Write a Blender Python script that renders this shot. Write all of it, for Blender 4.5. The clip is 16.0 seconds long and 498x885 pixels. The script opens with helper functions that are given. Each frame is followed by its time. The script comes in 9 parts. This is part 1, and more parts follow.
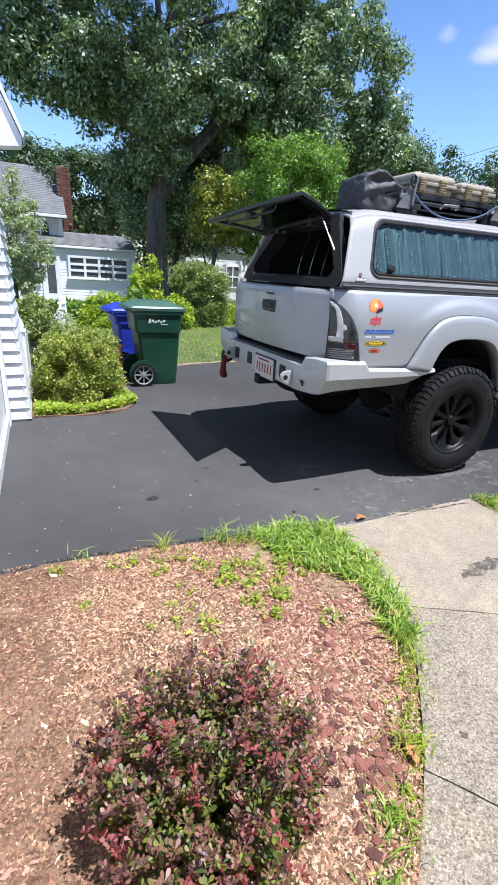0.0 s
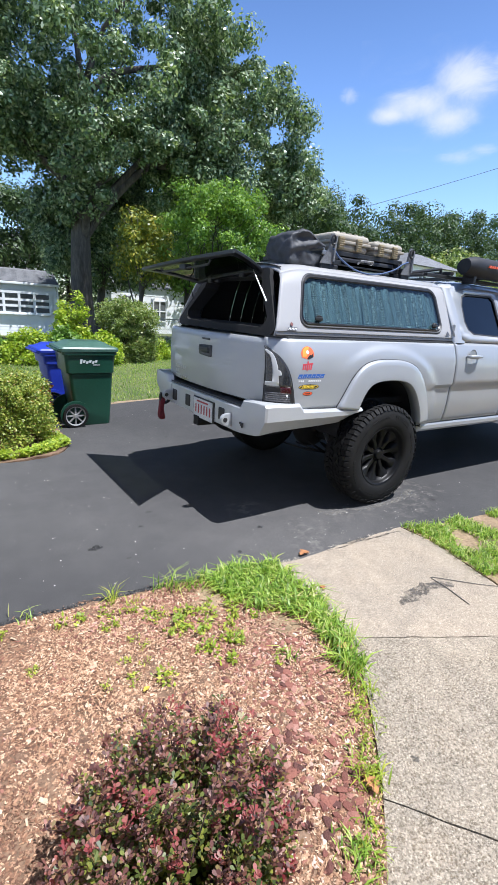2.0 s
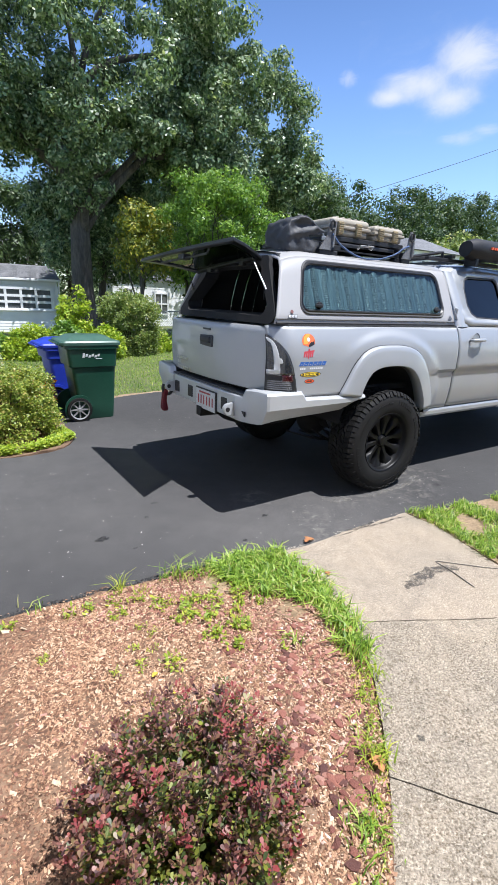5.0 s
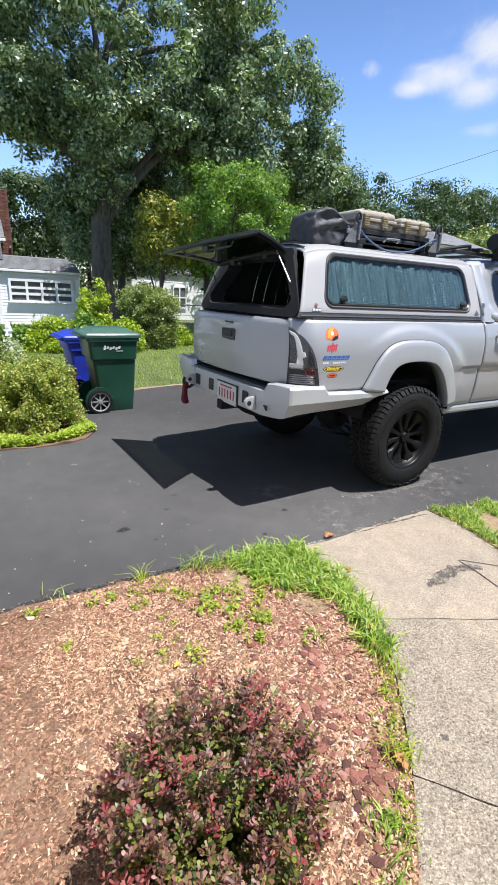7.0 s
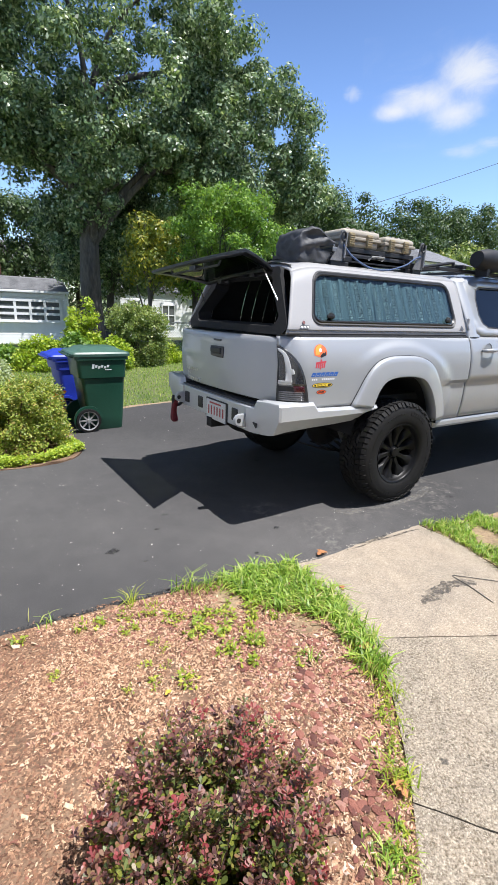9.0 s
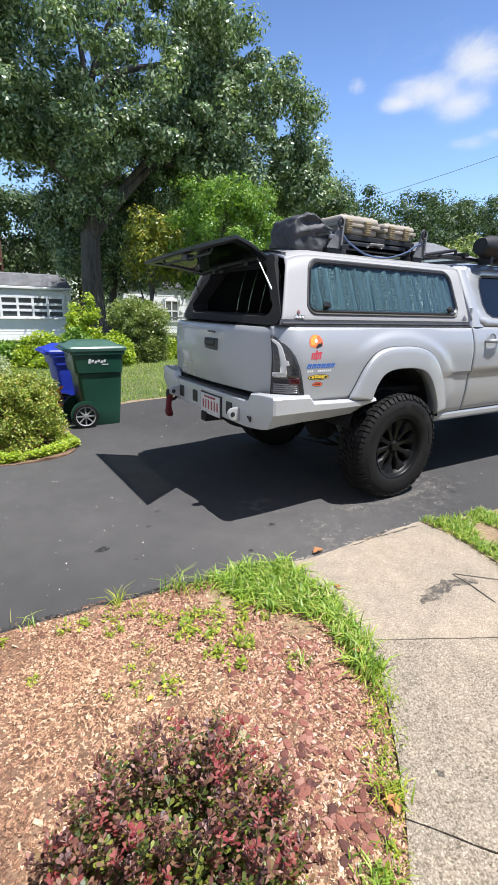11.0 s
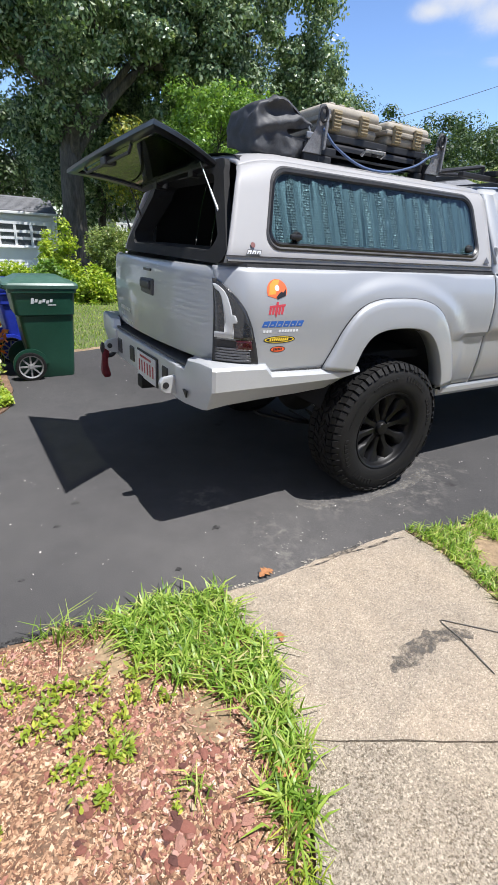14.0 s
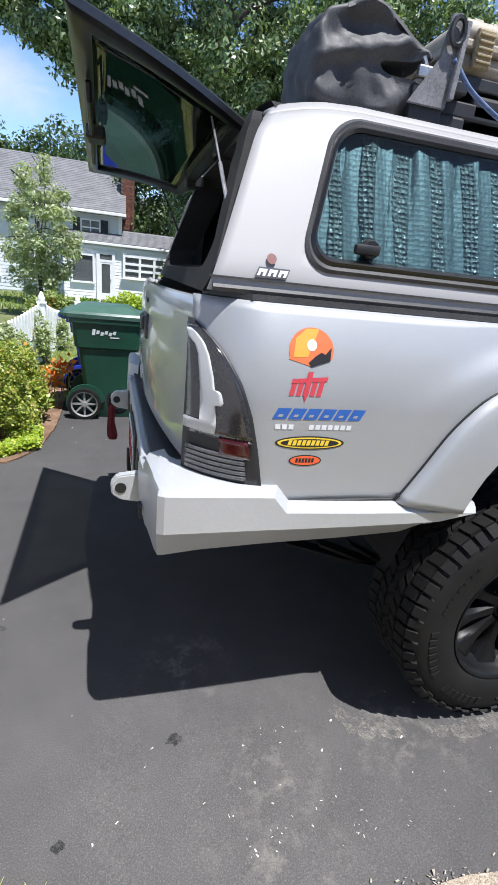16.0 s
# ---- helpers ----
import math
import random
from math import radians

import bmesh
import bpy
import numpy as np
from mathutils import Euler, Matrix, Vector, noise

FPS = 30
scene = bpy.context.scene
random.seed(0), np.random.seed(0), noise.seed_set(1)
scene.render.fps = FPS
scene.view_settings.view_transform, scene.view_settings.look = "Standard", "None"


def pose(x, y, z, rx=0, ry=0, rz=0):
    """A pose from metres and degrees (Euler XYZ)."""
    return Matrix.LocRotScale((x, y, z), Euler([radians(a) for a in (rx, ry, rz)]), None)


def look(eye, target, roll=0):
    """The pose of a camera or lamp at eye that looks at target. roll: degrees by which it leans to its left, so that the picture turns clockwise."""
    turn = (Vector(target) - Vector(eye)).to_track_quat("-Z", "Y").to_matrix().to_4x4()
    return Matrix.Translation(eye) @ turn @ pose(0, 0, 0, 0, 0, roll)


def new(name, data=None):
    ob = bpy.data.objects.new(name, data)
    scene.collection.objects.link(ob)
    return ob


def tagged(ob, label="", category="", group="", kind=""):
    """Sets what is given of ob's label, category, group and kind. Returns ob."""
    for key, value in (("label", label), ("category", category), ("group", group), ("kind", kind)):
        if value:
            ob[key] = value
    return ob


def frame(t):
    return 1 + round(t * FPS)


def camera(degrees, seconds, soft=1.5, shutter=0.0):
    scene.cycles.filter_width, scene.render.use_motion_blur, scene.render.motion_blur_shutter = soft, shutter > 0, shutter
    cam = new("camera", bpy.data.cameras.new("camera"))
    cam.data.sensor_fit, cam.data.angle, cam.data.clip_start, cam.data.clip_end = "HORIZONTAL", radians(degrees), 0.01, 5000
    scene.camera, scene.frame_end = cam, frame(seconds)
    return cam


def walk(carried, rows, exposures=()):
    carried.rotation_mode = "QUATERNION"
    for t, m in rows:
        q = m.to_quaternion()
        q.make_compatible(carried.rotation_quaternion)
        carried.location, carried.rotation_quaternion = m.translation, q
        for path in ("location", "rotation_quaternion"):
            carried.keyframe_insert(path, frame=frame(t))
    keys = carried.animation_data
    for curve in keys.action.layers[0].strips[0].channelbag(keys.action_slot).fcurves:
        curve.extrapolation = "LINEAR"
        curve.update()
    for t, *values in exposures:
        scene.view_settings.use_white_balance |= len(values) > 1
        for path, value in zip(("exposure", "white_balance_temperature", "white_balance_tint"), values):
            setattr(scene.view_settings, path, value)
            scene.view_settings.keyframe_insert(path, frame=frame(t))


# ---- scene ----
cam = camera(56.9, 16.0, soft=1.1)
PATH = [
    (0, (-1.438, -2.397, 1.399), (-0.657, -0.69, 0.708), 3.5),
    (0.5, (-1.52, -2.4, 1.425), (-0.727, -0.675, 0.797), 4.3),
    (1, (-1.53, -2.419, 1.426), (-0.656, -0.718, 0.839), 4.5),
    (1.5, (-1.53, -2.427, 1.441), (-0.551, -0.778, 0.874), 4.3),
    (2, (-1.529, -2.409, 1.495), (-0.475, -0.8, 0.946), 3.8),
    (2.5, (-1.528, -2.417, 1.488), (-0.436, -0.829, 0.954), 3.1),
    (3, (-1.522, -2.423, 1.479), (-0.422, -0.839, 0.95), 2.5),
    (3.5, (-1.522, -2.425, 1.483), (-0.435, -0.835, 0.945), 2.1),
    (4, (-1.52, -2.433, 1.484), (-0.454, -0.836, 0.928), 2.0),
    (6.5, (-1.535, -2.406, 1.479), (-0.548, -0.776, 0.87), 2.8),
    (7, (-1.553, -2.401, 1.473), (-0.582, -0.763, 0.862), 2.7),
    (7.5, (-1.558, -2.401, 1.477), (-0.597, -0.758, 0.862), 2.5),
    (8, (-1.545, -2.394, 1.471), (-0.578, -0.752, 0.864), 2.3),
    (8.5, (-1.524, -2.377, 1.47), (-0.535, -0.738, 0.889), 2.1),
    (9, (-1.539, -2.384, 1.481), (-0.525, -0.748, 0.936), 2.1),
    (11.3, (-1.368, -2.326, 1.442), (-0.381, -0.683, 0.872), 1.6),
    (11.5, (-1.295, -2.295, 1.44), (-0.314, -0.655, 0.851), 1.7),
    (12, (-1.099, -2.243, 1.479), (-0.151, -0.605, 0.832), 1.8),
    (12.5, (-1.011, -2.129, 1.455), (-0.069, -0.509, 0.755), 2.5),
    (13, (-0.951, -1.96, 1.473), (0.004, -0.369, 0.727), 3.4),
    (13.5, (-0.898, -1.869, 1.474), (0.069, -0.299, 0.699), 4.2),
    (14, (-0.733, -1.83, 1.439), (0.215, -0.26, 0.642), 3.5),
    (14.5, (-0.433, -1.768, 1.444), (0.415, -0.141, 0.648), 3.8),
    (15, (-0.251, -1.612, 1.455), (0.484, 0.069, 0.66), 5.0),
    (15.5, (-0.098, -1.338, 1.452), (0.531, 0.395, 0.676), 5.5),
    (16, (0.072, -0.974, 1.39), (0.593, 0.833, 0.71), 6.1),
]
walk(cam, [(t, look(eye, target, roll)) for t, eye, target, roll in PATH], exposures=[(0.0, 0.67, 6100, 10), (4.0, 0.65, 6150, 10), (6.5, 0.66, 6450, 10), (9.0, 0.66, 6500, 10), (11.5, 0.64, 6500, 10), (13.0, 0.54, 6500, 10), (14.0, 0.55, 6500, 10), (16.0, 0.69, 6420, 10)])

# ---- daylight ----
SUN = Vector((0.21, -0.335, 1.0)).normalized()
world = bpy.data.worlds.new("sky")
scene.world = world
world.use_nodes = True
wn = world.node_tree
sky = wn.nodes.new("ShaderNodeTexSky")
sky.sky_type = "NISHITA"
sky.sun_disc = False
sky.sun_elevation = math.asin(SUN.z)
sky.sun_rotation = math.atan2(SUN.x, SUN.y)
sky.air_density, sky.dust_density, sky.ozone_density = 1.0, 0.7, 3.0
wn.nodes["Background"].inputs["Strength"].default_value = 0.094
deep = wn.nodes.new("ShaderNodeHueSaturation")
deep.inputs["Saturation"].default_value = 1.13
deep.inputs["Value"].default_value = 1.24
deep.inputs["Hue"].default_value = 0.508
wn.links.new(sky.outputs["Color"], deep.inputs["Color"])
# summer haze: the lower sky is brighter than the zenith
height_in_sky = wn.nodes.new("ShaderNodeSeparateXYZ")
wn.links.new(wn.nodes.new("ShaderNodeTexCoord").outputs["Generated"], height_in_sky.inputs[0])
haze = wn.nodes.new("ShaderNodeMapRange")
haze.interpolation_type = "SMOOTHSTEP"
for socket, value in zip(("From Min", "From Max", "To Min", "To Max"), (0.20, 0.95, 1.40, 0.34)):
    haze.inputs[socket].default_value = value
wn.links.new(height_in_sky.outputs["Z"], haze.inputs["Value"])
lit = wn.nodes.new("ShaderNodeVectorMath")
lit.operation = "SCALE"
wn.links.new(deep.outputs["Color"], lit.inputs[0])
wn.links.new(haze.outputs["Result"], lit.inputs["Scale"])
wn.links.new(lit.outputs["Vector"], wn.nodes["Background"].inputs["Color"])
sun = new("sun", bpy.data.lights.new("sun", "SUN"))
sun.data.energy, sun.data.angle, sun.data.color = 5.0, radians(0.53), (1.0, 0.985, 0.985)
sun.matrix_world = look(SUN * 60, (0, 0, 0))

# ---- helpers for meshes ----
ORIGIN = {}


def thing(name, at, label, category, group="", kind=""):
    """An Empty at the base of a thing; its parts are given in world metres."""
    ob = tagged(new(name), label, category, group, kind)
    ob.empty_display_size = 0.1
    ob.location = at
    ORIGIN[ob.name] = Vector(at)
    return ob


def part(name, geo, material, parent=None, label="", smooth=False):
    """Links a bmesh, or (verts, faces), as one mesh object under a thing or a part."""
    me = bpy.data.meshes.new(name)
    if isinstance(geo, tuple):
        me.from_pydata([tuple(v) for v in geo[0]], [], geo[1])
    else:
        bmesh.ops.recalc_face_normals(geo, faces=geo.faces)
        geo.to_mesh(me)
        geo.free()
    me.materials.append(material)
    ob = new(name, me)
    if parent is not None:
        o = ORIGIN.get(parent.name, Vector((0, 0, 0)))
        me.transform(Matrix.Translation(-o))
        ob.parent = parent
        ORIGIN[ob.name] = o
    if smooth:
        me.shade_smooth()
        if smooth is not True:
            me.set_sharp_from_angle(angle=radians(smooth))
    if label:
        ob["label"] = label
    return ob


def solo(name, geo, material, label, category, group="", kind="", smooth=False):
    """A thing that is one mesh."""
    return tagged(part(name, geo, material, None, "", smooth), label, category, group, kind)


def box(bm, lo, hi, bevel=0.0, seg=2, m=None):
    """A rounded box between two corners."""
    lo, hi = Vector(lo), Vector(hi)
    r = bmesh.ops.create_cube(bm, size=1.0)
    vs = r["verts"]
    for v in vs:
        v.co = Vector((lo[i] + (v.co[i] + 0.5) * (hi[i] - lo[i]) for i in range(3)))
    es = list({e for v in vs for e in v.link_edges})
    if bevel > 0:
        b = bmesh.ops.bevel(bm, geom=es, offset=bevel, segments=seg, affect="EDGES", profile=0.5, clamp_overlap=True)
        vs = list({v for f in b["faces"] for v in f.verts} | {v for v in vs if v.is_valid})
    if m is not None:
        bmesh.ops.transform(bm, matrix=m, verts=vs)
    return vs


def boxes(*items, bevel=0.0):
    bm = bmesh.new()
    for lo, hi in items:
        box(bm, lo, hi, bevel)
    return bm


def tube(bm, pts, radii, n=8, cap=True):
    """A tapered tube along points."""
    pts = [Vector(p) for p in pts]
    if not isinstance(radii, (list, tuple)):
        radii = [radii] * len(pts)
    rings, up = [], None
    for i, p in enumerate(pts):
        d = (pts[min(i + 1, len(pts) - 1)] - pts[max(i - 1, 0)]).normalized()
        if up is None:
            up = d.orthogonal().normalized()
        up = (up - d * up.dot(d)).normalized()
        side = d.cross(up)
        rings.append([bm.verts.new(p + (up * math.cos(a) + side * math.sin(a)) * radii[i]) for a in (2 * math.pi * k / n for k in range(n))])
    for a, b in zip(rings, rings[1:]):
        for k in range(n):
            bm.faces.new((a[k], a[(k + 1) % n], b[(k + 1) % n], b[k]))
    if cap:
        bm.faces.new(rings[0][::-1])
        bm.faces.new(rings[-1])
    return rings


def loft(bm, rings, closed=True, caps=True):
    """Joins rings of points, all of one length."""
    vr = [[bm.verts.new(p) for p in r] for r in rings]
    n = len(vr[0])
    for a, b in zip(vr, vr[1:]):
        for k in range(n if closed else n - 1):
            bm.faces.new((a[k], a[(k + 1) % n], b[(k + 1) % n], b[k]))
    if caps and closed:
        bm.faces.new(vr[0][::-1])
        bm.faces.new(vr[-1])
    return vr


def lathe(bm, profile, centre, axis="y", n=48, close=False):
    """Turns (radius, along) pairs about an axis through the centre."""
    c = Vector(centre)
    rings = []
    for k in range(n):
        a = 2 * math.pi * k / n
        ca, sa = math.cos(a), math.sin(a)
        ring = []
        for r, h in profile:
            q = {"y": (r * ca, h, r * sa), "z": (r * ca, r * sa, h), "x": (h, r * ca, r * sa)}[axis]
            ring.append(bm.verts.new(c + Vector(q)))
        rings.append(ring)
    m = len(profile)
    for k in range(n):
        a, b = rings[k], rings[(k + 1) % n]
        for j in range(m if close else m - 1):
            bm.faces.new((a[j], a[(j + 1) % m], b[(j + 1) % m], b[j]))


def prism(bm, poly, axis, lo, hi, bevel=0.0):
    """A polygon pushed along an axis; poly in the two other axes, in order."""
    def at(p, h):
        return {"x": (h, p[0], p[1]), "y": (p[0], h, p[1]), "z": (p[0], p[1], h)}[axis]
    vr = loft(bm, [[at(p, lo) for p in poly], [at(p, hi) for p in poly]])
    if bevel > 0:
        vs = [v for r in vr for v in r]
        es = list({e for v in vs for e in v.link_edges})
        bmesh.ops.bevel(bm, geom=es, offset=bevel, segments=2, affect="EDGES", clamp_overlap=True)


def smooth_line(pts, per=6):
    """Catmull-Rom through points of any dimension."""
    P = [np.array(p, float) for p in pts]
    P = [2 * P[0] - P[1]] + P + [2 * P[-1] - P[-2]]
    out = []
    for i in range(1, len(P) - 2):
        for k in range(per):
            t = k / per
            a, b, c, d = P[i - 1:i + 3]
            out.append(0.5 * (2 * b + (c - a) * t + (2 * a - 5 * b + 4 * c - d) * t * t + (3 * b - a - 3 * c + d) * t ** 3))
    out.append(P[-2])
    return [tuple(float(u) for u in p) for p in out]


def sheet(V):
    """A mesh from an array of n quads of four corners each, unshared."""
    V = np.asarray(V, np.float32)
    n, k = V.shape[0], V.shape[1]
    me = bpy.data.meshes.new("leaves")
    me.vertices.add(n * k)
    me.vertices.foreach_set("co", V.reshape(-1))
    me.loops.add(n * k)
    me.loops.foreach_set("vertex_index", np.arange(n * k, dtype=np.int32))
    me.polygons.add(n)
    me.polygons.foreach_set("loop_start", np.arange(0, n * k, k, dtype=np.int32))
    me.polygons.foreach_set("loop_total", np.full(n, k, np.int32))
    me.update(calc_edges=True)
    return me


def sheet_part(name, V, material, parent=None, label=""):
    me = sheet(V)
    me.name = name
    me.materials.append(material)
    ob = new(name, me)
    if parent is not None:
        o = ORIGIN.get(parent.name, Vector((0, 0, 0)))
        me.transform(Matrix.Translation(-o))
        ob.parent = parent
        ORIGIN[ob.name] = o
    if label:
        ob["label"] = label
    return ob


def step(a, b, v):
    t = min(max((v - a) / (b - a), 0.0), 1.0)
    return t * t * (3 - 2 * t)


def ground_z(x, y):
    """The drive's gentle fall."""
    return 0.045 * step(0.0, 1.3, x) - 0.05 * step(2.0, 3.6, y)


# ---- materials ----
def shader(name):
    m = bpy.data.materials.new(name)
    m.use_nodes = True
    return m, m.node_tree, m.node_tree.nodes["Principled BSDF"]


def noise_node(nt, scale, detail=4.0, rough=0.55, space="Object", stretch=None):
    tc = nt.nodes.new("ShaderNodeTexCoord")
    n = nt.nodes.new("ShaderNodeTexNoise")
    n.inputs["Scale"].default_value, n.inputs["Detail"].default_value, n.inputs["Roughness"].default_value = scale, detail, rough
    if stretch:
        mp = nt.nodes.new("ShaderNodeMapping")
        mp.inputs["Scale"].default_value = stretch
        nt.links.new(tc.outputs[space], mp.inputs["Vector"])
        nt.links.new(mp.outputs[0], n.inputs["Vector"])
    else:
        nt.links.new(tc.outputs[space], n.inputs["Vector"])
    return n.outputs["Fac"]


def ramp(nt, fac, stops):
    r = nt.nodes.new("ShaderNodeValToRGB")
    els = r.color_ramp.elements
    while len(els) < len(stops):
        els.new(0.5)
    for e, (p, c) in zip(els, stops):
        e.position, e.color = p, (*c, 1)
    nt.links.new(fac, r.inputs["Fac"])
    return r.outputs["Color"]


def mix(nt, fac, a, b, mode="MIX"):
    n = nt.nodes.new("ShaderNodeMix")
    n.data_type, n.blend_type = "RGBA", mode
    for sock, v in ((n.inputs["Factor"], fac), (n.inputs[6], a), (n.inputs[7], b)):
        if isinstance(v, (int, float)):
            sock.default_value = v
        elif isinstance(v, tuple):
            sock.default_value = (*v, 1)
        else:
            nt.links.new(v, sock)
    return n.outputs[2]


def bump(nt, b, height, strength, distance):
    n = nt.nodes.new("ShaderNodeBump")
    n.inputs["Strength"].default_value, n.inputs["Distance"].default_value = strength, distance
    nt.links.new(height, n.inputs["Height"])
    nt.links.new(n.outputs[0], b.inputs["Normal"])


def surface(name, dark, light, scale=3.0, fine=60.0, rough=0.7, metal=0.0, relief=0.3, depth=0.004, mottle=0.35, coat=0.0, spec=0.5, rough_var=0.1, stretch=None):
    """Two scales of colour, fine relief and uneven gloss."""
    m, nt, b = shader(name)
    big = noise_node(nt, scale, 5, 0.6, stretch=stretch)
    small = noise_node(nt, fine, 3, 0.6, stretch=stretch)
    c = ramp(nt, big, [(0.3, dark), (0.7, light)])
    g = ramp(nt, small, [(0.3, (1 - mottle,) * 3), (0.65, (1.0, 1.0, 1.0))])
    nt.links.new(mix(nt, 1.0, c, g, "MULTIPLY"), b.inputs["Base Color"])
    mr = nt.nodes.new("ShaderNodeMapRange")
    mr.inputs["To Min"].default_value, mr.inputs["To Max"].default_value = max(rough - rough_var, 0.02), min(rough + rough_var, 1)
    nt.links.new(big, mr.inputs["Value"])
    nt.links.new(mr.outputs[0], b.inputs["Roughness"])
    b.inputs["Metallic"].default_value = metal
    b.inputs["Coat Weight"].default_value = coat
    b.inputs["Coat Roughness"].default_value = 0.06
    b.inputs["Specular IOR Level"].default_value = spec
    if relief:
        bump(nt, b, small, relief, depth)
    return m


def leafy(name, stops, through_light=0.35, rough=0.45, patch=0.0):
    """Leaves: each its own tone, glossy above, light through the blade."""
    m, nt, b = shader(name)
    geo = nt.nodes.new("ShaderNodeNewGeometry")
    c = ramp(nt, geo.outputs["Random Per Island"], stops)
    if patch:
        big = noise_node(nt, patch, 3)
        c = mix(nt, 1.0, c, ramp(nt, big, [(0.35, (0.6, 0.68, 0.55)), (0.65, (1.15, 1.1, 0.9))]), "MULTIPLY")
    nt.links.new(c, b.inputs["Base Color"])
    b.inputs["Roughness"].default_value = rough
    t = nt.nodes.new("ShaderNodeBsdfTranslucent")
    nt.links.new(mix(nt, 1.0, c, (1.25, 1.3, 0.6), "MULTIPLY"), t.inputs["Color"])
    mx = nt.nodes.new("ShaderNodeMixShader")
    mx.inputs[0].default_value = through_light
    nt.links.new(b.outputs[0], mx.inputs[1])
    nt.links.new(t.outputs[0], mx.inputs[2])
    nt.links.new(mx.outputs[0], nt.nodes["Material Output"].inputs["Surface"])
    return m


def pieces(name, stops, rough=0.85, fine=90.0, relief=0.4, by_object=False):
    """Chips and stones: each its own tone."""
    m, nt, b = shader(name)
    if by_object:
        src = nt.nodes.new("ShaderNodeObjectInfo").outputs["Random"]
    else:
        src = nt.nodes.new("ShaderNodeNewGeometry").outputs["Random Per Island"]
    small = noise_node(nt, fine, 3)
    c = mix(nt, 1.0, ramp(nt, src, stops), ramp(nt, small, [(0.3, (0.7, 0.7, 0.7)), (0.7, (1.08, 1.08, 1.08))]), "MULTIPLY")
    nt.links.new(c, b.inputs["Base Color"])
    b.inputs["Roughness"].default_value = rough
    bump(nt, b, small, relief, 0.003)
    return m


def glassy(name, tint, gloss=0.02):
    """Thin tinted glass: light goes through coloured, the surface mirrors by angle."""
    m, nt, b = shader(name)
    nt.nodes.remove(b)
    tr = nt.nodes.new("ShaderNodeBsdfTransparent")
    tr.inputs["Color"].default_value = (*tint, 1)
    gl = nt.nodes.new("ShaderNodeBsdfGlossy")
    gl.inputs["Roughness"].default_value = gloss
    lw = nt.nodes.new("ShaderNodeLayerWeight")
    lw.inputs["Blend"].default_value = 0.5
    pw = nt.nodes.new("ShaderNodeMath")
    pw.operation = "POWER"
    nt.links.new(lw.outputs["Facing"], pw.inputs[0])
    pw.inputs[1].default_value = 3.0
    fr = nt.nodes.new("ShaderNodeMath")
    fr.operation = "MULTIPLY_ADD"
    nt.links.new(pw.outputs[0], fr.inputs[0])
    fr.inputs[1].default_value, fr.inputs[2].default_value = 0.5, 0.03
    mx = nt.nodes.new("ShaderNodeMixShader")
    nt.links.new(fr.outputs[0], mx.inputs[0])
    nt.links.new(tr.outputs[0], mx.inputs[1])
    nt.links.new(gl.outputs[0], mx.inputs[2])
    nt.links.new(mx.outputs[0], nt.nodes["Material Output"].inputs["Surface"])
    return m


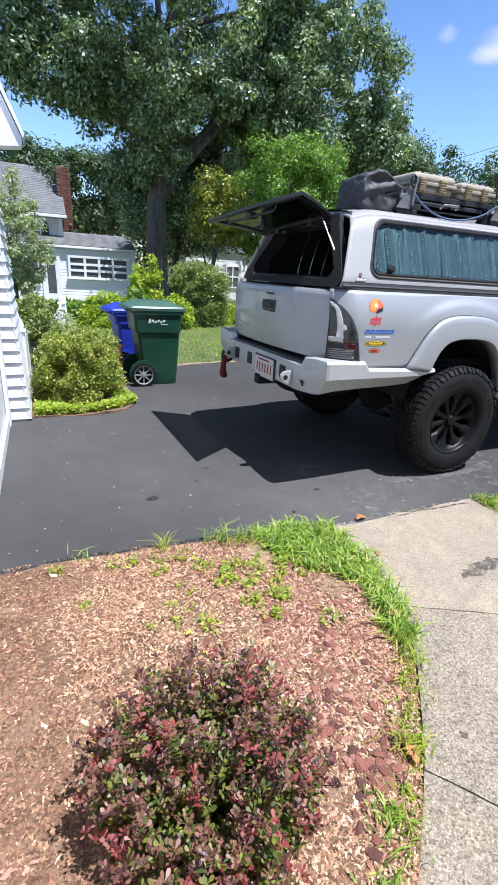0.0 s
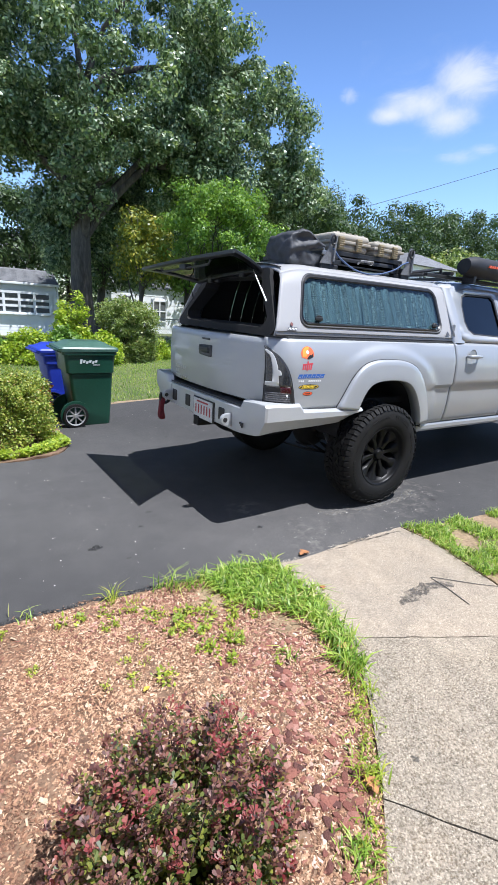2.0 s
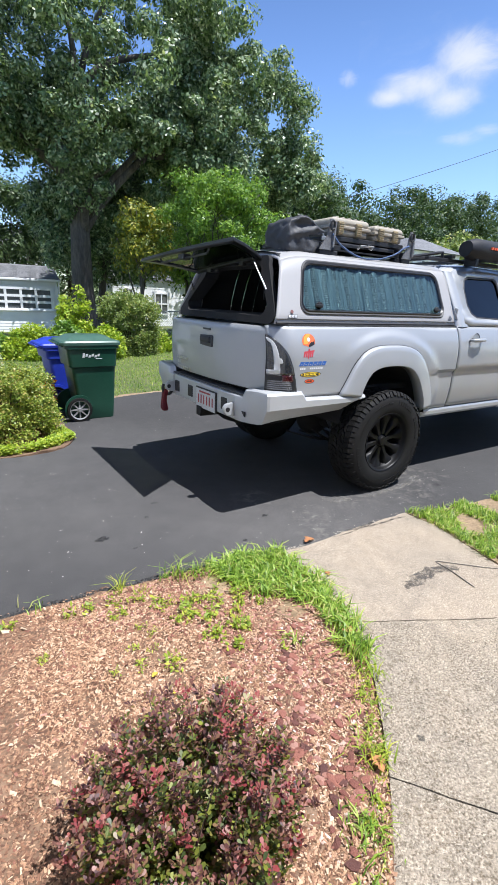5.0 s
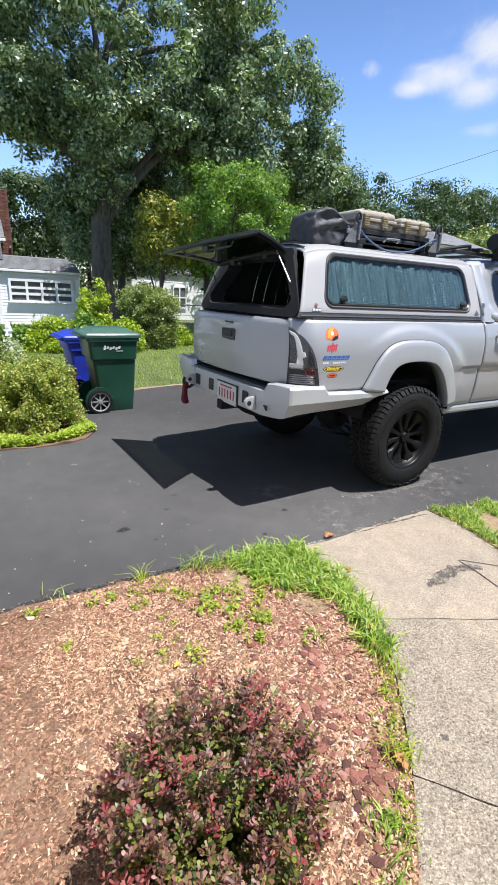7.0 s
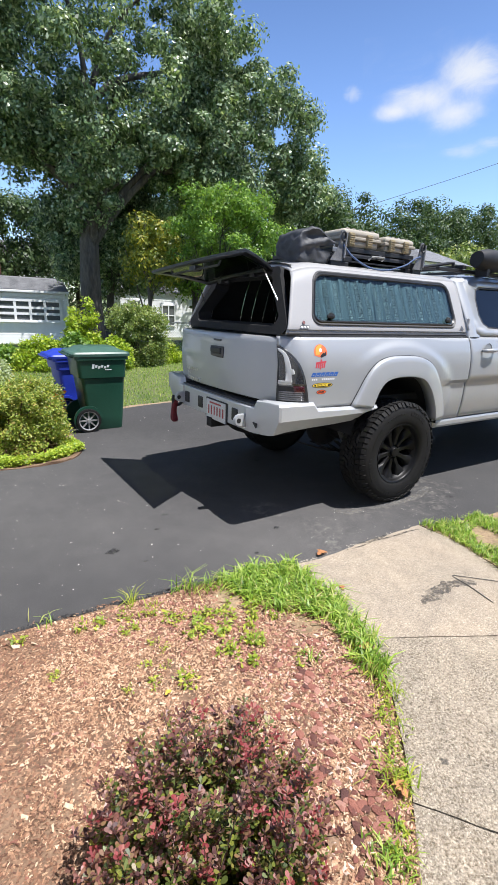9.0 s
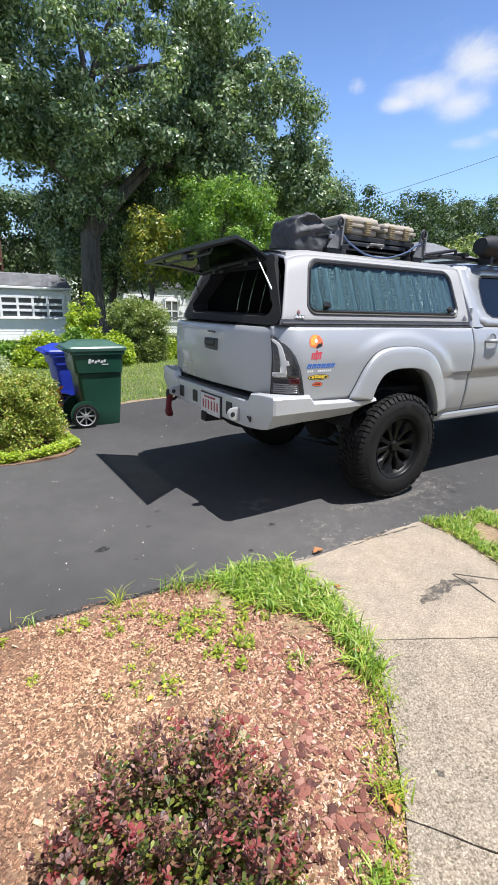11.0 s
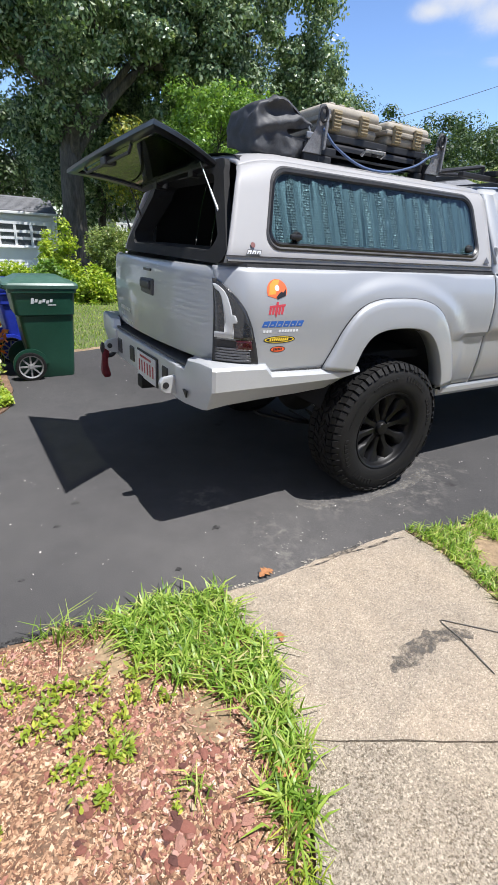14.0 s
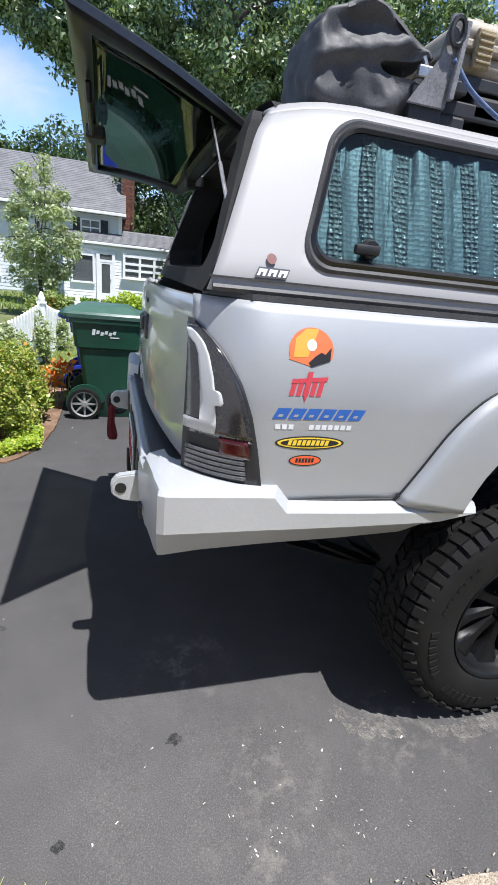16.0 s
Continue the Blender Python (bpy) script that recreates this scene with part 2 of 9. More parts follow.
def asphalt_material():
    """Sealed asphalt: grey bloom, painted sheen, chalky rubbed patches, fine grit."""
    m, nt, b = shader("sealed_asphalt")
    big = noise_node(nt, 0.6, 3)
    mid = noise_node(nt, 5.0, 6, 0.72)
    spot = noise_node(nt, 34.0, 6, 0.72)
    grit = noise_node(nt, 260.0, 2)
    c = ramp(nt, big, [(0.3, (0.061, 0.060, 0.061)), (0.7, (0.076, 0.0745, 0.074))])
    c = mix(nt, 1.0, c, ramp(nt, mid, [(0.3, (0.88, 0.88, 0.88)), (0.7, (1.12, 1.11, 1.10))]), "MULTIPLY")
    c = mix(nt, 1.0, c, ramp(nt, grit, [(0.35, (0.76, 0.76, 0.76)), (0.60, (1.04, 1.04, 1.04)), (0.74, (1.55, 1.53, 1.5))]), "MULTIPLY")
    chalk = ramp(nt, spot, [(0.66, (0.0, 0.0, 0.0)), (0.74, (0.22, 0.22, 0.22)), (0.82, (0.6, 0.6, 0.6))])
    c = mix(nt, chalk, c, (0.20, 0.19, 0.17))
    damp = ramp(nt, noise_node(nt, 2.6, 3, 0.5), [(0.24, (0.55, 0.55, 0.55)), (0.30, (1.0, 1.0, 1.0))])
    c = mix(nt, 1.0, c, damp, "MULTIPLY")
    tc = nt.nodes.new("ShaderNodeTexCoord")
    rub = None
    for cx, cy, r in ((1.50, -0.15, 0.34), (0.91, -0.05, 0.20), (1.12, -0.07, 0.17), (0.45, -0.40, 0.26), (1.85, 0.02, 0.34), (0.50, -0.10, 0.20), (0.30, 0.35, 0.22)):
        d = nt.nodes.new("ShaderNodeVectorMath")
        d.operation = "DISTANCE"
        nt.links.new(tc.outputs["Object"], d.inputs[0])
        d.inputs[1].default_value = (cx, cy, 0.04)
        f = nt.nodes.new("ShaderNodeMapRange")
        f.inputs["From Min"].default_value, f.inputs["From Max"].default_value = r, r * 0.3
        nt.links.new(d.outputs["Value"], f.inputs["Value"])
        if rub is None:
            rub = f.outputs[0]
        else:
            a = nt.nodes.new("ShaderNodeMath")
            a.operation = "MAXIMUM"
            nt.links.new(rub, a.inputs[0])
            nt.links.new(f.outputs[0], a.inputs[1])
            rub = a.outputs[0]
    # dust by the walk; patches towards the fence bed paint in grazing sheen
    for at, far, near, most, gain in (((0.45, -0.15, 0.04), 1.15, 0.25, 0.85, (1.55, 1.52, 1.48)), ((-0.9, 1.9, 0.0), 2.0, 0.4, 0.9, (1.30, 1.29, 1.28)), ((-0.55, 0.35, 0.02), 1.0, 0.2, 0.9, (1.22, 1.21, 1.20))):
        dust_and_sheen = nt.nodes.new("ShaderNodeVectorMath")
        dust_and_sheen.operation = "DISTANCE"
        nt.links.new(tc.outputs["Object"], dust_and_sheen.inputs[0])
        dust_and_sheen.inputs[1].default_value = at
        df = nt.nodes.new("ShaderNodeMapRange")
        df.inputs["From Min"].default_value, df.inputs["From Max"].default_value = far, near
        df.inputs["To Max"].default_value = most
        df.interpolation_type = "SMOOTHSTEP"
        nt.links.new(dust_and_sheen.outputs["Value"], df.inputs["Value"])
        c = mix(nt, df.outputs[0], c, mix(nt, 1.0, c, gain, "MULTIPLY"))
    worn = nt.nodes.new("ShaderNodeMath")
    worn.operation = "MULTIPLY"
    nt.links.new(rub, worn.inputs[0])
    nt.links.new(ramp(nt, noise_node(nt, 13.0, 7, 0.75), [(0.50, (0.0, 0.0, 0.0)), (0.70, (0.6, 0.6, 0.6))]), worn.inputs[1])
    c = mix(nt, worn.outputs[0], c, (0.27, 0.25, 0.22))
    nt.links.new(c, b.inputs["Base Color"])
    r = nt.nodes.new("ShaderNodeMapRange")
    r.inputs["To Min"].default_value, r.inputs["To Max"].default_value = 0.72, 0.9
    nt.links.new(mid, r.inputs["Value"])
    nt.links.new(r.outputs[0], b.inputs["Roughness"])
    b.inputs["Specular IOR Level"].default_value = 0.10
    bump(nt, b, grit, 0.35, 0.004)
    return m


def concrete_material(name, grains, stops, pit_from, pit_dark, wear):
    """Worn exposed aggregate: pale grains, dark hollows between them, patches worn smooth."""
    m, nt, b = shader(name)
    tc = nt.nodes.new("ShaderNodeTexCoord")
    warp = nt.nodes.new("ShaderNodeTexNoise")
    warp.inputs["Scale"].default_value, warp.inputs["Detail"].default_value = 90.0, 2.0
    nt.links.new(tc.outputs["Object"], warp.inputs["Vector"])
    push = nt.nodes.new("ShaderNodeVectorMath")
    push.operation = "MULTIPLY_ADD"
    nt.links.new(warp.outputs["Color"], push.inputs[0])
    push.inputs[1].default_value = (0.006, 0.006, 0.006)
    nt.links.new(tc.outputs["Object"], push.inputs[2])
    vo = nt.nodes.new("ShaderNodeTexVoronoi")
    vo.inputs["Scale"].default_value = grains
    nt.links.new(push.outputs[0], vo.inputs["Vector"])
    sep = nt.nodes.new("ShaderNodeSeparateColor")
    nt.links.new(vo.outputs["Color"], sep.inputs[0])
    grain = ramp(nt, sep.outputs[0], stops)
    big = noise_node(nt, 1.7, 6, 0.65)
    blotch = noise_node(nt, 9.0, 5, 0.7)
    c = mix(nt, 1.0, grain, ramp(nt, big, [(0.28, (0.87, 0.87, 0.86)), (0.72, (1.10, 1.05, 0.98))]), "MULTIPLY")
    c = mix(nt, 1.0, c, ramp(nt, blotch, [(0.30, (0.85, 0.85, 0.845)), (0.62, (1.05, 1.04, 1.02))]), "MULTIPLY")
    pits = noise_node(nt, 120.0, 4, 0.7)
    hollow = ramp(nt, pits, [(pit_from, pit_dark), (pit_from + 0.09, (1, 1, 1))])
    smooth = ramp(nt, noise_node(nt, 2.4, 4, 0.6), [(wear - 0.08, (0.0, 0.0, 0.0)), (wear + 0.10, (0.8, 0.8, 0.8))])
    c = mix(nt, 1.0, c, mix(nt, smooth, hollow, (1.0, 1.0, 1.0)), "MULTIPLY")
    # lost pebbles: sparse dark specks, gathered in patches
    specks = noise_node(nt, 75.0, 3, 0.6)
    gathered = ramp(nt, noise_node(nt, 5.5, 4, 0.65), [(0.40, (0.0, 0.0, 0.0)), (0.60, (1.0, 1.0, 1.0))])
    lost = ramp(nt, specks, [(pit_from - 0.055, (0.36, 0.35, 0.33)), (pit_from - 0.005, (1, 1, 1))])
    c = mix(nt, 1.0, c, mix(nt, gathered, (1.0, 1.0, 1.0), lost), "MULTIPLY")
    nt.links.new(c, b.inputs["Base Color"])
    b.inputs["Roughness"].default_value = 0.9
    ht = nt.nodes.new("ShaderNodeMath")
    ht.operation = "SUBTRACT"
    nt.links.new(pits, ht.inputs[0])
    nt.links.new(vo.outputs["Distance"], ht.inputs[1])
    bump(nt, b, ht.outputs[0], 0.6, 0.006)
    return m


def foil_material():
    """Silver bubble foil: dull flat lengths between bright quilted strips."""
    m, nt, b = shader("bubble_foil")
    tc = nt.nodes.new("ShaderNodeTexCoord")
    vo = nt.nodes.new("ShaderNodeTexVoronoi")
    vo.inputs["Scale"].default_value, vo.inputs["Randomness"].default_value = 84.0, 0.25
    nt.links.new(tc.outputs["Object"], vo.inputs["Vector"])
    wv = nt.nodes.new("ShaderNodeTexWave")
    wv.wave_profile = "SIN"
    wv.inputs["Scale"].default_value, wv.inputs["Distortion"].default_value, wv.inputs["Detail"].default_value, wv.inputs["Detail Scale"].default_value = 3.3, 2.2, 2.0, 1.2
    nt.links.new(tc.outputs["Object"], wv.inputs["Vector"])
    strip = ramp(nt, wv.outputs["Fac"], [(0.58, (0.0, 0.0, 0.0)), (0.72, (1.0, 1.0, 1.0))])
    nt.links.new(mix(nt, strip, (0.33, 0.40, 0.445), (0.50, 0.55, 0.57)), b.inputs["Base Color"])
    b.inputs["Metallic"].default_value = 0.42
    nt.links.new(ramp(nt, strip, [(0.0, (0.55, 0.55, 0.55)), (1.0, (0.32, 0.32, 0.32))]), b.inputs["Roughness"])
    ht = nt.nodes.new("ShaderNodeMath")
    ht.operation = "MULTIPLY"
    nt.links.new(vo.outputs["Distance"], ht.inputs[0])
    nt.links.new(ramp(nt, strip, [(0.0, (0.12, 0.12, 0.12)), (1.0, (1.0, 1.0, 1.0))]), ht.inputs[1])
    bump(nt, b, ht.outputs[0], 1.0, 0.011)
    return m


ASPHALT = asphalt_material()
CONCRETE = concrete_material("walk_concrete", 240.0, [(0.0, (0.23, 0.195, 0.155)), (0.25, (0.332, 0.282, 0.225)), (0.75, (0.404, 0.345, 0.277)), (1.0, (0.56, 0.49, 0.407))], 0.335, (0.58, 0.54, 0.49), 0.46)
WORNCONCRETE = concrete_material("worn_aggregate_concrete", 215.0, [(0.0, (0.20, 0.173, 0.138)), (0.25, (0.309, 0.269, 0.217)), (0.75, (0.39, 0.340, 0.275)), (1.0, (0.56, 0.494, 0.409))], 0.405, (0.47, 0.435, 0.39), 0.55)
SOIL = surface("mulch_soil", (0.135, 0.074, 0.044), (0.32, 0.205, 0.130), 5, 70, 0.95, relief=0.8, depth=0.01, mottle=0.5)
LAWNSOIL = surface("bare_lawn_soil", (0.20, 0.14, 0.075), (0.46, 0.33, 0.21), 2.6, 45, 0.95, relief=0.7, depth=0.01, mottle=0.35)
TURF = surface("turf_soil", (0.09, 0.125, 0.035), (0.19, 0.20, 0.075), 1.3, 30, 0.95, relief=0.6, depth=0.01, mottle=0.4)
CHIPS = pieces("wood_chips", [(0.0, (0.095, 0.043, 0.024)), (0.3, (0.24, 0.120, 0.066)), (0.6, (0.39, 0.225, 0.130)), (0.85, (0.52, 0.34, 0.21)), (1.0, (0.68, 0.51, 0.36))])
BARK = pieces("brown_bark", [(0.0, (0.10, 0.047, 0.028)), (0.5, (0.22, 0.110, 0.064)), (1.0, (0.38, 0.225, 0.138))])
REDSTONE = pieces("red_stone", [(0.0, (0.11, 0.048, 0.040)), (0.4, (0.23, 0.085, 0.062)), (0.75, (0.35, 0.140, 0.100)), (1.0, (0.47, 0.25, 0.19))], fine=45.0, relief=0.8, by_object=True)
GRASS = leafy("grass_blades", [(0.0, (0.085, 0.175, 0.022)), (0.50, (0.27, 0.42, 0.060)), (0.90, (0.47, 0.57, 0.13)), (1.0, (0.62, 0.56, 0.27))], 0.40, 0.42)
LAWN = leafy("lawn_blades", [(0.0, (0.12, 0.23, 0.035)), (0.7, (0.29, 0.43, 0.08)), (1.0, (0.58, 0.57, 0.20))], 0.4, 0.5, 0.6)
WEED = leafy("weed_leaves", [(0.0, (0.17, 0.26, 0.025)), (0.6, (0.34, 0.43, 0.05)), (1.0, (0.54, 0.54, 0.09))], 0.38, 0.5)
SEDUM = leafy("sedum_leaves", [(0.0, (0.185, 0.300, 0.030)), (0.6, (0.370, 0.475, 0.048)), (1.0, (0.57, 0.60, 0.095))], 0.4, 0.5)
OAK = leafy("oak_leaves", [(0.0, (0.042, 0.080, 0.032)), (0.45, (0.130, 0.205, 0.090)), (0.78, (0.30, 0.385, 0.21)), (1.0, (0.55, 0.60, 0.43))], 0.30, 0.33)
MAPLE = leafy("bright_leaves", [(0.0, (0.085, 0.175, 0.030)), (0.6, (0.175, 0.305, 0.052)), (1.0, (0.320, 0.440, 0.100))], 0.40, 0.40)
YELLOWISH = leafy("yellowing_leaves", [(0.0, (0.10, 0.145, 0.025)), (0.6, (0.21, 0.25, 0.045)), (0.85, (0.36, 0.34, 0.05)), (1.0, (0.50, 0.42, 0.06))], 0.38, 0.45)
FARLEAF = leafy("far_leaves", [(0.0, (0.030, 0.060, 0.022)), (0.6, (0.062, 0.110, 0.036)), (1.0, (0.118, 0.168, 0.058))], 0.28, 0.5)
HEDGELEAF = leafy("hedge_leaves", [(0.0, (0.11, 0.16, 0.045)), (0.6, (0.225, 0.30, 0.085)), (0.9, (0.38, 0.43, 0.16)), (1.0, (0.52, 0.46, 0.24))], 0.35, 0.45)
AZALEA = leafy("azalea_leaves", [(0.0, (0.10, 0.17, 0.028)), (0.45, (0.26, 0.34, 0.06)), (0.80, (0.46, 0.49, 0.11)), (0.93, (0.56, 0.50, 0.16)), (1.0, (0.44, 0.24, 0.11))], 0.36, 0.40)
PALELEAF = leafy("pale_leaves", [(0.0, (0.22, 0.28, 0.14)), (0.6, (0.36, 0.42, 0.24)), (1.0, (0.52, 0.55, 0.38))], 0.42, 0.45)
BARBERRY = leafy("barberry_leaves", [(0.0, (0.060, 0.026, 0.028)), (0.35, (0.132, 0.052, 0.044)), (0.62, (0.235, 0.100, 0.078)), (0.80, (0.20, 0.150, 0.055)), (0.90, (0.30, 0.11, 0.095)), (1.0, (0.42, 0.27, 0.23))], 0.26, 0.44)
BARBERRYGREEN = leafy("barberry_inner_leaves", [(0.0, (0.040, 0.062, 0.016)), (0.40, (0.105, 0.135, 0.028)), (0.68, (0.30, 0.325, 0.055)), (0.84, (0.20, 0.115, 0.06)), (1.0, (0.34, 0.20, 0.12))], 0.34, 0.46)
BARBERRYTIP = leafy("barberry_tip_leaves", [(0.0, (0.20, 0.030, 0.036)), (0.5, (0.31, 0.065, 0.066)), (1.0, (0.40, 0.17, 0.14))], 0.30, 0.46)
TRUNK = surface("oak_bark", (0.065, 0.054, 0.047), (0.165, 0.142, 0.124), 5, 26, 0.95, relief=1.0, depth=0.03, mottle=0.5, stretch=(1, 1, 0.18))
TWIG = surface("twig_bark", (0.07, 0.04, 0.03), (0.15, 0.09, 0.07), 20, 90, 0.9)
PAINT = surface("silver_paint", (0.350, 0.362, 0.371), (0.388, 0.400, 0.409), 1.2, 320, 0.50, 0.30, relief=0.03, depth=0.0005, mottle=0.05, coat=0.85, rough_var=0.05)
SHELLPAINT = surface("shell_paint", (0.335, 0.330, 0.327), (0.37, 0.365, 0.361), 1.5, 300, 0.55, 0.0, relief=0.03, depth=0.0005, mottle=0.04, coat=0.25, rough_var=0.05)
BUMPERPAINT = surface("bumper_paint", (0.46, 0.472, 0.482), (0.51, 0.522, 0.53), 2, 160, 0.42, 0.25, relief=0.05, depth=0.0006, mottle=0.06, coat=0.25)
BLACKTRIM = surface("black_plastic", (0.014, 0.014, 0.015), (0.026, 0.026, 0.027), 8, 200, 0.5, relief=0.2, depth=0.001)
GREYTRIM = surface("grey_rubber_trim", (0.045, 0.045, 0.046), (0.075, 0.075, 0.076), 8, 200, 0.5, relief=0.2, depth=0.001)
LINER = surface("dark_liner", (0.007, 0.007, 0.0075), (0.014, 0.014, 0.0145), 6, 120, 0.85, relief=0.4)
GLOSSBLACK = surface("gloss_black", (0.012, 0.012, 0.013), (0.020, 0.020, 0.021), 3, 100, 0.32, relief=0.0, coat=0.15, rough_var=0.06)
RUBBER = surface("tyre_rubber", (0.0065, 0.0063, 0.006), (0.014, 0.0132, 0.0125), 9, 180, 0.72, relief=0.4, depth=0.002, mottle=0.35, spec=0.3)
WHEELBLACK = surface("matt_black_alloy", (0.006, 0.006, 0.0065), (0.011, 0.011, 0.0115), 10, 200, 0.40, 0.0, relief=0.1, spec=0.22)
STEEL = surface("bare_steel", (0.45, 0.45, 0.45), (0.62, 0.62, 0.61), 30, 200, 0.35, 0.9, relief=0.1)
RUST = surface("dark_steel", (0.010, 0.0095, 0.009), (0.024, 0.022, 0.020), 15, 120, 0.8, 0.2)
RODGREY = surface("grey_brown_rod", (0.13, 0.115, 0.10), (0.22, 0.20, 0.175), 25, 150, 0.85)
FOIL = foil_material()
TINT = glassy("tinted_glass", (0.40, 0.50, 0.51))
DARKGLASS = glassy("dark_glass", (0.13, 0.14, 0.13))
HATCHGLASS = glassy("smoked_hatch_glass", (0.20, 0.215, 0.175))
LAMPSMOKE = surface("smoked_lens", (0.025, 0.025, 0.026), (0.04, 0.04, 0.041), 12, 200, 0.1, relief=0.0, coat=0.8)
LEDBAR = surface("led_light_bar", (0.46, 0.47, 0.47), (0.52, 0.53, 0.53), 8, 200, 0.3, relief=0.0, mottle=0.03)
REDLENS = surface("red_lens", (0.045, 0.006, 0.006), (0.08, 0.010, 0.010), 14, 200, 0.15, relief=0.0, coat=0.4)
CLEARLENS = surface("ribbed_clear_lens", (0.07, 0.07, 0.075), (0.12, 0.12, 0.125), 30, 200, 0.2, relief=0.0, coat=0.3)
TAN = surface("tan_plastic", (0.34, 0.30, 0.235), (0.43, 0.385, 0.31), 6, 160, 0.6, relief=0.2, depth=0.001, mottle=0.2)
TANDARK = surface("tan_latch", (0.30, 0.235, 0.12), (0.38, 0.30, 0.17), 9, 160, 0.55)
VINYL = surface("grey_vinyl_cloth", (0.038, 0.039, 0.042), (0.072, 0.074, 0.079), 7, 180, 0.60, relief=0.3, depth=0.002)
AWNINGCLOTH = surface("black_awning_cloth", (0.008, 0.008, 0.009), (0.015, 0.015, 0.016), 8, 200, 0.6, relief=0.3, depth=0.001)
BRACKETGREY = surface("dull_grey_plate", (0.17, 0.17, 0.172), (0.27, 0.27, 0.272), 12, 160, 0.5, 0.2)
ALU = surface("grey_aluminium", (0.40, 0.40, 0.40), (0.52, 0.52, 0.52), 12, 160, 0.42, 0.5)
BLUECORD = surface("blue_cord", (0.05, 0.09, 0.20), (0.12, 0.18, 0.32), 60, 300, 0.8)
GREENBIN = surface("green_bin_plastic", (0.009, 0.050, 0.030), (0.019, 0.080, 0.050), 1.6, 90, 0.34, relief=0.15, depth=0.002, mottle=0.25)
# pale lid; part of its lightness is sky reflection put into the colour
GREENLID = surface("green_lid_plastic", (0.045, 0.11, 0.082), (0.085, 0.16, 0.125), 4, 90, 0.36, relief=0.15, depth=0.002, mottle=0.2)
BLUEBIN = surface("blue_bin_plastic", (0.015, 0.035, 0.36), (0.025, 0.055, 0.46), 3, 90, 0.45, relief=0.15, depth=0.002, mottle=0.2)
WHITEPRINT = surface("white_print", (0.62, 0.64, 0.63), (0.74, 0.75, 0.74), 20, 200, 0.6, relief=0.0)
WHITEPAINT = surface("white_paint", (0.83, 0.835, 0.83), (0.89, 0.89, 0.885), 2.5, 80, 0.6, relief=0.1, depth=0.002, mottle=0.08)
SIDING = surface("white_vinyl_siding", (0.70, 0.715, 0.73), (0.80, 0.81, 0.82), 1.6, 120, 0.5, relief=0.08, depth=0.001, mottle=0.06)
BLUESIDING = surface("pale_siding", (0.60, 0.64, 0.68), (0.70, 0.735, 0.77), 2, 60, 0.6, relief=0.1, mottle=0.1)
ROOFING = surface("grey_shingle", (0.15, 0.153, 0.162), (0.25, 0.252, 0.262), 2.5, 40, 0.9, relief=0.6, depth=0.01, mottle=0.45)
BRICKRED = pieces("chimney_brick", [(0.0, (0.13, 0.05, 0.035)), (1.0, (0.26, 0.11, 0.08))], by_object=True, fine=40)
MORTAR = surface("mortar", (0.16, 0.13, 0.11), (0.25, 0.21, 0.18), 8, 60, 0.95)
PANE = surface("window_pane", (0.09, 0.10, 0.105), (0.15, 0.16, 0.165), 1.2, 20, 0.08, relief=0.0, spec=0.6)
SHUTTER = surface("dark_shutter", (0.02, 0.022, 0.026), (0.035, 0.037, 0.04), 6, 60, 0.6)
CHAINLINK = surface("galvanised_wire", (0.32, 0.33, 0.33), (0.45, 0.46, 0.46), 20, 100, 0.5, 0.5)
CABLE = surface("black_cable", (0.015, 0.015, 0.016), (0.03, 0.03, 0.03), 20, 100, 0.7)
ORANGE = leafy("orange_petals", [(0.0, (0.75, 0.18, 0.02)), (1.0, (0.9, 0.34, 0.06))], 0.4, 0.5)
DRYLEAF = surface("dry_oak_leaf", (0.34, 0.13, 0.05), (0.52, 0.25, 0.10), 40, 200, 0.8)
WEBRED = surface("red_webbing", (0.11, 0.008, 0.014), (0.20, 0.018, 0.027), 30, 200, 0.8)
PLATE = surface("plate_white", (0.60, 0.60, 0.60), (0.70, 0.70, 0.70), 20, 200, 0.4, relief=0.0)
PLATERED = surface("plate_red", (0.36, 0.03, 0.04), (0.45, 0.05, 0.06), 20, 200, 0.4, relief=0.0)


def decal(name, c):
    return surface(name, tuple(0.92 * v for v in c), c, 30, 200, 0.35, relief=0.0, mottle=0.03)


D_ORANGE, D_YELLOW, D_RED = decal("decal_orange", (0.80, 0.17, 0.06)), decal("decal_yellow", (0.85, 0.60, 0.05)), decal("decal_red", (0.55, 0.06, 0.08))
D_BLUE, D_BLACK, D_WHITE = decal("decal_blue", (0.03, 0.12, 0.42)), decal("decal_black", (0.02, 0.02, 0.022)), decal("decal_white", (0.72, 0.73, 0.74))
D_AMBER = decal("decal_amber", (0.85, 0.36, 0.06))
D_BROWN = decal("decal_brown", (0.22, 0.10, 0.09))
D_VERM, D_GREY = decal("decal_vermilion", (0.80, 0.12, 0.04)), decal("decal_grey", (0.10, 0.10, 0.105))


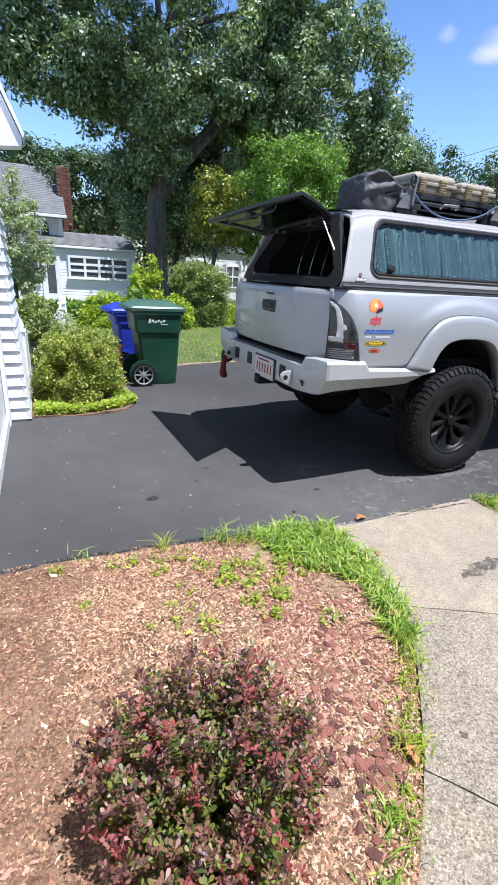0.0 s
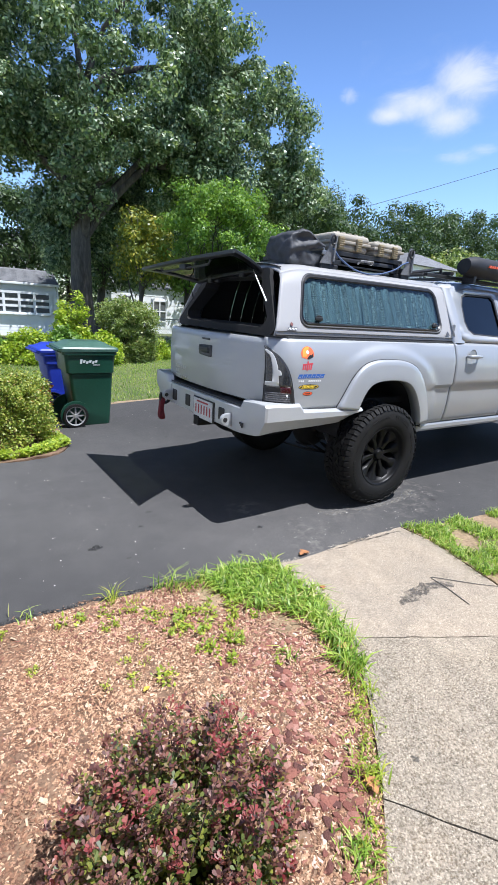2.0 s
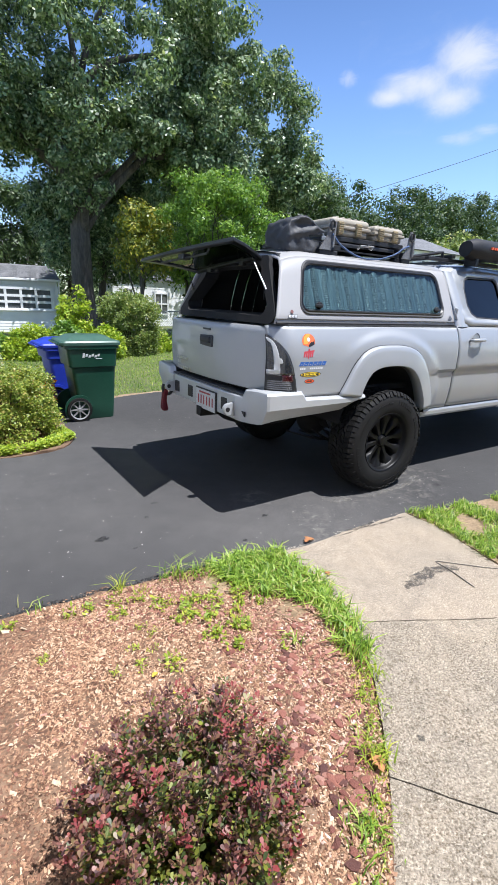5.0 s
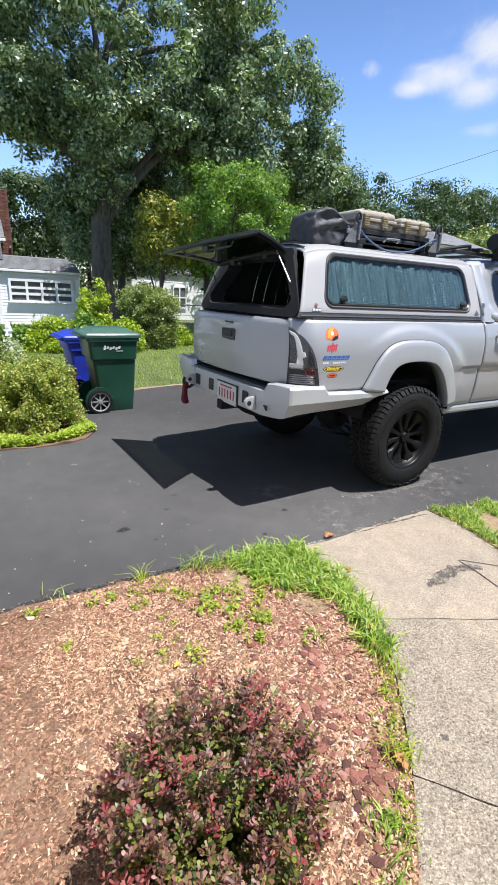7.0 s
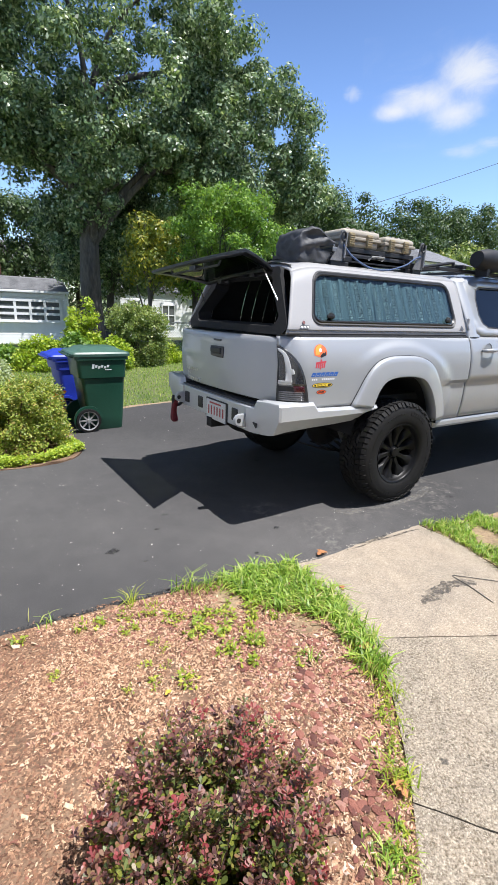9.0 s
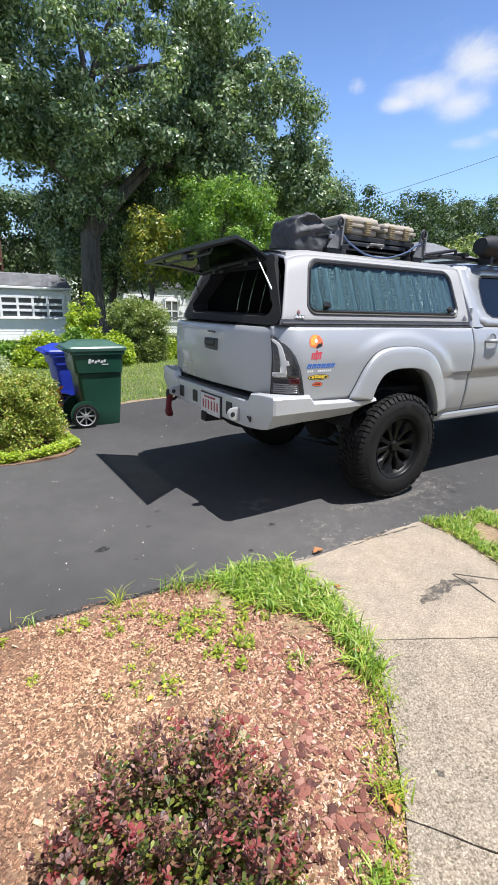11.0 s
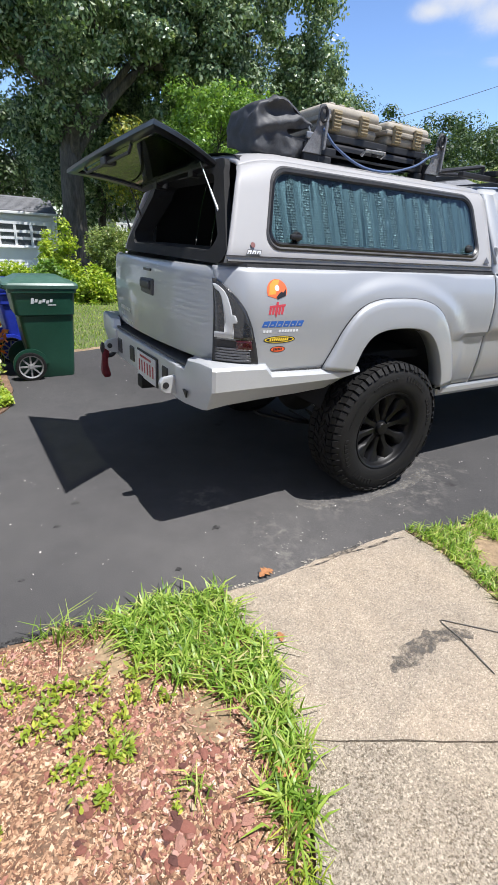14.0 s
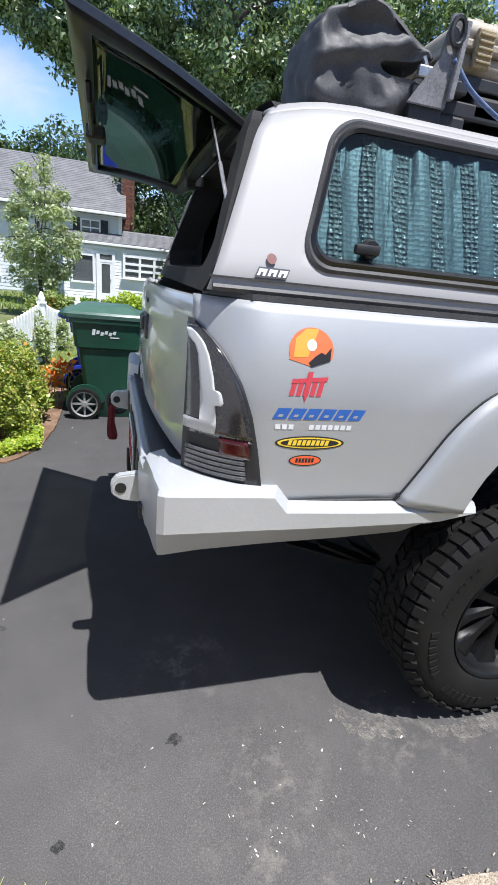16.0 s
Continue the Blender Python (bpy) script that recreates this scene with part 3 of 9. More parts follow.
# ---- ground, drive, walk, beds ----
def slab(name, outline, top, thick, material, parent=None, label="", grid=0.0, rough=0.0):
    """A flat piece with a plan outline, its top following a height function."""
    bm = bmesh.new()
    vs = [bm.verts.new((x, y, 0)) for x, y in outline]
    f = bm.faces.new(vs)
    if f.normal.z < 0:
        f.normal_flip()
    if grid:
        xs, ys = [p[0] for p in outline], [p[1] for p in outline]
        for axis, a, b in ((0, min(xs), max(xs)), (1, min(ys), max(ys))):
            v = a + grid
            while v < b:
                co = (v, 0, 0) if axis == 0 else (0, v, 0)
                no = (1, 0, 0) if axis == 0 else (0, 1, 0)
                bmesh.ops.bisect_plane(bm, geom=bm.verts[:] + bm.edges[:] + bm.faces[:], plane_co=co, plane_no=no)
                v += grid
    rim = [e for e in bm.edges if len(e.link_faces) == 1]
    down = bmesh.ops.extrude_edge_only(bm, edges=rim)["geom"]
    low = {v for v in down if isinstance(v, bmesh.types.BMVert)}
    for v in bm.verts:
        z = top(v.co.x, v.co.y)
        if v in low:
            z -= thick
        elif rough:
            z += rough * noise.noise(v.co * 9.0) + rough * 0.6 * noise.noise(v.co * 31.0)
        v.co.z = z
    return part(name, bm, material, parent, label, smooth=40)


def ragged(pts, amp, freq, per=8, seed=0.0):
    """A smoothed plan line with a worn edge."""
    out = []
    for x, y in smooth_line(pts, per):
        out.append((x + amp * noise.noise((x * freq, y * freq, seed)), y + amp * noise.noise((x * freq, y * freq, seed + 7.0))))
    return out


# one sheet of soil and turf to the horizon
def ground_sheet():
    ys = [-60, -20, -8, -4, 0, 4.7, 8, 12, 16, 20, 24, 30, 45, 80, 200, 900]
    xs = [-900, -200, -60, -20, -8, -3, 0, 3, 6, 10, 15, 22, 35, 60, 200, 900]
    V, F = [], []
    for y in ys:
        for x in xs:
            V.append((x, y, -0.045 + ground_z(x, y) - 0.25 * step(10, 25, y)))
    n = len(xs)
    for j in range(len(ys) - 1):
        for i in range(n - 1):
            a = j * n + i
            F.append((a, a + 1, a + n + 1, a + n))
    return tagged(part("ground", (V, F), TURF), "green turf and soil reaching to the horizon", "ground", "", "structure")


ground_sheet()

NEAR_EDGE = ragged([(-1.82, -0.31), (-1.4, -0.275), (-0.9, -0.30), (-0.5, -0.34), (0.03, -0.42)], 0.012, 14, 10)
WALK_END = ragged([(0.03, -0.42), (0.28, -0.44), (0.6, -0.43), (0.85, -0.45), (1.11, -0.46)], 0.012, 16, 8)
LAWN_EDGE = ragged([(1.11, -0.46), (1.25, -0.53), (1.7, -0.58), (2.3, -0.64), (4, -0.78), (8, -1.1), (14, -1.6)], 0.012, 8, 8)
BED_EDGE = ragged([(-0.52, 4.62), (-0.545, 4.1), (-0.52, 3.4), (-0.53, 3.0), (-0.56, 2.62), (-0.66, 2.36), (-0.82, 2.22), (-1.05, 2.165), (-1.35, 2.19), (-1.60, 2.2)], 0.012, 10, 8)
BACK_EDGE = ragged([(14, 5.6), (8, 5.1), (4, 4.85), (1.4, 4.72), (0.5, 4.66), (-0.52, 4.62)], 0.025, 4, 8)
drive_outline = NEAR_EDGE[:-1] + WALK_END[:-1] + LAWN_EDGE + BACK_EDGE[:-1] + BED_EDGE + [(-1.60, 2.12), (-1.82, 2.12)]
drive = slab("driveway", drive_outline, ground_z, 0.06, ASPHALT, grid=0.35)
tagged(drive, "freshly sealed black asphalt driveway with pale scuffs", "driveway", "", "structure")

# the walk: three slabs with open joints
WALK_TOP = 0.012


def walk_z(x, y):
    return ground_z(x, min(y, 1)) + WALK_TOP


WALK_L = smooth_line([(0.03, -0.42), (0.005, -0.75), (-0.05, -1.12), (-0.17, -1.35), (-0.33, -1.56), (-0.49, -1.75), (-0.71, -1.96), (-1.0, -2.2), (-1.5, -2.6), (-2.1, -3.1)], 6)
WALK_R = smooth_line([(1.11, -0.46), (1.13, -0.72), (1.08, -1.0), (1.03, -1.25), (0.97, -1.55), (0.80, -1.9), (0.52, -2.25), (0.15, -2.55), (-0.45, -3.0), (-1.1, -3.55)], 6)
front_walk = thing("front_walk", (0.3, -1.2, 0), "weathered exposed-aggregate concrete garden walk with dark joints", "walk", "", "structure")


def walk_slab(i0, i1, j0, j1, material, end=None):
    left, right = WALK_L[i0:i1 + 1], WALK_R[j0:j1 + 1]
    gap = 0.0034

    def joint(a, b):
        """The worn edge across the walk."""
        out = []
        for k in range(1, 40):
            x, y = a[0] + (b[0] - a[0]) * k / 40, a[1] + (b[1] - a[1]) * k / 40
            out.append((x, y + 0.004 * noise.noise((x * 9, y * 9, 0)) + 0.0024 * noise.noise((x * 55, y * 55, i0 + 0.5))))
        return out
    poly = left + joint(left[-1], right[-1]) + right[::-1] + (end or joint(right[0], left[0]))
    c = (sum(p[0] for p in poly) / len(poly), sum(p[1] for p in poly) / len(poly))
    poly = [(x + (c[0] - x) / math.hypot(c[0] - x, c[1] - y) * gap, y + (c[1] - y) / math.hypot(c[0] - x, c[1] - y) * gap) for x, y in poly]
    slab("slab", poly, walk_z, 0.1, material, front_walk, grid=0.12, rough=0.002)


walk_slab(0, 12, 0, 26, CONCRETE, [(p[0], p[1] - 0.002) for p in WALK_END[1:-1][::-1]])
walk_slab(12, 30, 26, 42, WORNCONCRETE)
walk_slab(30, 54, 42, 54, WORNCONCRETE)


# curved oily stain on the walk and one round spot
def blot(name, pts, widths, material, lift=0.0022, zf=walk_z, parent=front_walk, film_label="dark dried stain"):
    """A thin irregular film, thin as dried tar."""
    line = smooth_line(pts, 6)
    ws = smooth_line([(w, 0) for w in widths], 6)
    L, R = [], []
    for i, (x, y) in enumerate(line):
        a, b = line[max(i - 1, 0)], line[min(i + 1, len(line) - 1)]
        dx, dy = b[0] - a[0], b[1] - a[1]
        n = math.hypot(dx, dy)
        w = ws[i][0]
        for side, out, s in ((1, L, 0.0), (-1, R, 5.0)):
            ww = w * (1.1 + 0.6 * noise.noise((x * 40, y * 40, s)) + 0.5 * noise.noise((x * 130, y * 130, s)))
            px, py = x - side * dy / n * ww, y + side * dx / n * ww
            out.append((px, py, zf(px, py) + lift))
    bm = bmesh.new()
    vl, vr = [bm.verts.new(p) for p in L], [bm.verts.new(p) for p in R]
    for i in range(len(L) - 1):
        bm.faces.new((vl[i], vl[i + 1], vr[i + 1], vr[i]))
    return part(name, bm, material, parent, film_label)


STAIN = surface("walk_stain", (0.085, 0.077, 0.068), (0.16, 0.142, 0.122), 40, 150, 0.9, mottle=0.5)
OILSPOT = surface("oil_spot", (0.018, 0.018, 0.019), (0.035, 0.035, 0.036), 40, 150, 0.6, mottle=0.4)
for worn_film in (STAIN, OILSPOT):
    film = worn_film.node_tree
    film.links.new(ramp(film, noise_node(film, 24.0, 9, 0.82), [(0.40, (0.0, 0.0, 0.0)), (0.58, (0.88, 0.88, 0.88))]), film.nodes["Principled BSDF"].inputs["Alpha"])

# mulch bed
BED_OUT = [(x, y - 0.012) for x, y in NEAR_EDGE] + [(x - 0.014 * step(-1.25, -1.38, y) * step(-1.86, -1.74, y), y + 0.006 * step(-1.25, -1.38, y) * step(-1.86, -1.74, y)) for x, y in WALK_L[1:]] + [(-2.1, -3.4), (-3.2, -3.4), (-3.2, -0.31)]


def mulch_z(x, y):
    return 0.006 + 0.03 * step(-0.3, -0.9, y) * step(0.0, -0.6, x + (y + 0.4) * 0.3) + 0.008 * noise.noise((x * 3, y * 3, 0))


mulch = slab("mulch_bed", BED_OUT, mulch_z, 0.08, SOIL, grid=0.06, rough=0.008)
tagged(mulch, "planting bed of reddish bark mulch and stone chips", "planting bed", "", "structure")

slab("soil_fill", [(-0.05, -0.405), (0.075, -0.405), (0.075, -0.50), (0.0, -0.56), (-0.05, -0.52)], lambda x, y: ground_z(x, y) + 0.003, 0.05, SOIL, mulch, "bare sandy soil", grid=0.03, rough=0.004)

slab("soil_fill", ragged([(-0.62, -0.50), (-0.50, -0.46), (-0.40, -0.52), (-0.37, -0.62), (-0.46, -0.70), (-0.58, -0.64)], 0.02, 9, 4), lambda x, y: mulch_z(x, y) + 0.003, 0.02, LAWNSOIL, mulch, "bare sandy soil", grid=0.05, rough=0.004)
slab("soil_fill", ragged([(-0.36, -0.86), (-0.28, -0.83), (-0.21, -0.92), (-0.24, -1.03), (-0.33, -0.99)], 0.02, 9, 4), lambda x, y: mulch_z(x, y) + 0.003, 0.02, LAWNSOIL, mulch, "bare sandy soil", grid=0.05, rough=0.004)

# raised lawn beside the walk
def lawn_z(x, y):
    return ground_z(x, 0) + 0.012 + 0.010 * noise.noise((x * 2, y * 2, 3))


LAWN_OUT = [(x, y - 0.014) for x, y in LAWN_EDGE] + [(14, -9), (0.2, -9), (-1.1, -3.55)] + [(x + 0.001, y) for x, y in WALK_R[::-1][1:-1]]
side_lawn = slab("side_lawn", LAWN_OUT, lawn_z, 0.1, LAWNSOIL, grid=0.4, rough=0.01)
tagged(side_lawn, "grassy lawn edge beside the drive and walk", "lawn", "", "structure")

# planting bed by the fence
BED2_OUT = [(x - 0.004, y + 0.008) for x, y in BED_EDGE[::-1]] + [(-0.52, 5.2), (-2.6, 5.2), (-2.6, 2.2)]


def bed2_z(x, y):
    return ground_z(x, y) + 0.012 + 0.014 * noise.noise((x * 4, y * 4, 1))


bed2 = slab("fence_bed", BED2_OUT[:], bed2_z, 0.1, SOIL, grid=0.12, rough=0.01)
tagged(bed2, "small mulched planting bed beside the fence", "planting bed", "", "structure")

# worn sandy strip where the back lawn meets the drive
STRIP = [p for p in BACK_EDGE if -0.5 < p[0] < 7.0]
lawn_rim = slab("lawn_rim", [(x, y + 0.012) for x, y in STRIP] + [(x, y + 0.16 + 0.10 * noise.noise((x * 2.2, 0, 5))) for x, y in STRIP[::-1]], lambda x, y: ground_z(x, y) - 0.012, 0.05, LAWNSOIL, grid=0.3, rough=0.006)
tagged(lawn_rim, "worn sandy strip along the back lawn's edge", "soil", "", "structure")


# ---- the house beside the drive ----
own_house = thing("house", (-3.0, 0.0, 0), "white-sided house wall with deep eave beside the drive", "house")
part("wall", boxes(((-6.0, -8.0, -0.1), (-1.80, 2.128, 2.32))), WHITEPAINT, own_house, "smooth white painted wall")
bm = bmesh.new()
box(bm, (-1.795, -0.6, 0.0), (-1.772, 2.09, 0.10), 0.004)
box(bm, (-1.795, -0.6, 2.05), (-1.765, 2.09, 2.18), 0.004)
box(bm, (-1.795, 1.97, 0.0), (-1.765, 2.09, 2.05), 0.004)
part("door_frame", bm, WHITEPAINT, own_house)
bm = bmesh.new()
prism(bm, [(-2.6, -0.1), (-1.625, -0.1), (-1.80, 2.3), (-2.6, 2.3)], "y", 2.131, 3.0)
part("end_wall", bm, WHITEPAINT, own_house)
for i in range(20):
    z = 0.02 + i * 0.104
    xe = -1.607 - 0.048 * z
    bm = bmesh.new()
    prism(bm, [(2.128, z + 0.106), (2.108, z), (2.114, z - 0.004), (2.128, z)], "x", -1.799, xe)
    part("siding_board", bm, SIDING, own_house)
    bm = bmesh.new()
    prism(bm, [(xe - 0.022, z + 0.106), (xe + 0.006, z), (xe, z - 0.004), (xe - 0.022, z)], "y", 2.110, 3.0)
    part("siding_board", bm, SIDING, own_house)
# steep boxed gable end, high over the corner
bm = bmesh.new()
prism(bm, [(-1.455, 2.29), (-1.465, 2.235), (-1.63, 2.215), (-3.2, 2.215), (-3.2, 6.4)], "y", 2.20, 2.36)
part("gable_return", bm, WHITEPAINT, own_house)
bm = bmesh.new()
prism(bm, [(-1.445, 2.285), (-1.435, 2.315), (-3.2, 6.62), (-3.2, 6.45)], "y", 2.17, 2.40)
part("rake_board", bm, WHITEPAINT, own_house)
bm = bmesh.new()
prism(bm, [(-1.60, 2.68), (-1.60, 2.72), (-3.2, 6.60), (-3.2, 6.50)], "y", 2.41, 5.0)
part("roof", bm, ROOFING, own_house)

# unseen wing added to close the garden behind the walk and block skylight
part("wall", boxes(((-1.799, -9.0, -0.1), (11.0, -5.2, 2.7))), WHITEPAINT, own_house, "unseen plain white wall added to block skylight")
bm = bmesh.new()
prism(bm, [(-9.4, 2.65), (-9.4, 2.75), (-7.1, 4.5), (-4.8, 2.75), (-4.8, 2.65)], "x", -1.9, 11.4)
part("roof", bm, ROOFING, own_house)

# ---- picket fence ----
FENCE = [Vector(p) for p in ((-1.66, 3.02, -0.04), (-1.10, 6.41, -0.10), (-0.92, 9.7, -0.28), (-0.66, 13.0, -0.46))]
POST_TOP = (0.86, 0.885, 0.66, 0.42)


def fence_post(p, top, parent):
    """A square post with a collar and a pointed turned cap."""
    bm = bmesh.new()
    box(bm, (p.x - 0.05, p.y - 0.05, p.z - 0.2), (p.x + 0.05, p.y + 0.05, top - 0.17), 0.005)
    box(bm, (p.x - 0.065, p.y - 0.065, top - 0.17), (p.x + 0.065, p.y + 0.065, top - 0.145), 0.006)
    post = part("post", bm, WHITEPAINT, parent)
    bm = bmesh.new()
    lathe(bm, [(0.0, top), (0.012, top - 0.012), (0.034, top - 0.05), (0.048, top - 0.09), (0.050, top - 0.115), (0.040, top - 0.145)], (p.x, p.y, 0), "z", 14)
    part("cap", bm, WHITEPAINT, post, "pointed turned cap", 40)


def fence_run(a, b, top_a, top_b, pitch, parent):
    """Pickets between two posts, their tops in a hanging curve."""
    d = b - a
    run = math.hypot(d.x, d.y)
    m = Matrix.Translation((a.x, a.y, 0)) @ Matrix.Rotation(math.atan2(d.y, d.x), 4, "Z")
    for low in (0.16, 0.50):
        bm = bmesh.new()
        loft(bm, [[(x, 0.012, z), (x, 0.05, z), (x, 0.05, z + 0.07), (x, 0.012, z + 0.07)] for x, z in ((0.0, a.z + low), (run, b.z + low))])
        bmesh.ops.transform(bm, matrix=m, verts=bm.verts)
        part("rail", bm, WHITEPAINT, parent)
    n = int((run - 0.14) / pitch)
    for i in range(n):
        u = (0.10 + (i + 0.5) * pitch) / run
        x = u * run
        top = top_a + (top_b - top_a) * u - 0.13 - 0.17 * 4 * u * (1 - u)
        foot = a.z + d.z * u - 0.05
        bm = bmesh.new()
        w = 0.040
        prism(bm, [(x - w, foot), (x + w, foot), (x + w, top - 0.05), (x + 0.018, top - 0.012), (x, top), (x - 0.018, top - 0.012), (x - w, top - 0.05)], "y", -0.012, 0.01)
        bmesh.ops.transform(bm, matrix=m, verts=bm.verts)
        part("picket", bm, WHITEPAINT, parent)


picket_fence = thing("picket_fence", (-1.3, 3.6, 0), "white wooden picket fence with pointed posts and scalloped top", "fence")
for p, top in zip(FENCE, POST_TOP):
    fence_post(p, top, picket_fence)
for k in range(3):
    fence_run(FENCE[k], FENCE[k + 1], POST_TOP[k], POST_TOP[k + 1], 0.105, picket_fence)

# ---- the neighbours ----
YH = 22.0
nb = thing("neighbour_house", (-3.0, YH + 3, -0.3), "two-storey pale sided house with sunroom and brick chimney", "house")


def wall_with_laps(lo, hi, lap, material, parent):
    """A wall facing the drive, with raised clapboards."""
    bm = bmesh.new()
    n = int((hi[2] - lo[2]) / lap)
    face = []
    for k in range(n):
        face += [(lo[1] - 0.016, lo[2] + k * lap), (lo[1] - 0.004, lo[2] + (k + 1) * lap)]
    prism(bm, face + [(lo[1], hi[2]), (hi[1], hi[2]), (hi[1], lo[2])], "x", lo[0], hi[0])
    return part("wall", bm, material, parent)


def sash(parent, x0, x1, z0, z1, y, nx, nz, bar=0.07, frame_mat=None):
    """A window: frame with bars standing proud, dark panes behind."""
    fmat = frame_mat or WHITEPAINT
    bm = bmesh.new()
    box(bm, (x0 - bar, y - 0.08, z0 - bar), (x0, y, z1 + bar))
    box(bm, (x1, y - 0.08, z0 - bar), (x1 + bar, y, z1 + bar))
    box(bm, (x0, y - 0.08, z1), (x1, y, z1 + bar))
    box(bm, (x0, y - 0.08, z0 - bar), (x1, y, z0))
    w = part("window", bm, fmat, parent)
    bm = bmesh.new()
    for i in range(1, nx):
        x = x0 + (x1 - x0) * i / nx
        box(bm, (x - bar / 2, y - 0.07, z0), (x + bar / 2, y - 0.01, z1))
    for k in range(1, nz):
        z = z0 + (z1 - z0) * k / nz
        for i in range(nx):
            xa, xb = x0 + (x1 - x0) * i / nx + (bar / 2 if i else 0), x0 + (x1 - x0) * (i + 1) / nx - (bar / 2 if i < nx - 1 else 0)
            box(bm, (xa, y - 0.065, z - bar / 2), (xb, y - 0.01, z + bar / 2))
    if nx * nz > 1:
        part("glazing_bar", bm, fmat, w)
    else:
        bm.free()
    for i in range(nx):
        for k in range(nz):
            part("pane", boxes(((x0 + (x1 - x0) * i / nx, y - 0.02, z0 + (z1 - z0) * k / nz), (x0 + (x1 - x0) * (i + 1) / nx, y - 0.006, z0 + (z1 - z0) * (k + 1) / nz))), PANE, w)
    return w


# sunroom
wall_with_laps((-2.6, YH, -0.6), (2.90, YH + 3.2, 2.05), 0.14, WHITEPAINT, nb)
sash(nb, 0.02, 2.58, 0.78, 1.60, YH - 0.03, 4, 3, 0.105)
part("sill", boxes(((-0.16, YH - 0.17, 0.655), (2.72, YH - 0.02, 0.712)), bevel=0.008), WHITEPAINT, nb)
sash(nb, -2.22, -1.38, 0.42, 1.50, YH - 0.03, 1, 1, 0.08)
bm = bmesh.new()
for lo, hi in (((-1.22, -0.35), (-1.08, 1.72)), ((-0.56, -0.35), (-0.42, 1.72)), ((-1.08, 1.62), (-0.56, 1.72)), ((-1.08, 1.30), (-0.56, 1.40))):
    box(bm, (lo[0], YH - 0.08, lo[1]), (hi[0], YH - 0.02, hi[1]))
entry = part("door_frame", bm, WHITEPAINT, nb)
part("transom_pane", boxes(((-1.08, YH - 0.05, 1.40), (-0.56, YH - 0.03, 1.62))), PANE, entry)
bm = bmesh.new()
for lo, hi in (((-1.08, -0.35), (-1.00, 1.30)), ((-0.64, -0.35), (-0.56, 1.30)), ((-1.00, 1.22), (-0.64, 1.30)), ((-1.00, -0.35), (-0.64, -0.02))):
    box(bm, (lo[0], YH - 0.07, lo[1]), (hi[0], YH - 0.03, hi[1]))
door = part("door", bm, WHITEPAINT, nb, "white glazed door")
part("pane", boxes(((-1.00, YH - 0.055, -0.02), (-0.64, YH - 0.04, 1.22))), PANE, door)
part("handle", boxes(((-0.625, YH - 0.12, 0.50), (-0.595, YH - 0.07, 0.62)), bevel=0.008), STEEL, door)
bm = bmesh.new()
prism(bm, [(YH - 0.12, 2.0), (YH - 0.12, 2.12), (YH + 1.6, 2.76), (YH + 1.6, 2.6), (YH - 0.05, 2.0)], "x", -2.9, 3.03)
part("porch_roof", bm, ROOFING, nb, "low grey shingled roof")
part("gutter", boxes(((-2.9, YH - 0.21, 1.99), (3.05, YH - 0.121, 2.10)), bevel=0.02), WHITEPAINT, nb)
part("frieze", boxes(((-2.6, YH - 0.06, 1.80), (2.90, YH - 0.017, 1.93))), WHITEPAINT, nb)
part("corner_board", boxes(((2.78, YH - 0.05, -0.6), (2.93, YH - 0.017, 1.80))), WHITEPAINT, nb)
part("downpipe", boxes(((2.94, YH - 0.10, -0.5), (3.01, YH - 0.03, 1.99)), bevel=0.012), WHITEPAINT, nb)
# upper storey
wall_with_laps((-10.0, YH + 1.0, -0.6), (-0.17, YH + 8.0, 3.40), 0.15, BLUESIDING, nb)
part("corner_board", boxes(((-0.30, YH + 0.95, 2.2), (-0.14, YH + 0.983, 3.40))), WHITEPAINT, nb)
sash(nb, -1.88, -1.14, 2.40, 2.98, YH + 0.97, 2, 2, 0.055)
for x0 in (-1.06, -2.26):
    sh = part("shutter", boxes(((x0, YH + 0.92, 2.34), (x0 + 0.30, YH + 0.97, 3.06)), bevel=0.01), SHUTTER, nb)
    for k in range(9):
        part("slat", boxes(((x0 + 0.04, YH + 0.905, 2.40 + k * 0.068), (x0 + 0.26, YH + 0.919, 2.44 + k * 0.068))), SHUTTER, sh)
sash(nb, -6.4, -5.4, 2.3, 3.1, YH + 0.97, 2, 2, 0.06)
sash(nb, -6.4, -5.4, 0.3, 1.5, YH + 0.97, 2, 2, 0.06)
sash(nb, -4.4, -3.4, 0.3, 1.5, YH + 0.97, 2, 2, 0.06)
bm = bmesh.new()
prism(bm, [(YH + 0.6, 3.28), (YH + 0.6, 3.42), (YH + 4.5, 5.85), (YH + 8.4, 3.42), (YH + 8.4, 3.28)], "x", -10.3, 0.02)
part("roof", bm, ROOFING, nb, "dark grey shingled roof")
part("gutter", boxes(((-10.3, YH + 0.50, 3.27), (0.04, YH + 0.599, 3.40)), bevel=0.02), WHITEPAINT, nb)
for j in range(27):
    z0, yj = 3.424 + j * 0.0897, YH + 0.6 + j * 0.144
    bm = bmesh.new()
    prism(bm, [(yj - 0.01, z0), (yj + 0.14, z0 + 0.0885), (yj + 0.14, z0 + 0.10), (yj - 0.01, z0 + 0.022)], "x", -10.3, 0.02)
    part("shingle_course", bm, ROOFING, nb)
for j in range(12):
    yj, z0 = YH - 0.12 + j * 0.132, 2.122 + j * 0.0491
    bm = bmesh.new()
    prism(bm, [(yj - 0.01, z0), (yj + 0.145, z0 + 0.050), (yj + 0.145, z0 + 0.060), (yj - 0.01, z0 + 0.020)], "x", -2.9, 3.03)
    part("shingle_course", bm, ROOFING, nb)
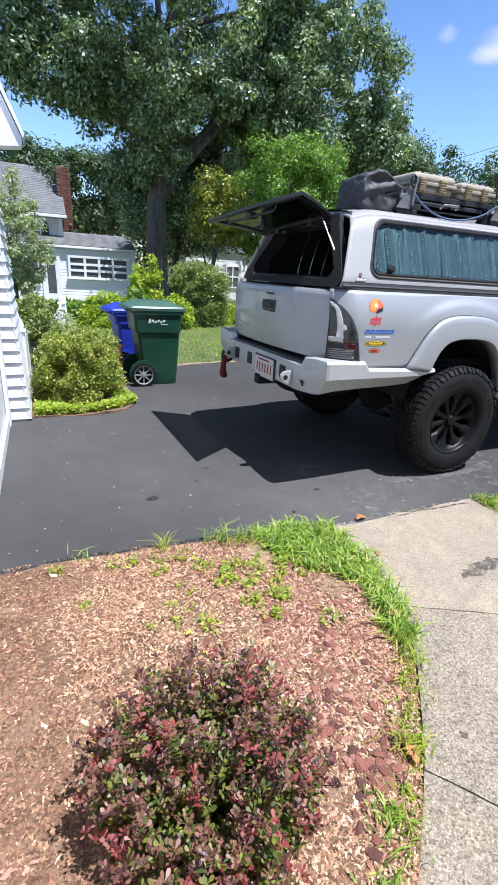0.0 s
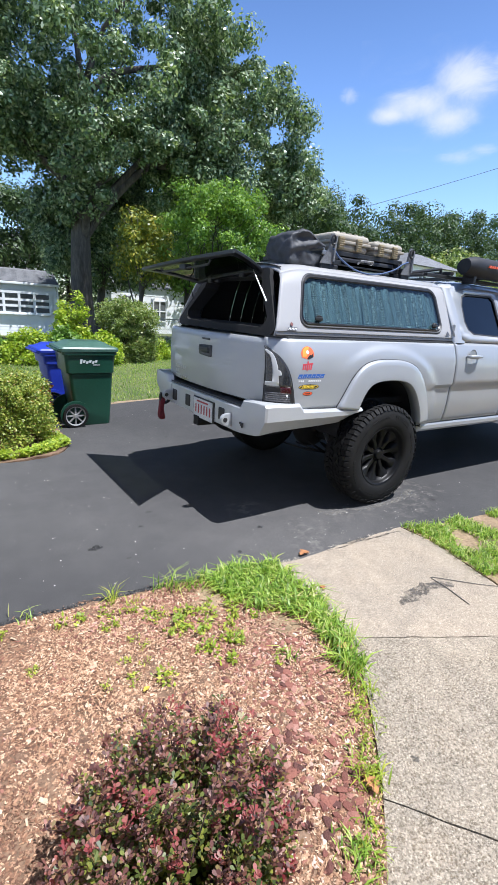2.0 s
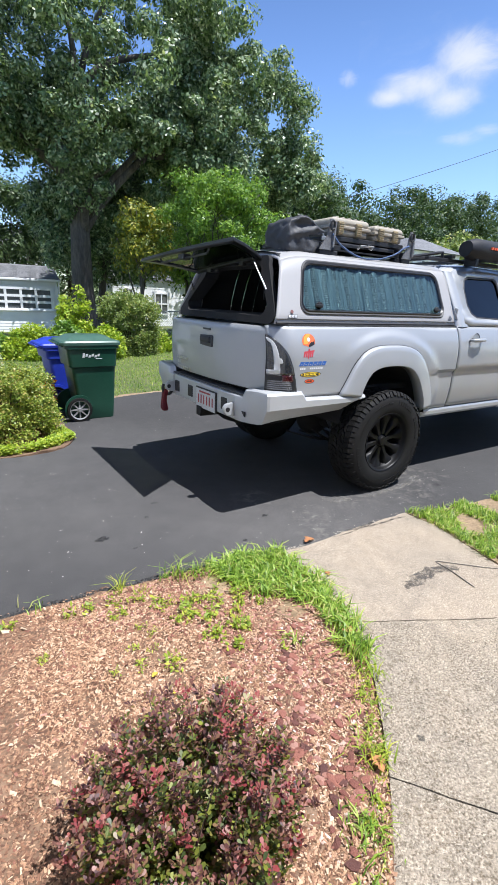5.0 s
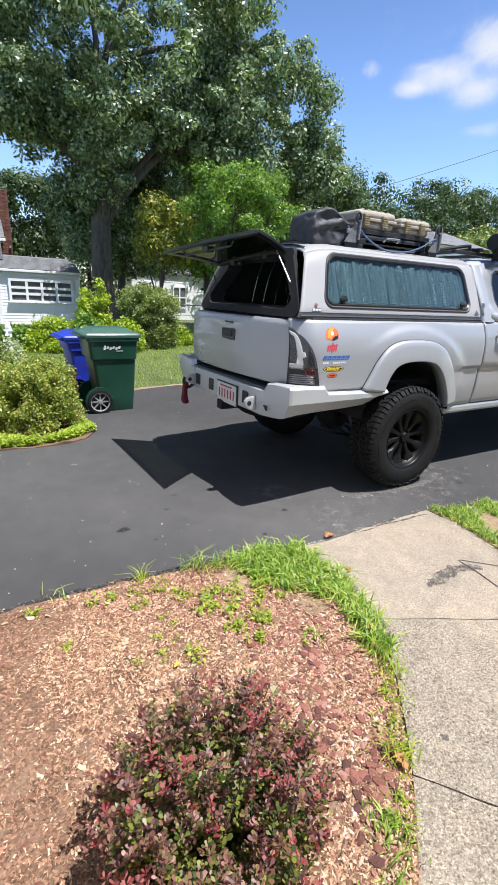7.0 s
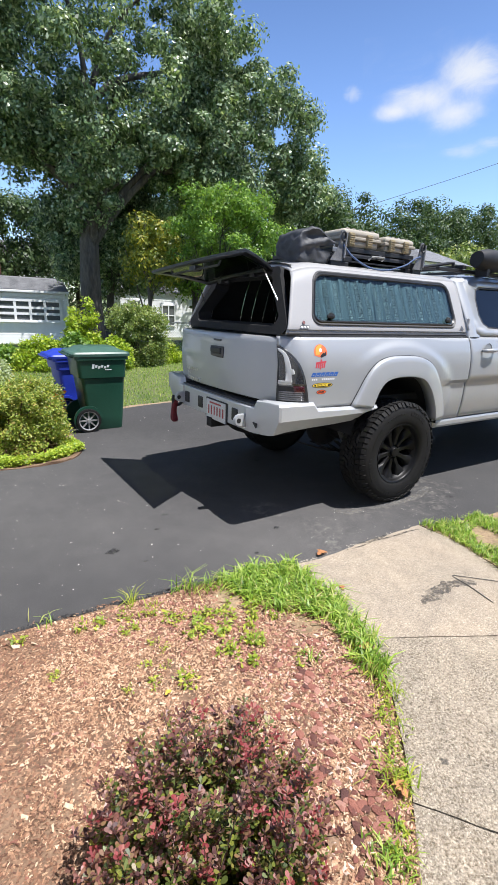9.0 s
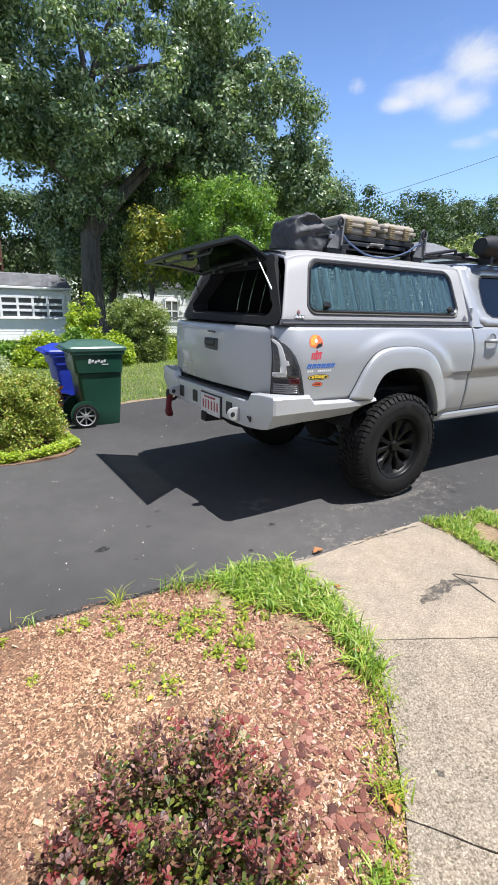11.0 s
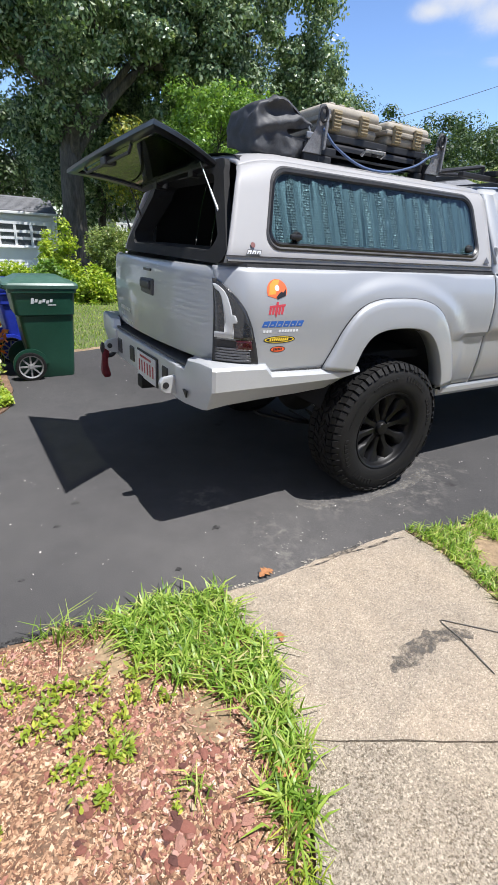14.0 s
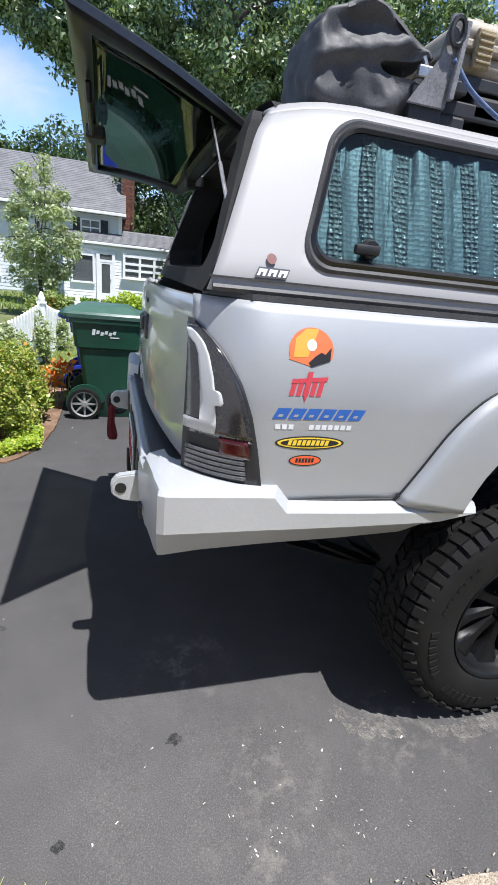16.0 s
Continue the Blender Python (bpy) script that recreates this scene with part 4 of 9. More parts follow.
# chimney
chim = part("chimney", boxes(((-0.20, YH + 2.0, -0.4), (0.40, YH + 2.7, 5.60))), MORTAR, nb, "red brick chimney")
brick_bm = boxes(((0, -0.012, 0), (0.19, 0.012, 0.062)), bevel=0.004)
brick_me = bpy.data.meshes.new("brick")
brick_bm.to_mesh(brick_me)
brick_bm.free()
brick_me.materials.append(BRICKRED)
for j in range(36):
    for i in range(3):
        ob = new("brick", brick_me)
        ob.parent = chim
        x = -0.195 + i * 0.2 + (0.1 if j % 2 else 0)
        ob.location = Vector((min(x, 0.205), YH + 1.992, 2.85 + j * 0.076)) - ORIGIN[chim.name]

# pale house seen under the trees
white_house = thing("far_white_house", (7.5, 28, -0.3), "pale cottage wall behind the trees", "house")
wall_with_laps((7.0, 27.0, -0.5), (11.8, 33.0, 2.5), 0.5, WHITEPAINT, white_house)
bm = bmesh.new()
prism(bm, [(26.86, 2.45), (30, 4.2), (33.2, 2.45), (33.2, 2.6), (30, 4.4), (26.86, 2.6)], "x", 6.7, 12.1)
part("roof", bm, ROOFING, white_house)
sash(white_house, 7.6, 8.2, 0.6, 1.9, 26.97, 1, 2)
sash(white_house, 9.7, 10.5, 0.5, 1.7, 26.97, 2, 2)

# pale house behind the chimney, between the leaves
back_house = thing("far_white_house", (1.9, 36, -0.3), "pale plain house behind the garden trees", "house")
wall_with_laps((-0.6, 34.0, -0.6), (4.4, 40.0, 4.35), 0.5, WHITEPAINT, back_house)
bm = bmesh.new()
prism(bm, [(33.8, 4.3), (37, 5.6), (40.2, 4.3), (40.2, 4.45), (37, 5.8), (33.8, 4.45)], "x", -0.9, 4.7)
part("roof", bm, ROOFING, back_house)

# low grey roof over the truck
far_house = thing("far_grey_house", (28, 22, 0), "distant house with a low grey roof", "house")
wall_with_laps((25.6, 20.2, -0.3), (30.6, 25, 5.3), 0.2, WHITEPAINT, far_house)
bm = bmesh.new()
loft(bm, [[(25.2, 19.8, 5.25), (31.0, 19.8, 5.25), (31.0, 25.4, 5.25), (25.2, 25.4, 5.25)], [(27.4, 22.2, 6.35), (28.8, 22.2, 6.35), (28.8, 23.0, 6.35), (27.4, 23.0, 6.35)]])
part("roof", bm, ROOFING, far_house)
sash(far_house, 26.4, 27.2, 3.4, 4.6, 20.17, 2, 2)
sash(far_house, 29, 29.8, 3.4, 4.6, 20.17, 2, 2)

# chain-link fence across the back lawn
chain = thing("chain_link_fence", (6, 11.6, 0), "galvanised chain-link fence at the back of the lawn", "fence")
for i in range(6):
    bm = bmesh.new()
    tube(bm, [(2.6 + i * 2.4, 11.6, -0.2), (2.6 + i * 2.4, 11.6, 1.12)], 0.028, 8)
    part("post", bm, CHAINLINK, chain)
bm = bmesh.new()
tube(bm, [(2.6, 11.6, 1.08), (14.6, 11.6, 1.08)], 0.02, 6)
part("top_rail", bm, CHAINLINK, chain)
bm = bmesh.new()
for i in range(150):
    x = 2.6 + i * 0.08
    for s in (-1, 1):
        a, b = (x, 0.0) if s > 0 else (x, 1.06), (x + 1.06, 1.06) if s > 0 else (x + 1.06, 0.0)
        if b[0] < 14.6:
            d = 0.004
            v = [bm.verts.new((a[0] - d, 11.6 + 0.003 * s, a[1])), bm.verts.new((a[0] + d, 11.6 + 0.003 * s, a[1])), bm.verts.new((b[0] + d, 11.6 + 0.003 * s, b[1])), bm.verts.new((b[0] - d, 11.6 + 0.003 * s, b[1]))]
            bm.faces.new(v)
part("wire_mesh", bm, CHAINLINK, chain)

# overhead line
bm = bmesh.new()
tube(bm, [(20.0 + 3.0 * i, 22, 7.75 + 1.16 * i - 0.008 * i * (16 - i)) for i in range(17)], 0.016, 5)
solo("overhead_cable", bm, CABLE, "thin black utility cable strung across the sky", "cable")


# ---- the pickup truck ----
CY = 0.856
WX, WZ = 1.285, 0.452
FX = WX + 3.57
truck = thing("pickup_truck", (2.6, CY, 0.045), "silver lifted pickup truck with a camper shell, tailgate window propped open", "pickup truck")


def flip(p):
    return (p[0], 2 * CY - p[1], p[2])


def side_y(x, z):
    """The right flank: upright, drawn in at the top, the sill and the rear corner."""
    y = 0.0
    if z > 1.10:
        y += 0.055 * ((z - 1.10) / 0.24) ** 2
    if z < 0.84:
        y += 0.03 * ((0.84 - z) / 0.2) ** 1.5
    y += 0.026 * step(1.0, 0.962, z) * step(1.62, 1.95, x)
    if 0.6 < x < 2.1:
        swell = math.hypot((x - 1.27) / 0.66, (z - 0.80) / 0.50)
        y -= 0.017 * step(1.06, 0.93, swell) * step(0.66, 1.10, x)
    if x < 0.42:
        y += 0.125 * ((0.42 - x) / 0.20) ** 2.4
    if x > 4.9:
        y += 0.30 * ((x - 4.9) / 0.85) ** 2
    return y


def flank(xs, zb, zt, rows, mirror=False, offset=0.0):
    """A body panel between a lower and an upper line."""
    V, F = [], []
    for x in xs:
        a, b = zb(x), zt(x)
        for k in range(rows + 1):
            z = a + (b - a) * k / rows
            p = (x, side_y(x, z) - offset, z)
            V.append(flip(p) if mirror else p)
    n = rows + 1
    for i in range(len(xs) - 1):
        for k in range(rows):
            q = (i * n + k, (i + 1) * n + k, (i + 1) * n + k + 1, i * n + k + 1)
            F.append(q[::-1] if mirror else q)
    return V, F


def solid(name, VF, material, parent, thick=0.015, label="", smooth=35):
    ob = part(name, VF, material, parent, label, smooth)
    md = ob.modifiers.new("thickness", "SOLIDIFY")
    md.thickness, md.offset = thick, -1
    return ob


def lerp_line(pts):
    xs, zs = [p[0] for p in pts], [p[1] for p in pts]
    return lambda x: float(np.interp(x, xs, zs))


FL_OUT = [(0.775, 0.862), (0.83, 0.955), (0.90, 1.075), (0.985, 1.160), (1.10, 1.200), (1.25, 1.208), (1.42, 1.200), (1.56, 1.160), (1.66, 1.075), (1.74, 0.95), (1.80, 0.80), (1.82, 0.70)]
FL_IN = [(0.955, 0.846), (0.975, 0.905), (1.005, 0.965), (1.055, 1.020), (1.14, 1.050), (1.26, 1.058), (1.39, 1.050), (1.49, 1.020), (1.565, 0.955), (1.62, 0.87), (1.665, 0.77), (1.68, 0.69)]
arch = lerp_line([(0.80, 0.868)] + [(a[0] * 0.5 + b[0] * 0.5, a[1] * 0.5 + b[1] * 0.5) for a, b in zip(FL_OUT, FL_IN)][1:-1] + [(1.745, 0.66)])


def bed_bottom(x):
    return 0.868 if x < 0.80 else (arch(x) if x < 1.745 else 0.655)


bed_xs = sorted({round(0.225 + 0.0125 * i, 4) for i in range(16)} | {round(0.42 + 0.03 * i, 4) for i in range(57)} | {0.80, 1.745, 1.747, 2.118})
FRONT = FX - WX
cab_line = lerp_line([(2.13, 1.352), (2.9, 1.345), (4.3, 1.33), (5.0, 1.27), (5.6, 1.20)])


def front_bottom(x):
    if abs(x - FX) < 0.47:
        return WZ + math.sqrt(0.52 ** 2 - (x - FX) ** 2)
    return 0.655


for mirror in (False, True):
    solid("bed_side", flank(bed_xs, bed_bottom, lambda x: 1.338, 22, mirror), PAINT, truck, 0.012)
    solid("rear_door", flank([2.132 + 0.03 * i for i in range(30)], lambda x: 0.66, cab_line, 22, mirror), PAINT, truck, 0.012)
    solid("front_door", flank([3.012 + 0.035 * i for i in range(30)], lambda x: 0.66, cab_line, 22, mirror), PAINT, truck, 0.012)
    solid("front_fender", flank([4.035 + 0.04 * i for i in range(40)], front_bottom, cab_line, 20, mirror), PAINT, truck, 0.012)
    s = 1 if not mirror else -1
    # wheel-arch flares
    for dx, nm in ((0.0, "flare"), (FRONT, "flare")):
        o, n_ = smooth_line(FL_OUT, 4), smooth_line(FL_IN, 4)
        rings = []
        for (ox, oz), (ix, iz) in zip(o, n_):
            ring = [(ox * (1 - f) + ix * f + dx, d, oz * (1 - f) + iz * f) for f, d in ((0.0, side_y(ox, oz) + 0.004), (0.012, -0.020), (0.05, -0.033), (0.12, -0.040), (0.30, -0.046), (0.60, -0.053), (0.90, -0.060), (0.97, -0.060), (1.0, -0.053), (1.0, 0.03))]
            rings.append([flip(p) if mirror else p for p in ring])
        bm = bmesh.new()
        loft(bm, rings, closed=False)
        ob = part(nm, bm, PAINT, truck, "", 50)
        md = ob.modifiers.new("thickness", "SOLIDIFY")
        md.thickness, md.offset = 0.006, 0
        bm = bmesh.new()
        tube(bm, [flip((ox + dx, side_y(ox, oz) - 0.004, oz)) if mirror else (ox + dx, side_y(ox, oz) - 0.004, oz) for ox, oz in o], 0.005, 6)
        part("flare_seal", bm, BLACKTRIM, ob)
    # dark inner arches
    for dx in (0.0, FRONT):
        bm = bmesh.new()
        rings = []
        for k in range(25):
            a = radians(14 + 152 * k / 24)
            cx, cz = WX + dx + 0.50 * math.cos(a) + 0.02, 0.50 + 0.56 * math.sin(a)
            ring = [(cx, 0.012, cz), (cx, 0.5, cz)]
            rings.append([flip(p) if mirror else p for p in ring])
        loft(bm, rings, closed=False)
        part("wheel_liner", bm, LINER, truck)
    # rocker, sill step and cab glass
    bm = bmesh.new()
    lo, hi = sorted((flip((0, 0.05, 0))[1], flip((0, 0.20, 0))[1])) if mirror else (0.05, 0.20)
    box(bm, (1.80, lo, 0.575), (4.35, hi, 0.655), 0.025)
    part("rocker", bm, PAINT, truck)

    def cab_y(z):
        return 0.057 + 0.247 * (max(z - 1.335, 0.0) / 0.495) ** 1.12

    def cab_panel(name, outline, material, off=0.0, thick=0.012, label="", parent=truck):
        bm = bmesh.new()
        f = bm.faces.new([bm.verts.new(flip((x, cab_y(z) - off, z)) if mirror else (x, cab_y(z) - off, z)) for x, z in outline])
        ob = part(name, bm, material, parent, label)
        md = ob.modifiers.new("thickness", "SOLIDIFY")
        md.thickness, md.offset = thick, 0
        return ob

    def ring_panel(name, outer, inner, material, off=0.0, thick=0.02):
        bm = bmesh.new()
        g = lambda p: flip((p[0], cab_y(p[1]) - off, p[1])) if mirror else (p[0], cab_y(p[1]) - off, p[1])
        loft(bm, [[g(p) for p in outer], [g(p) for p in inner]], closed=True, caps=False)
        ob = part(name, bm, material, truck, "", 40)
        md = ob.modifiers.new("thickness", "SOLIDIFY")
        md.thickness, md.offset = thick, 0
        return ob

    win1 = [(2.32, 1.52), (2.35, 1.45), (2.42, 1.415), (2.86, 1.40), (2.905, 1.43), (2.90, 1.74), (2.86, 1.772), (2.45, 1.765), (2.38, 1.74), (2.335, 1.66)]
    out1 = [(2.13, 1.48), (2.13, 1.40), (2.30, 1.352), (2.86, 1.348), (3.005, 1.348), (3.005, 1.82), (2.86, 1.83), (2.45, 1.83), (2.29, 1.82), (2.13, 1.76)]
    ring_panel("door_frame", out1, win1, PAINT)
    cab_panel("door_glass", win1, DARKGLASS, -0.006, 0.006)
    shrunk = lambda w: [(cx_ + (x - cx_) * 0.93, cz_ + (z - cz_) * 0.93) for cx_, cz_ in [(sum(p[0] for p in w) / len(w), sum(p[1] for p in w) / len(w))] for x, z in w]
    ring_panel("window_seal", win1, shrunk(win1), BLACKTRIM, 0.004, 0.012)
    bm = bmesh.new()
    g = (lambda p: flip(p)) if mirror else (lambda p: p)
    loft(bm, [[g((2.119, cab_y(z) + 0.09, z)), g((2.121, cab_y(z) + 0.03, z)), g((2.127, cab_y(z) + 0.008, z)), g((2.142, cab_y(z) - 0.012, z)), g((2.20, cab_y(z) - 0.014, z)), g((2.27, cab_y(z) - 0.008, z))] for z in (1.345, 1.42, 1.5, 1.58, 1.66, 1.74, 1.80)], closed=False)
    part("cab_corner", bm, PAINT, truck, "", 50)
    win2 = [(3.07, 1.44), (3.10, 1.40), (3.40, 1.395), (3.75, 1.395), (3.92, 1.42), (3.86, 1.52), (3.62, 1.76), (3.50, 1.772), (3.20, 1.772), (3.10, 1.75)]
    out2 = [(3.015, 1.40), (3.015, 1.348), (3.40, 1.345), (3.75, 1.343), (4.12, 1.34), (4.0, 1.48), (3.70, 1.82), (3.50, 1.83), (3.20, 1.83), (3.015, 1.82)]
    ring_panel("door_frame", out2, win2, PAINT)
    cab_panel("door_glass", win2, DARKGLASS, -0.006, 0.006)
    ring_panel("window_seal", win2, shrunk(win2), BLACKTRIM, 0.004, 0.012)
    # door handles
    for hx in (2.36, 3.20):
        bm = bmesh.new()
        g = (lambda p: flip(p)) if mirror else (lambda p: p)
        tube(bm, [g((hx - 0.085, 0.012, 1.232)), g((hx - 0.07, -0.028, 1.235)), g((hx, -0.036, 1.238)), g((hx + 0.07, -0.028, 1.238)), g((hx + 0.085, 0.012, 1.238))], [0.012, 0.016, 0.018, 0.016, 0.012], 8)
        h = part("door_handle", bm, PAINT, truck, "", True)
        bm = bmesh.new()
        lathe(bm, [(0.0, 0.0), (0.05, 0.0), (0.055, -0.004)], g((hx, side_y(hx, 1.24) - (0.003 if not mirror else -0.003), 1.24)), "y", 20)
        part("handle_cup", bm, PAINT, h)

# cab roof, pillars and bonnet
bm = bmesh.new()
ring_top = []
for x, zt_, w in ((2.13, 1.80, 0.33), (2.2, 1.845, 0.31), (2.6, 1.875, 0.30), (3.2, 1.87, 0.30), (3.6, 1.84, 0.31), (3.72, 1.80, 0.33)):
    y0, y1 = w, 2 * CY - w
    ring_top.append([(x, y0 - 0.03, zt_ - 0.055), (x, y0 + 0.02, zt_ - 0.015), (x, y0 + 0.15, zt_ + 0.012), (x, CY, zt_ + 0.03), (x, y1 - 0.15, zt_ + 0.012), (x, y1 - 0.02, zt_ - 0.015), (x, y1 + 0.03, zt_ - 0.055), (x, CY, zt_ - 0.07)])
loft(bm, ring_top)
part("cab_roof", bm, PAINT, truck, "", 45)
part("cab_back", boxes(((2.135, 0.09, 0.7), (2.16, 2 * CY - 0.09, 1.5)), bevel=0.01), PAINT, truck)
part("rear_glass", boxes(((2.14, 0.28, 1.5), (2.15, 2 * CY - 0.28, 1.80))), DARKGLASS, truck)
bm = bmesh.new()
loft(bm, [[(4.12, 0.12, 1.33), (3.66, 0.33, 1.80), (3.66, 2 * CY - 0.33, 1.80), (4.12, 2 * CY - 0.12, 1.33)], [(4.11, 0.12, 1.32), (3.65, 0.33, 1.79), (3.65, 2 * CY - 0.33, 1.79), (4.11, 2 * CY - 0.12, 1.32)]])
part("windscreen", bm, DARKGLASS, truck)
bm = bmesh.new()
loft(bm, [[(x, 0.08 + b, z), (x, 0.35 + b, z + 0.05), (x, CY, z + 0.07), (x, 2 * CY - 0.35 - b, z + 0.05), (x, 2 * CY - 0.08 - b, z), (x, CY, z - 0.15)] for x, z, b in ((4.1, 1.335, 0.0), (4.6, 1.31, 0.0), (5.2, 1.24, 0.06), (5.55, 1.17, 0.18))])
part("bonnet", bm, PAINT, truck, "", 45)
part("front_bumper", boxes(((5.45, 0.10, 0.60), (5.75, 2 * CY - 0.10, 0.90)), bevel=0.06), BUMPERPAINT, truck)
part("grille", boxes(((5.50, 0.45, 0.90), (5.60, 2 * CY - 0.45, 1.17)), bevel=0.02), BLACKTRIM, truck)
part("seats", boxes(((2.35, 0.30, 0.9), (2.55, 2 * CY - 0.30, 1.55)), ((3.2, 0.30, 0.9), (3.4, 0.75, 1.6)), ((3.2, 0.97, 0.9), (3.4, 1.42, 1.6)), bevel=0.05), LINER, truck)
part("cab_floor", boxes(((2.15, 0.10, 0.62), (5.4, 2 * CY - 0.10, 0.70))), LINER, truck)

# bed floor, frame, axle
part("bed_floor", boxes(((0.26, 0.16, 0.83), (2.10, 2 * CY - 0.16, 0.88))), LINER, truck)
part("bed_front", boxes(((2.085, 0.10, 0.88), (2.115, 2 * CY - 0.10, 1.34))), LINER, truck)
part("chassis_rail", boxes(((0.2, 0.40, 0.62), (5.4, 0.50, 0.76)), bevel=0.01), RUST, truck)
part("chassis_rail", boxes(((0.2, 2 * CY - 0.50, 0.62), (5.4, 2 * CY - 0.40, 0.76)), bevel=0.01), RUST, truck)
bm = bmesh.new()
tube(bm, [(WX, 0.15, WZ), (WX, 0.70, WZ)], 0.05, 12)
tube(bm, [(WX, 0.98, WZ), (WX, 1.56, WZ)], 0.05, 12)
r = bmesh.ops.create_uvsphere(bm, u_segments=16, v_segments=10, radius=0.16)
bmesh.ops.translate(bm, vec=(WX, CY, WZ), verts=r["verts"])
part("rear_axle", bm, RUST, truck, "", True)
for yy in (0.36, 2 * CY - 0.36):
    bm = bmesh.new()
    for k in range(4):
        h = 0.012
        w = 0.66 - 0.13 * k
        pts = [(WX + u * w, WZ - 0.07 - k * 0.013 + 0.14 * u * u) for u in (-1, -0.66, -0.33, 0, 0.33, 0.66, 1)]
        prism(bm, [(a, b) for a, b in pts] + [(a, b - h) for a, b in pts[::-1]], "y", yy - 0.03, yy + 0.03)
    part("leaf_spring", bm, RUST, truck)
    bm = bmesh.new()
    tube(bm, [(WX - 0.12, yy + 0.05, WZ - 0.02), (WX - 0.30, yy + 0.08, 0.78)], 0.03, 10)
    part("shock_absorber", bm, STEEL, truck)
bm = bmesh.new()
lathe(bm, [(0.12, -0.1), (0.30, -0.11), (0.36, -0.06), (0.36, 0.06), (0.30, 0.11), (0.12, 0.1)], (0.62, CY, 0.64), "z", 32, True)
part("spare_tyre", bm, RUBBER, truck, "", 40)
bm = bmesh.new()
tube(bm, [(1.9, 1.30, 0.60), (1.2, 1.30, 0.62), (0.75, 1.36, 0.58), (0.45, 1.42, 0.56)], 0.035, 10)
part("exhaust_pipe", bm, RUST, truck, "", True)


# wheels: alloy with split spokes, tyre with shoulder lugs and tread blocks
def wheel_at(cx, face, out):
    """out: -1 for the right side, 1 for the left."""
    c = Vector((cx, face, WZ))

    def P(r, a, d):
        return c + Vector((r * math.cos(a), -out * d, r * math.sin(a)))
    bm = bmesh.new()
    lathe(bm, [(0.0, -out * 0.062), (0.042, -out * 0.062), (0.050, -out * 0.067), (0.054, -out * 0.079), (0.086, -out * 0.075), (0.094, -out * 0.089), (0.096, -out * 0.16)], c, "y", 32)
    wheel = part("wheel", bm, WHEELBLACK, truck, "matt black alloy wheel with ten short spokes", 40)
    for k in range(10):
        a = 2 * math.pi * (k + 0.25) / 10
        bm = bmesh.new()
        ring = []
        for rr, ww, d, dd in ((0.056, 0.024, 0.060, 0.05), (0.080, 0.026, 0.060, 0.05), (0.110, 0.023, 0.058, 0.045), (0.142, 0.025, 0.054, 0.042), (0.175, 0.041, 0.048, 0.040), (0.212, 0.064, 0.040, 0.036)):
            t = Vector((-math.sin(a), 0, math.cos(a)))
            p, q = P(rr, a, d), P(rr, a, d + dd)
            ring.append([p - t * ww * 0.55, p + t * ww * 0.55, p + t * ww * 0.85 + (q - p) * 0.25, q + t * ww, q - t * ww, p - t * ww * 0.85 + (q - p) * 0.25])
        loft(bm, ring)
        part("spoke", bm, WHEELBLACK, wheel, "", 35)
    bm = bmesh.new()
    lathe(bm, [(0.0, -out * 0.040), (0.028, -out * 0.038), (0.036, -out * 0.040), (0.040, -out * 0.046), (0.042, -out * 0.070)], c, "y", 28)
    part("centre_cap", bm, WHEELBLACK, wheel, "", 40)
    bm = bmesh.new()
    lathe(bm, [(0.232, -out * 0.014), (0.242, -out * 0.005), (0.240, out * 0.002), (0.232, -out * 0.001), (0.226, -out * 0.008), (0.223, -out * 0.022), (0.219, -out * 0.032), (0.214, -out * 0.041), (0.208, -out * 0.047), (0.203, -out * 0.060), (0.200, -out * 0.13), (0.195, -out * 0.20), (0.20, -out * 0.24)], c, "y", 64)
    part("rim", bm, WHEELBLACK, wheel, "", 50)
    bm = bmesh.new()
    lathe(bm, [(0.0, -out * 0.20), (0.17, -out * 0.20), (0.17, -out * 0.21)], c, "y", 32)
    part("brake_drum", bm, RUST, wheel)
    for k in range(6):
        a = 2 * math.pi * k / 6 + 0.2
        bm = bmesh.new()
        p = P(0.070, a, 0.075)
        lathe(bm, [(0.0, 0.0), (0.009, 0.0), (0.011, -out * 0.022)], p, "y", 6)
        part("lug_nut", bm, STEEL, wheel)
    bm = bmesh.new()
    W = 0.255
    prof = [(0.228, 0.012), (0.244, 0.001), (0.266, -0.008), (0.30, -0.012), (0.345, -0.010), (0.376, 0.002), (0.393, 0.020), (0.399, 0.05), (0.400, W / 2), (0.399, W - 0.05), (0.393, W - 0.020), (0.376, W - 0.002), (0.30, W + 0.012), (0.228, W - 0.01)]
    lathe(bm, [(r, -out * d) for r, d in prof], c, "y", 96)
    tyre = part("tyre", bm, RUBBER, wheel, "black all-terrain tyre with deep tread", 50)
    # tread: staggered blocks, shoulder lugs and raised sidewall marks
    V, F = [], []

    def block(rows):
        b = len(V)
        for r, a, d in rows:
            V.append(P(r, a, d))
        F.extend([(b + 4, b + 5, b + 6, b + 7), (b, b + 1, b + 5, b + 4), (b + 1, b + 2, b + 6, b + 5), (b + 2, b + 3, b + 7, b + 6), (b + 3, b, b + 4, b + 7)])
    N = 60
    da = 2 * math.pi / N
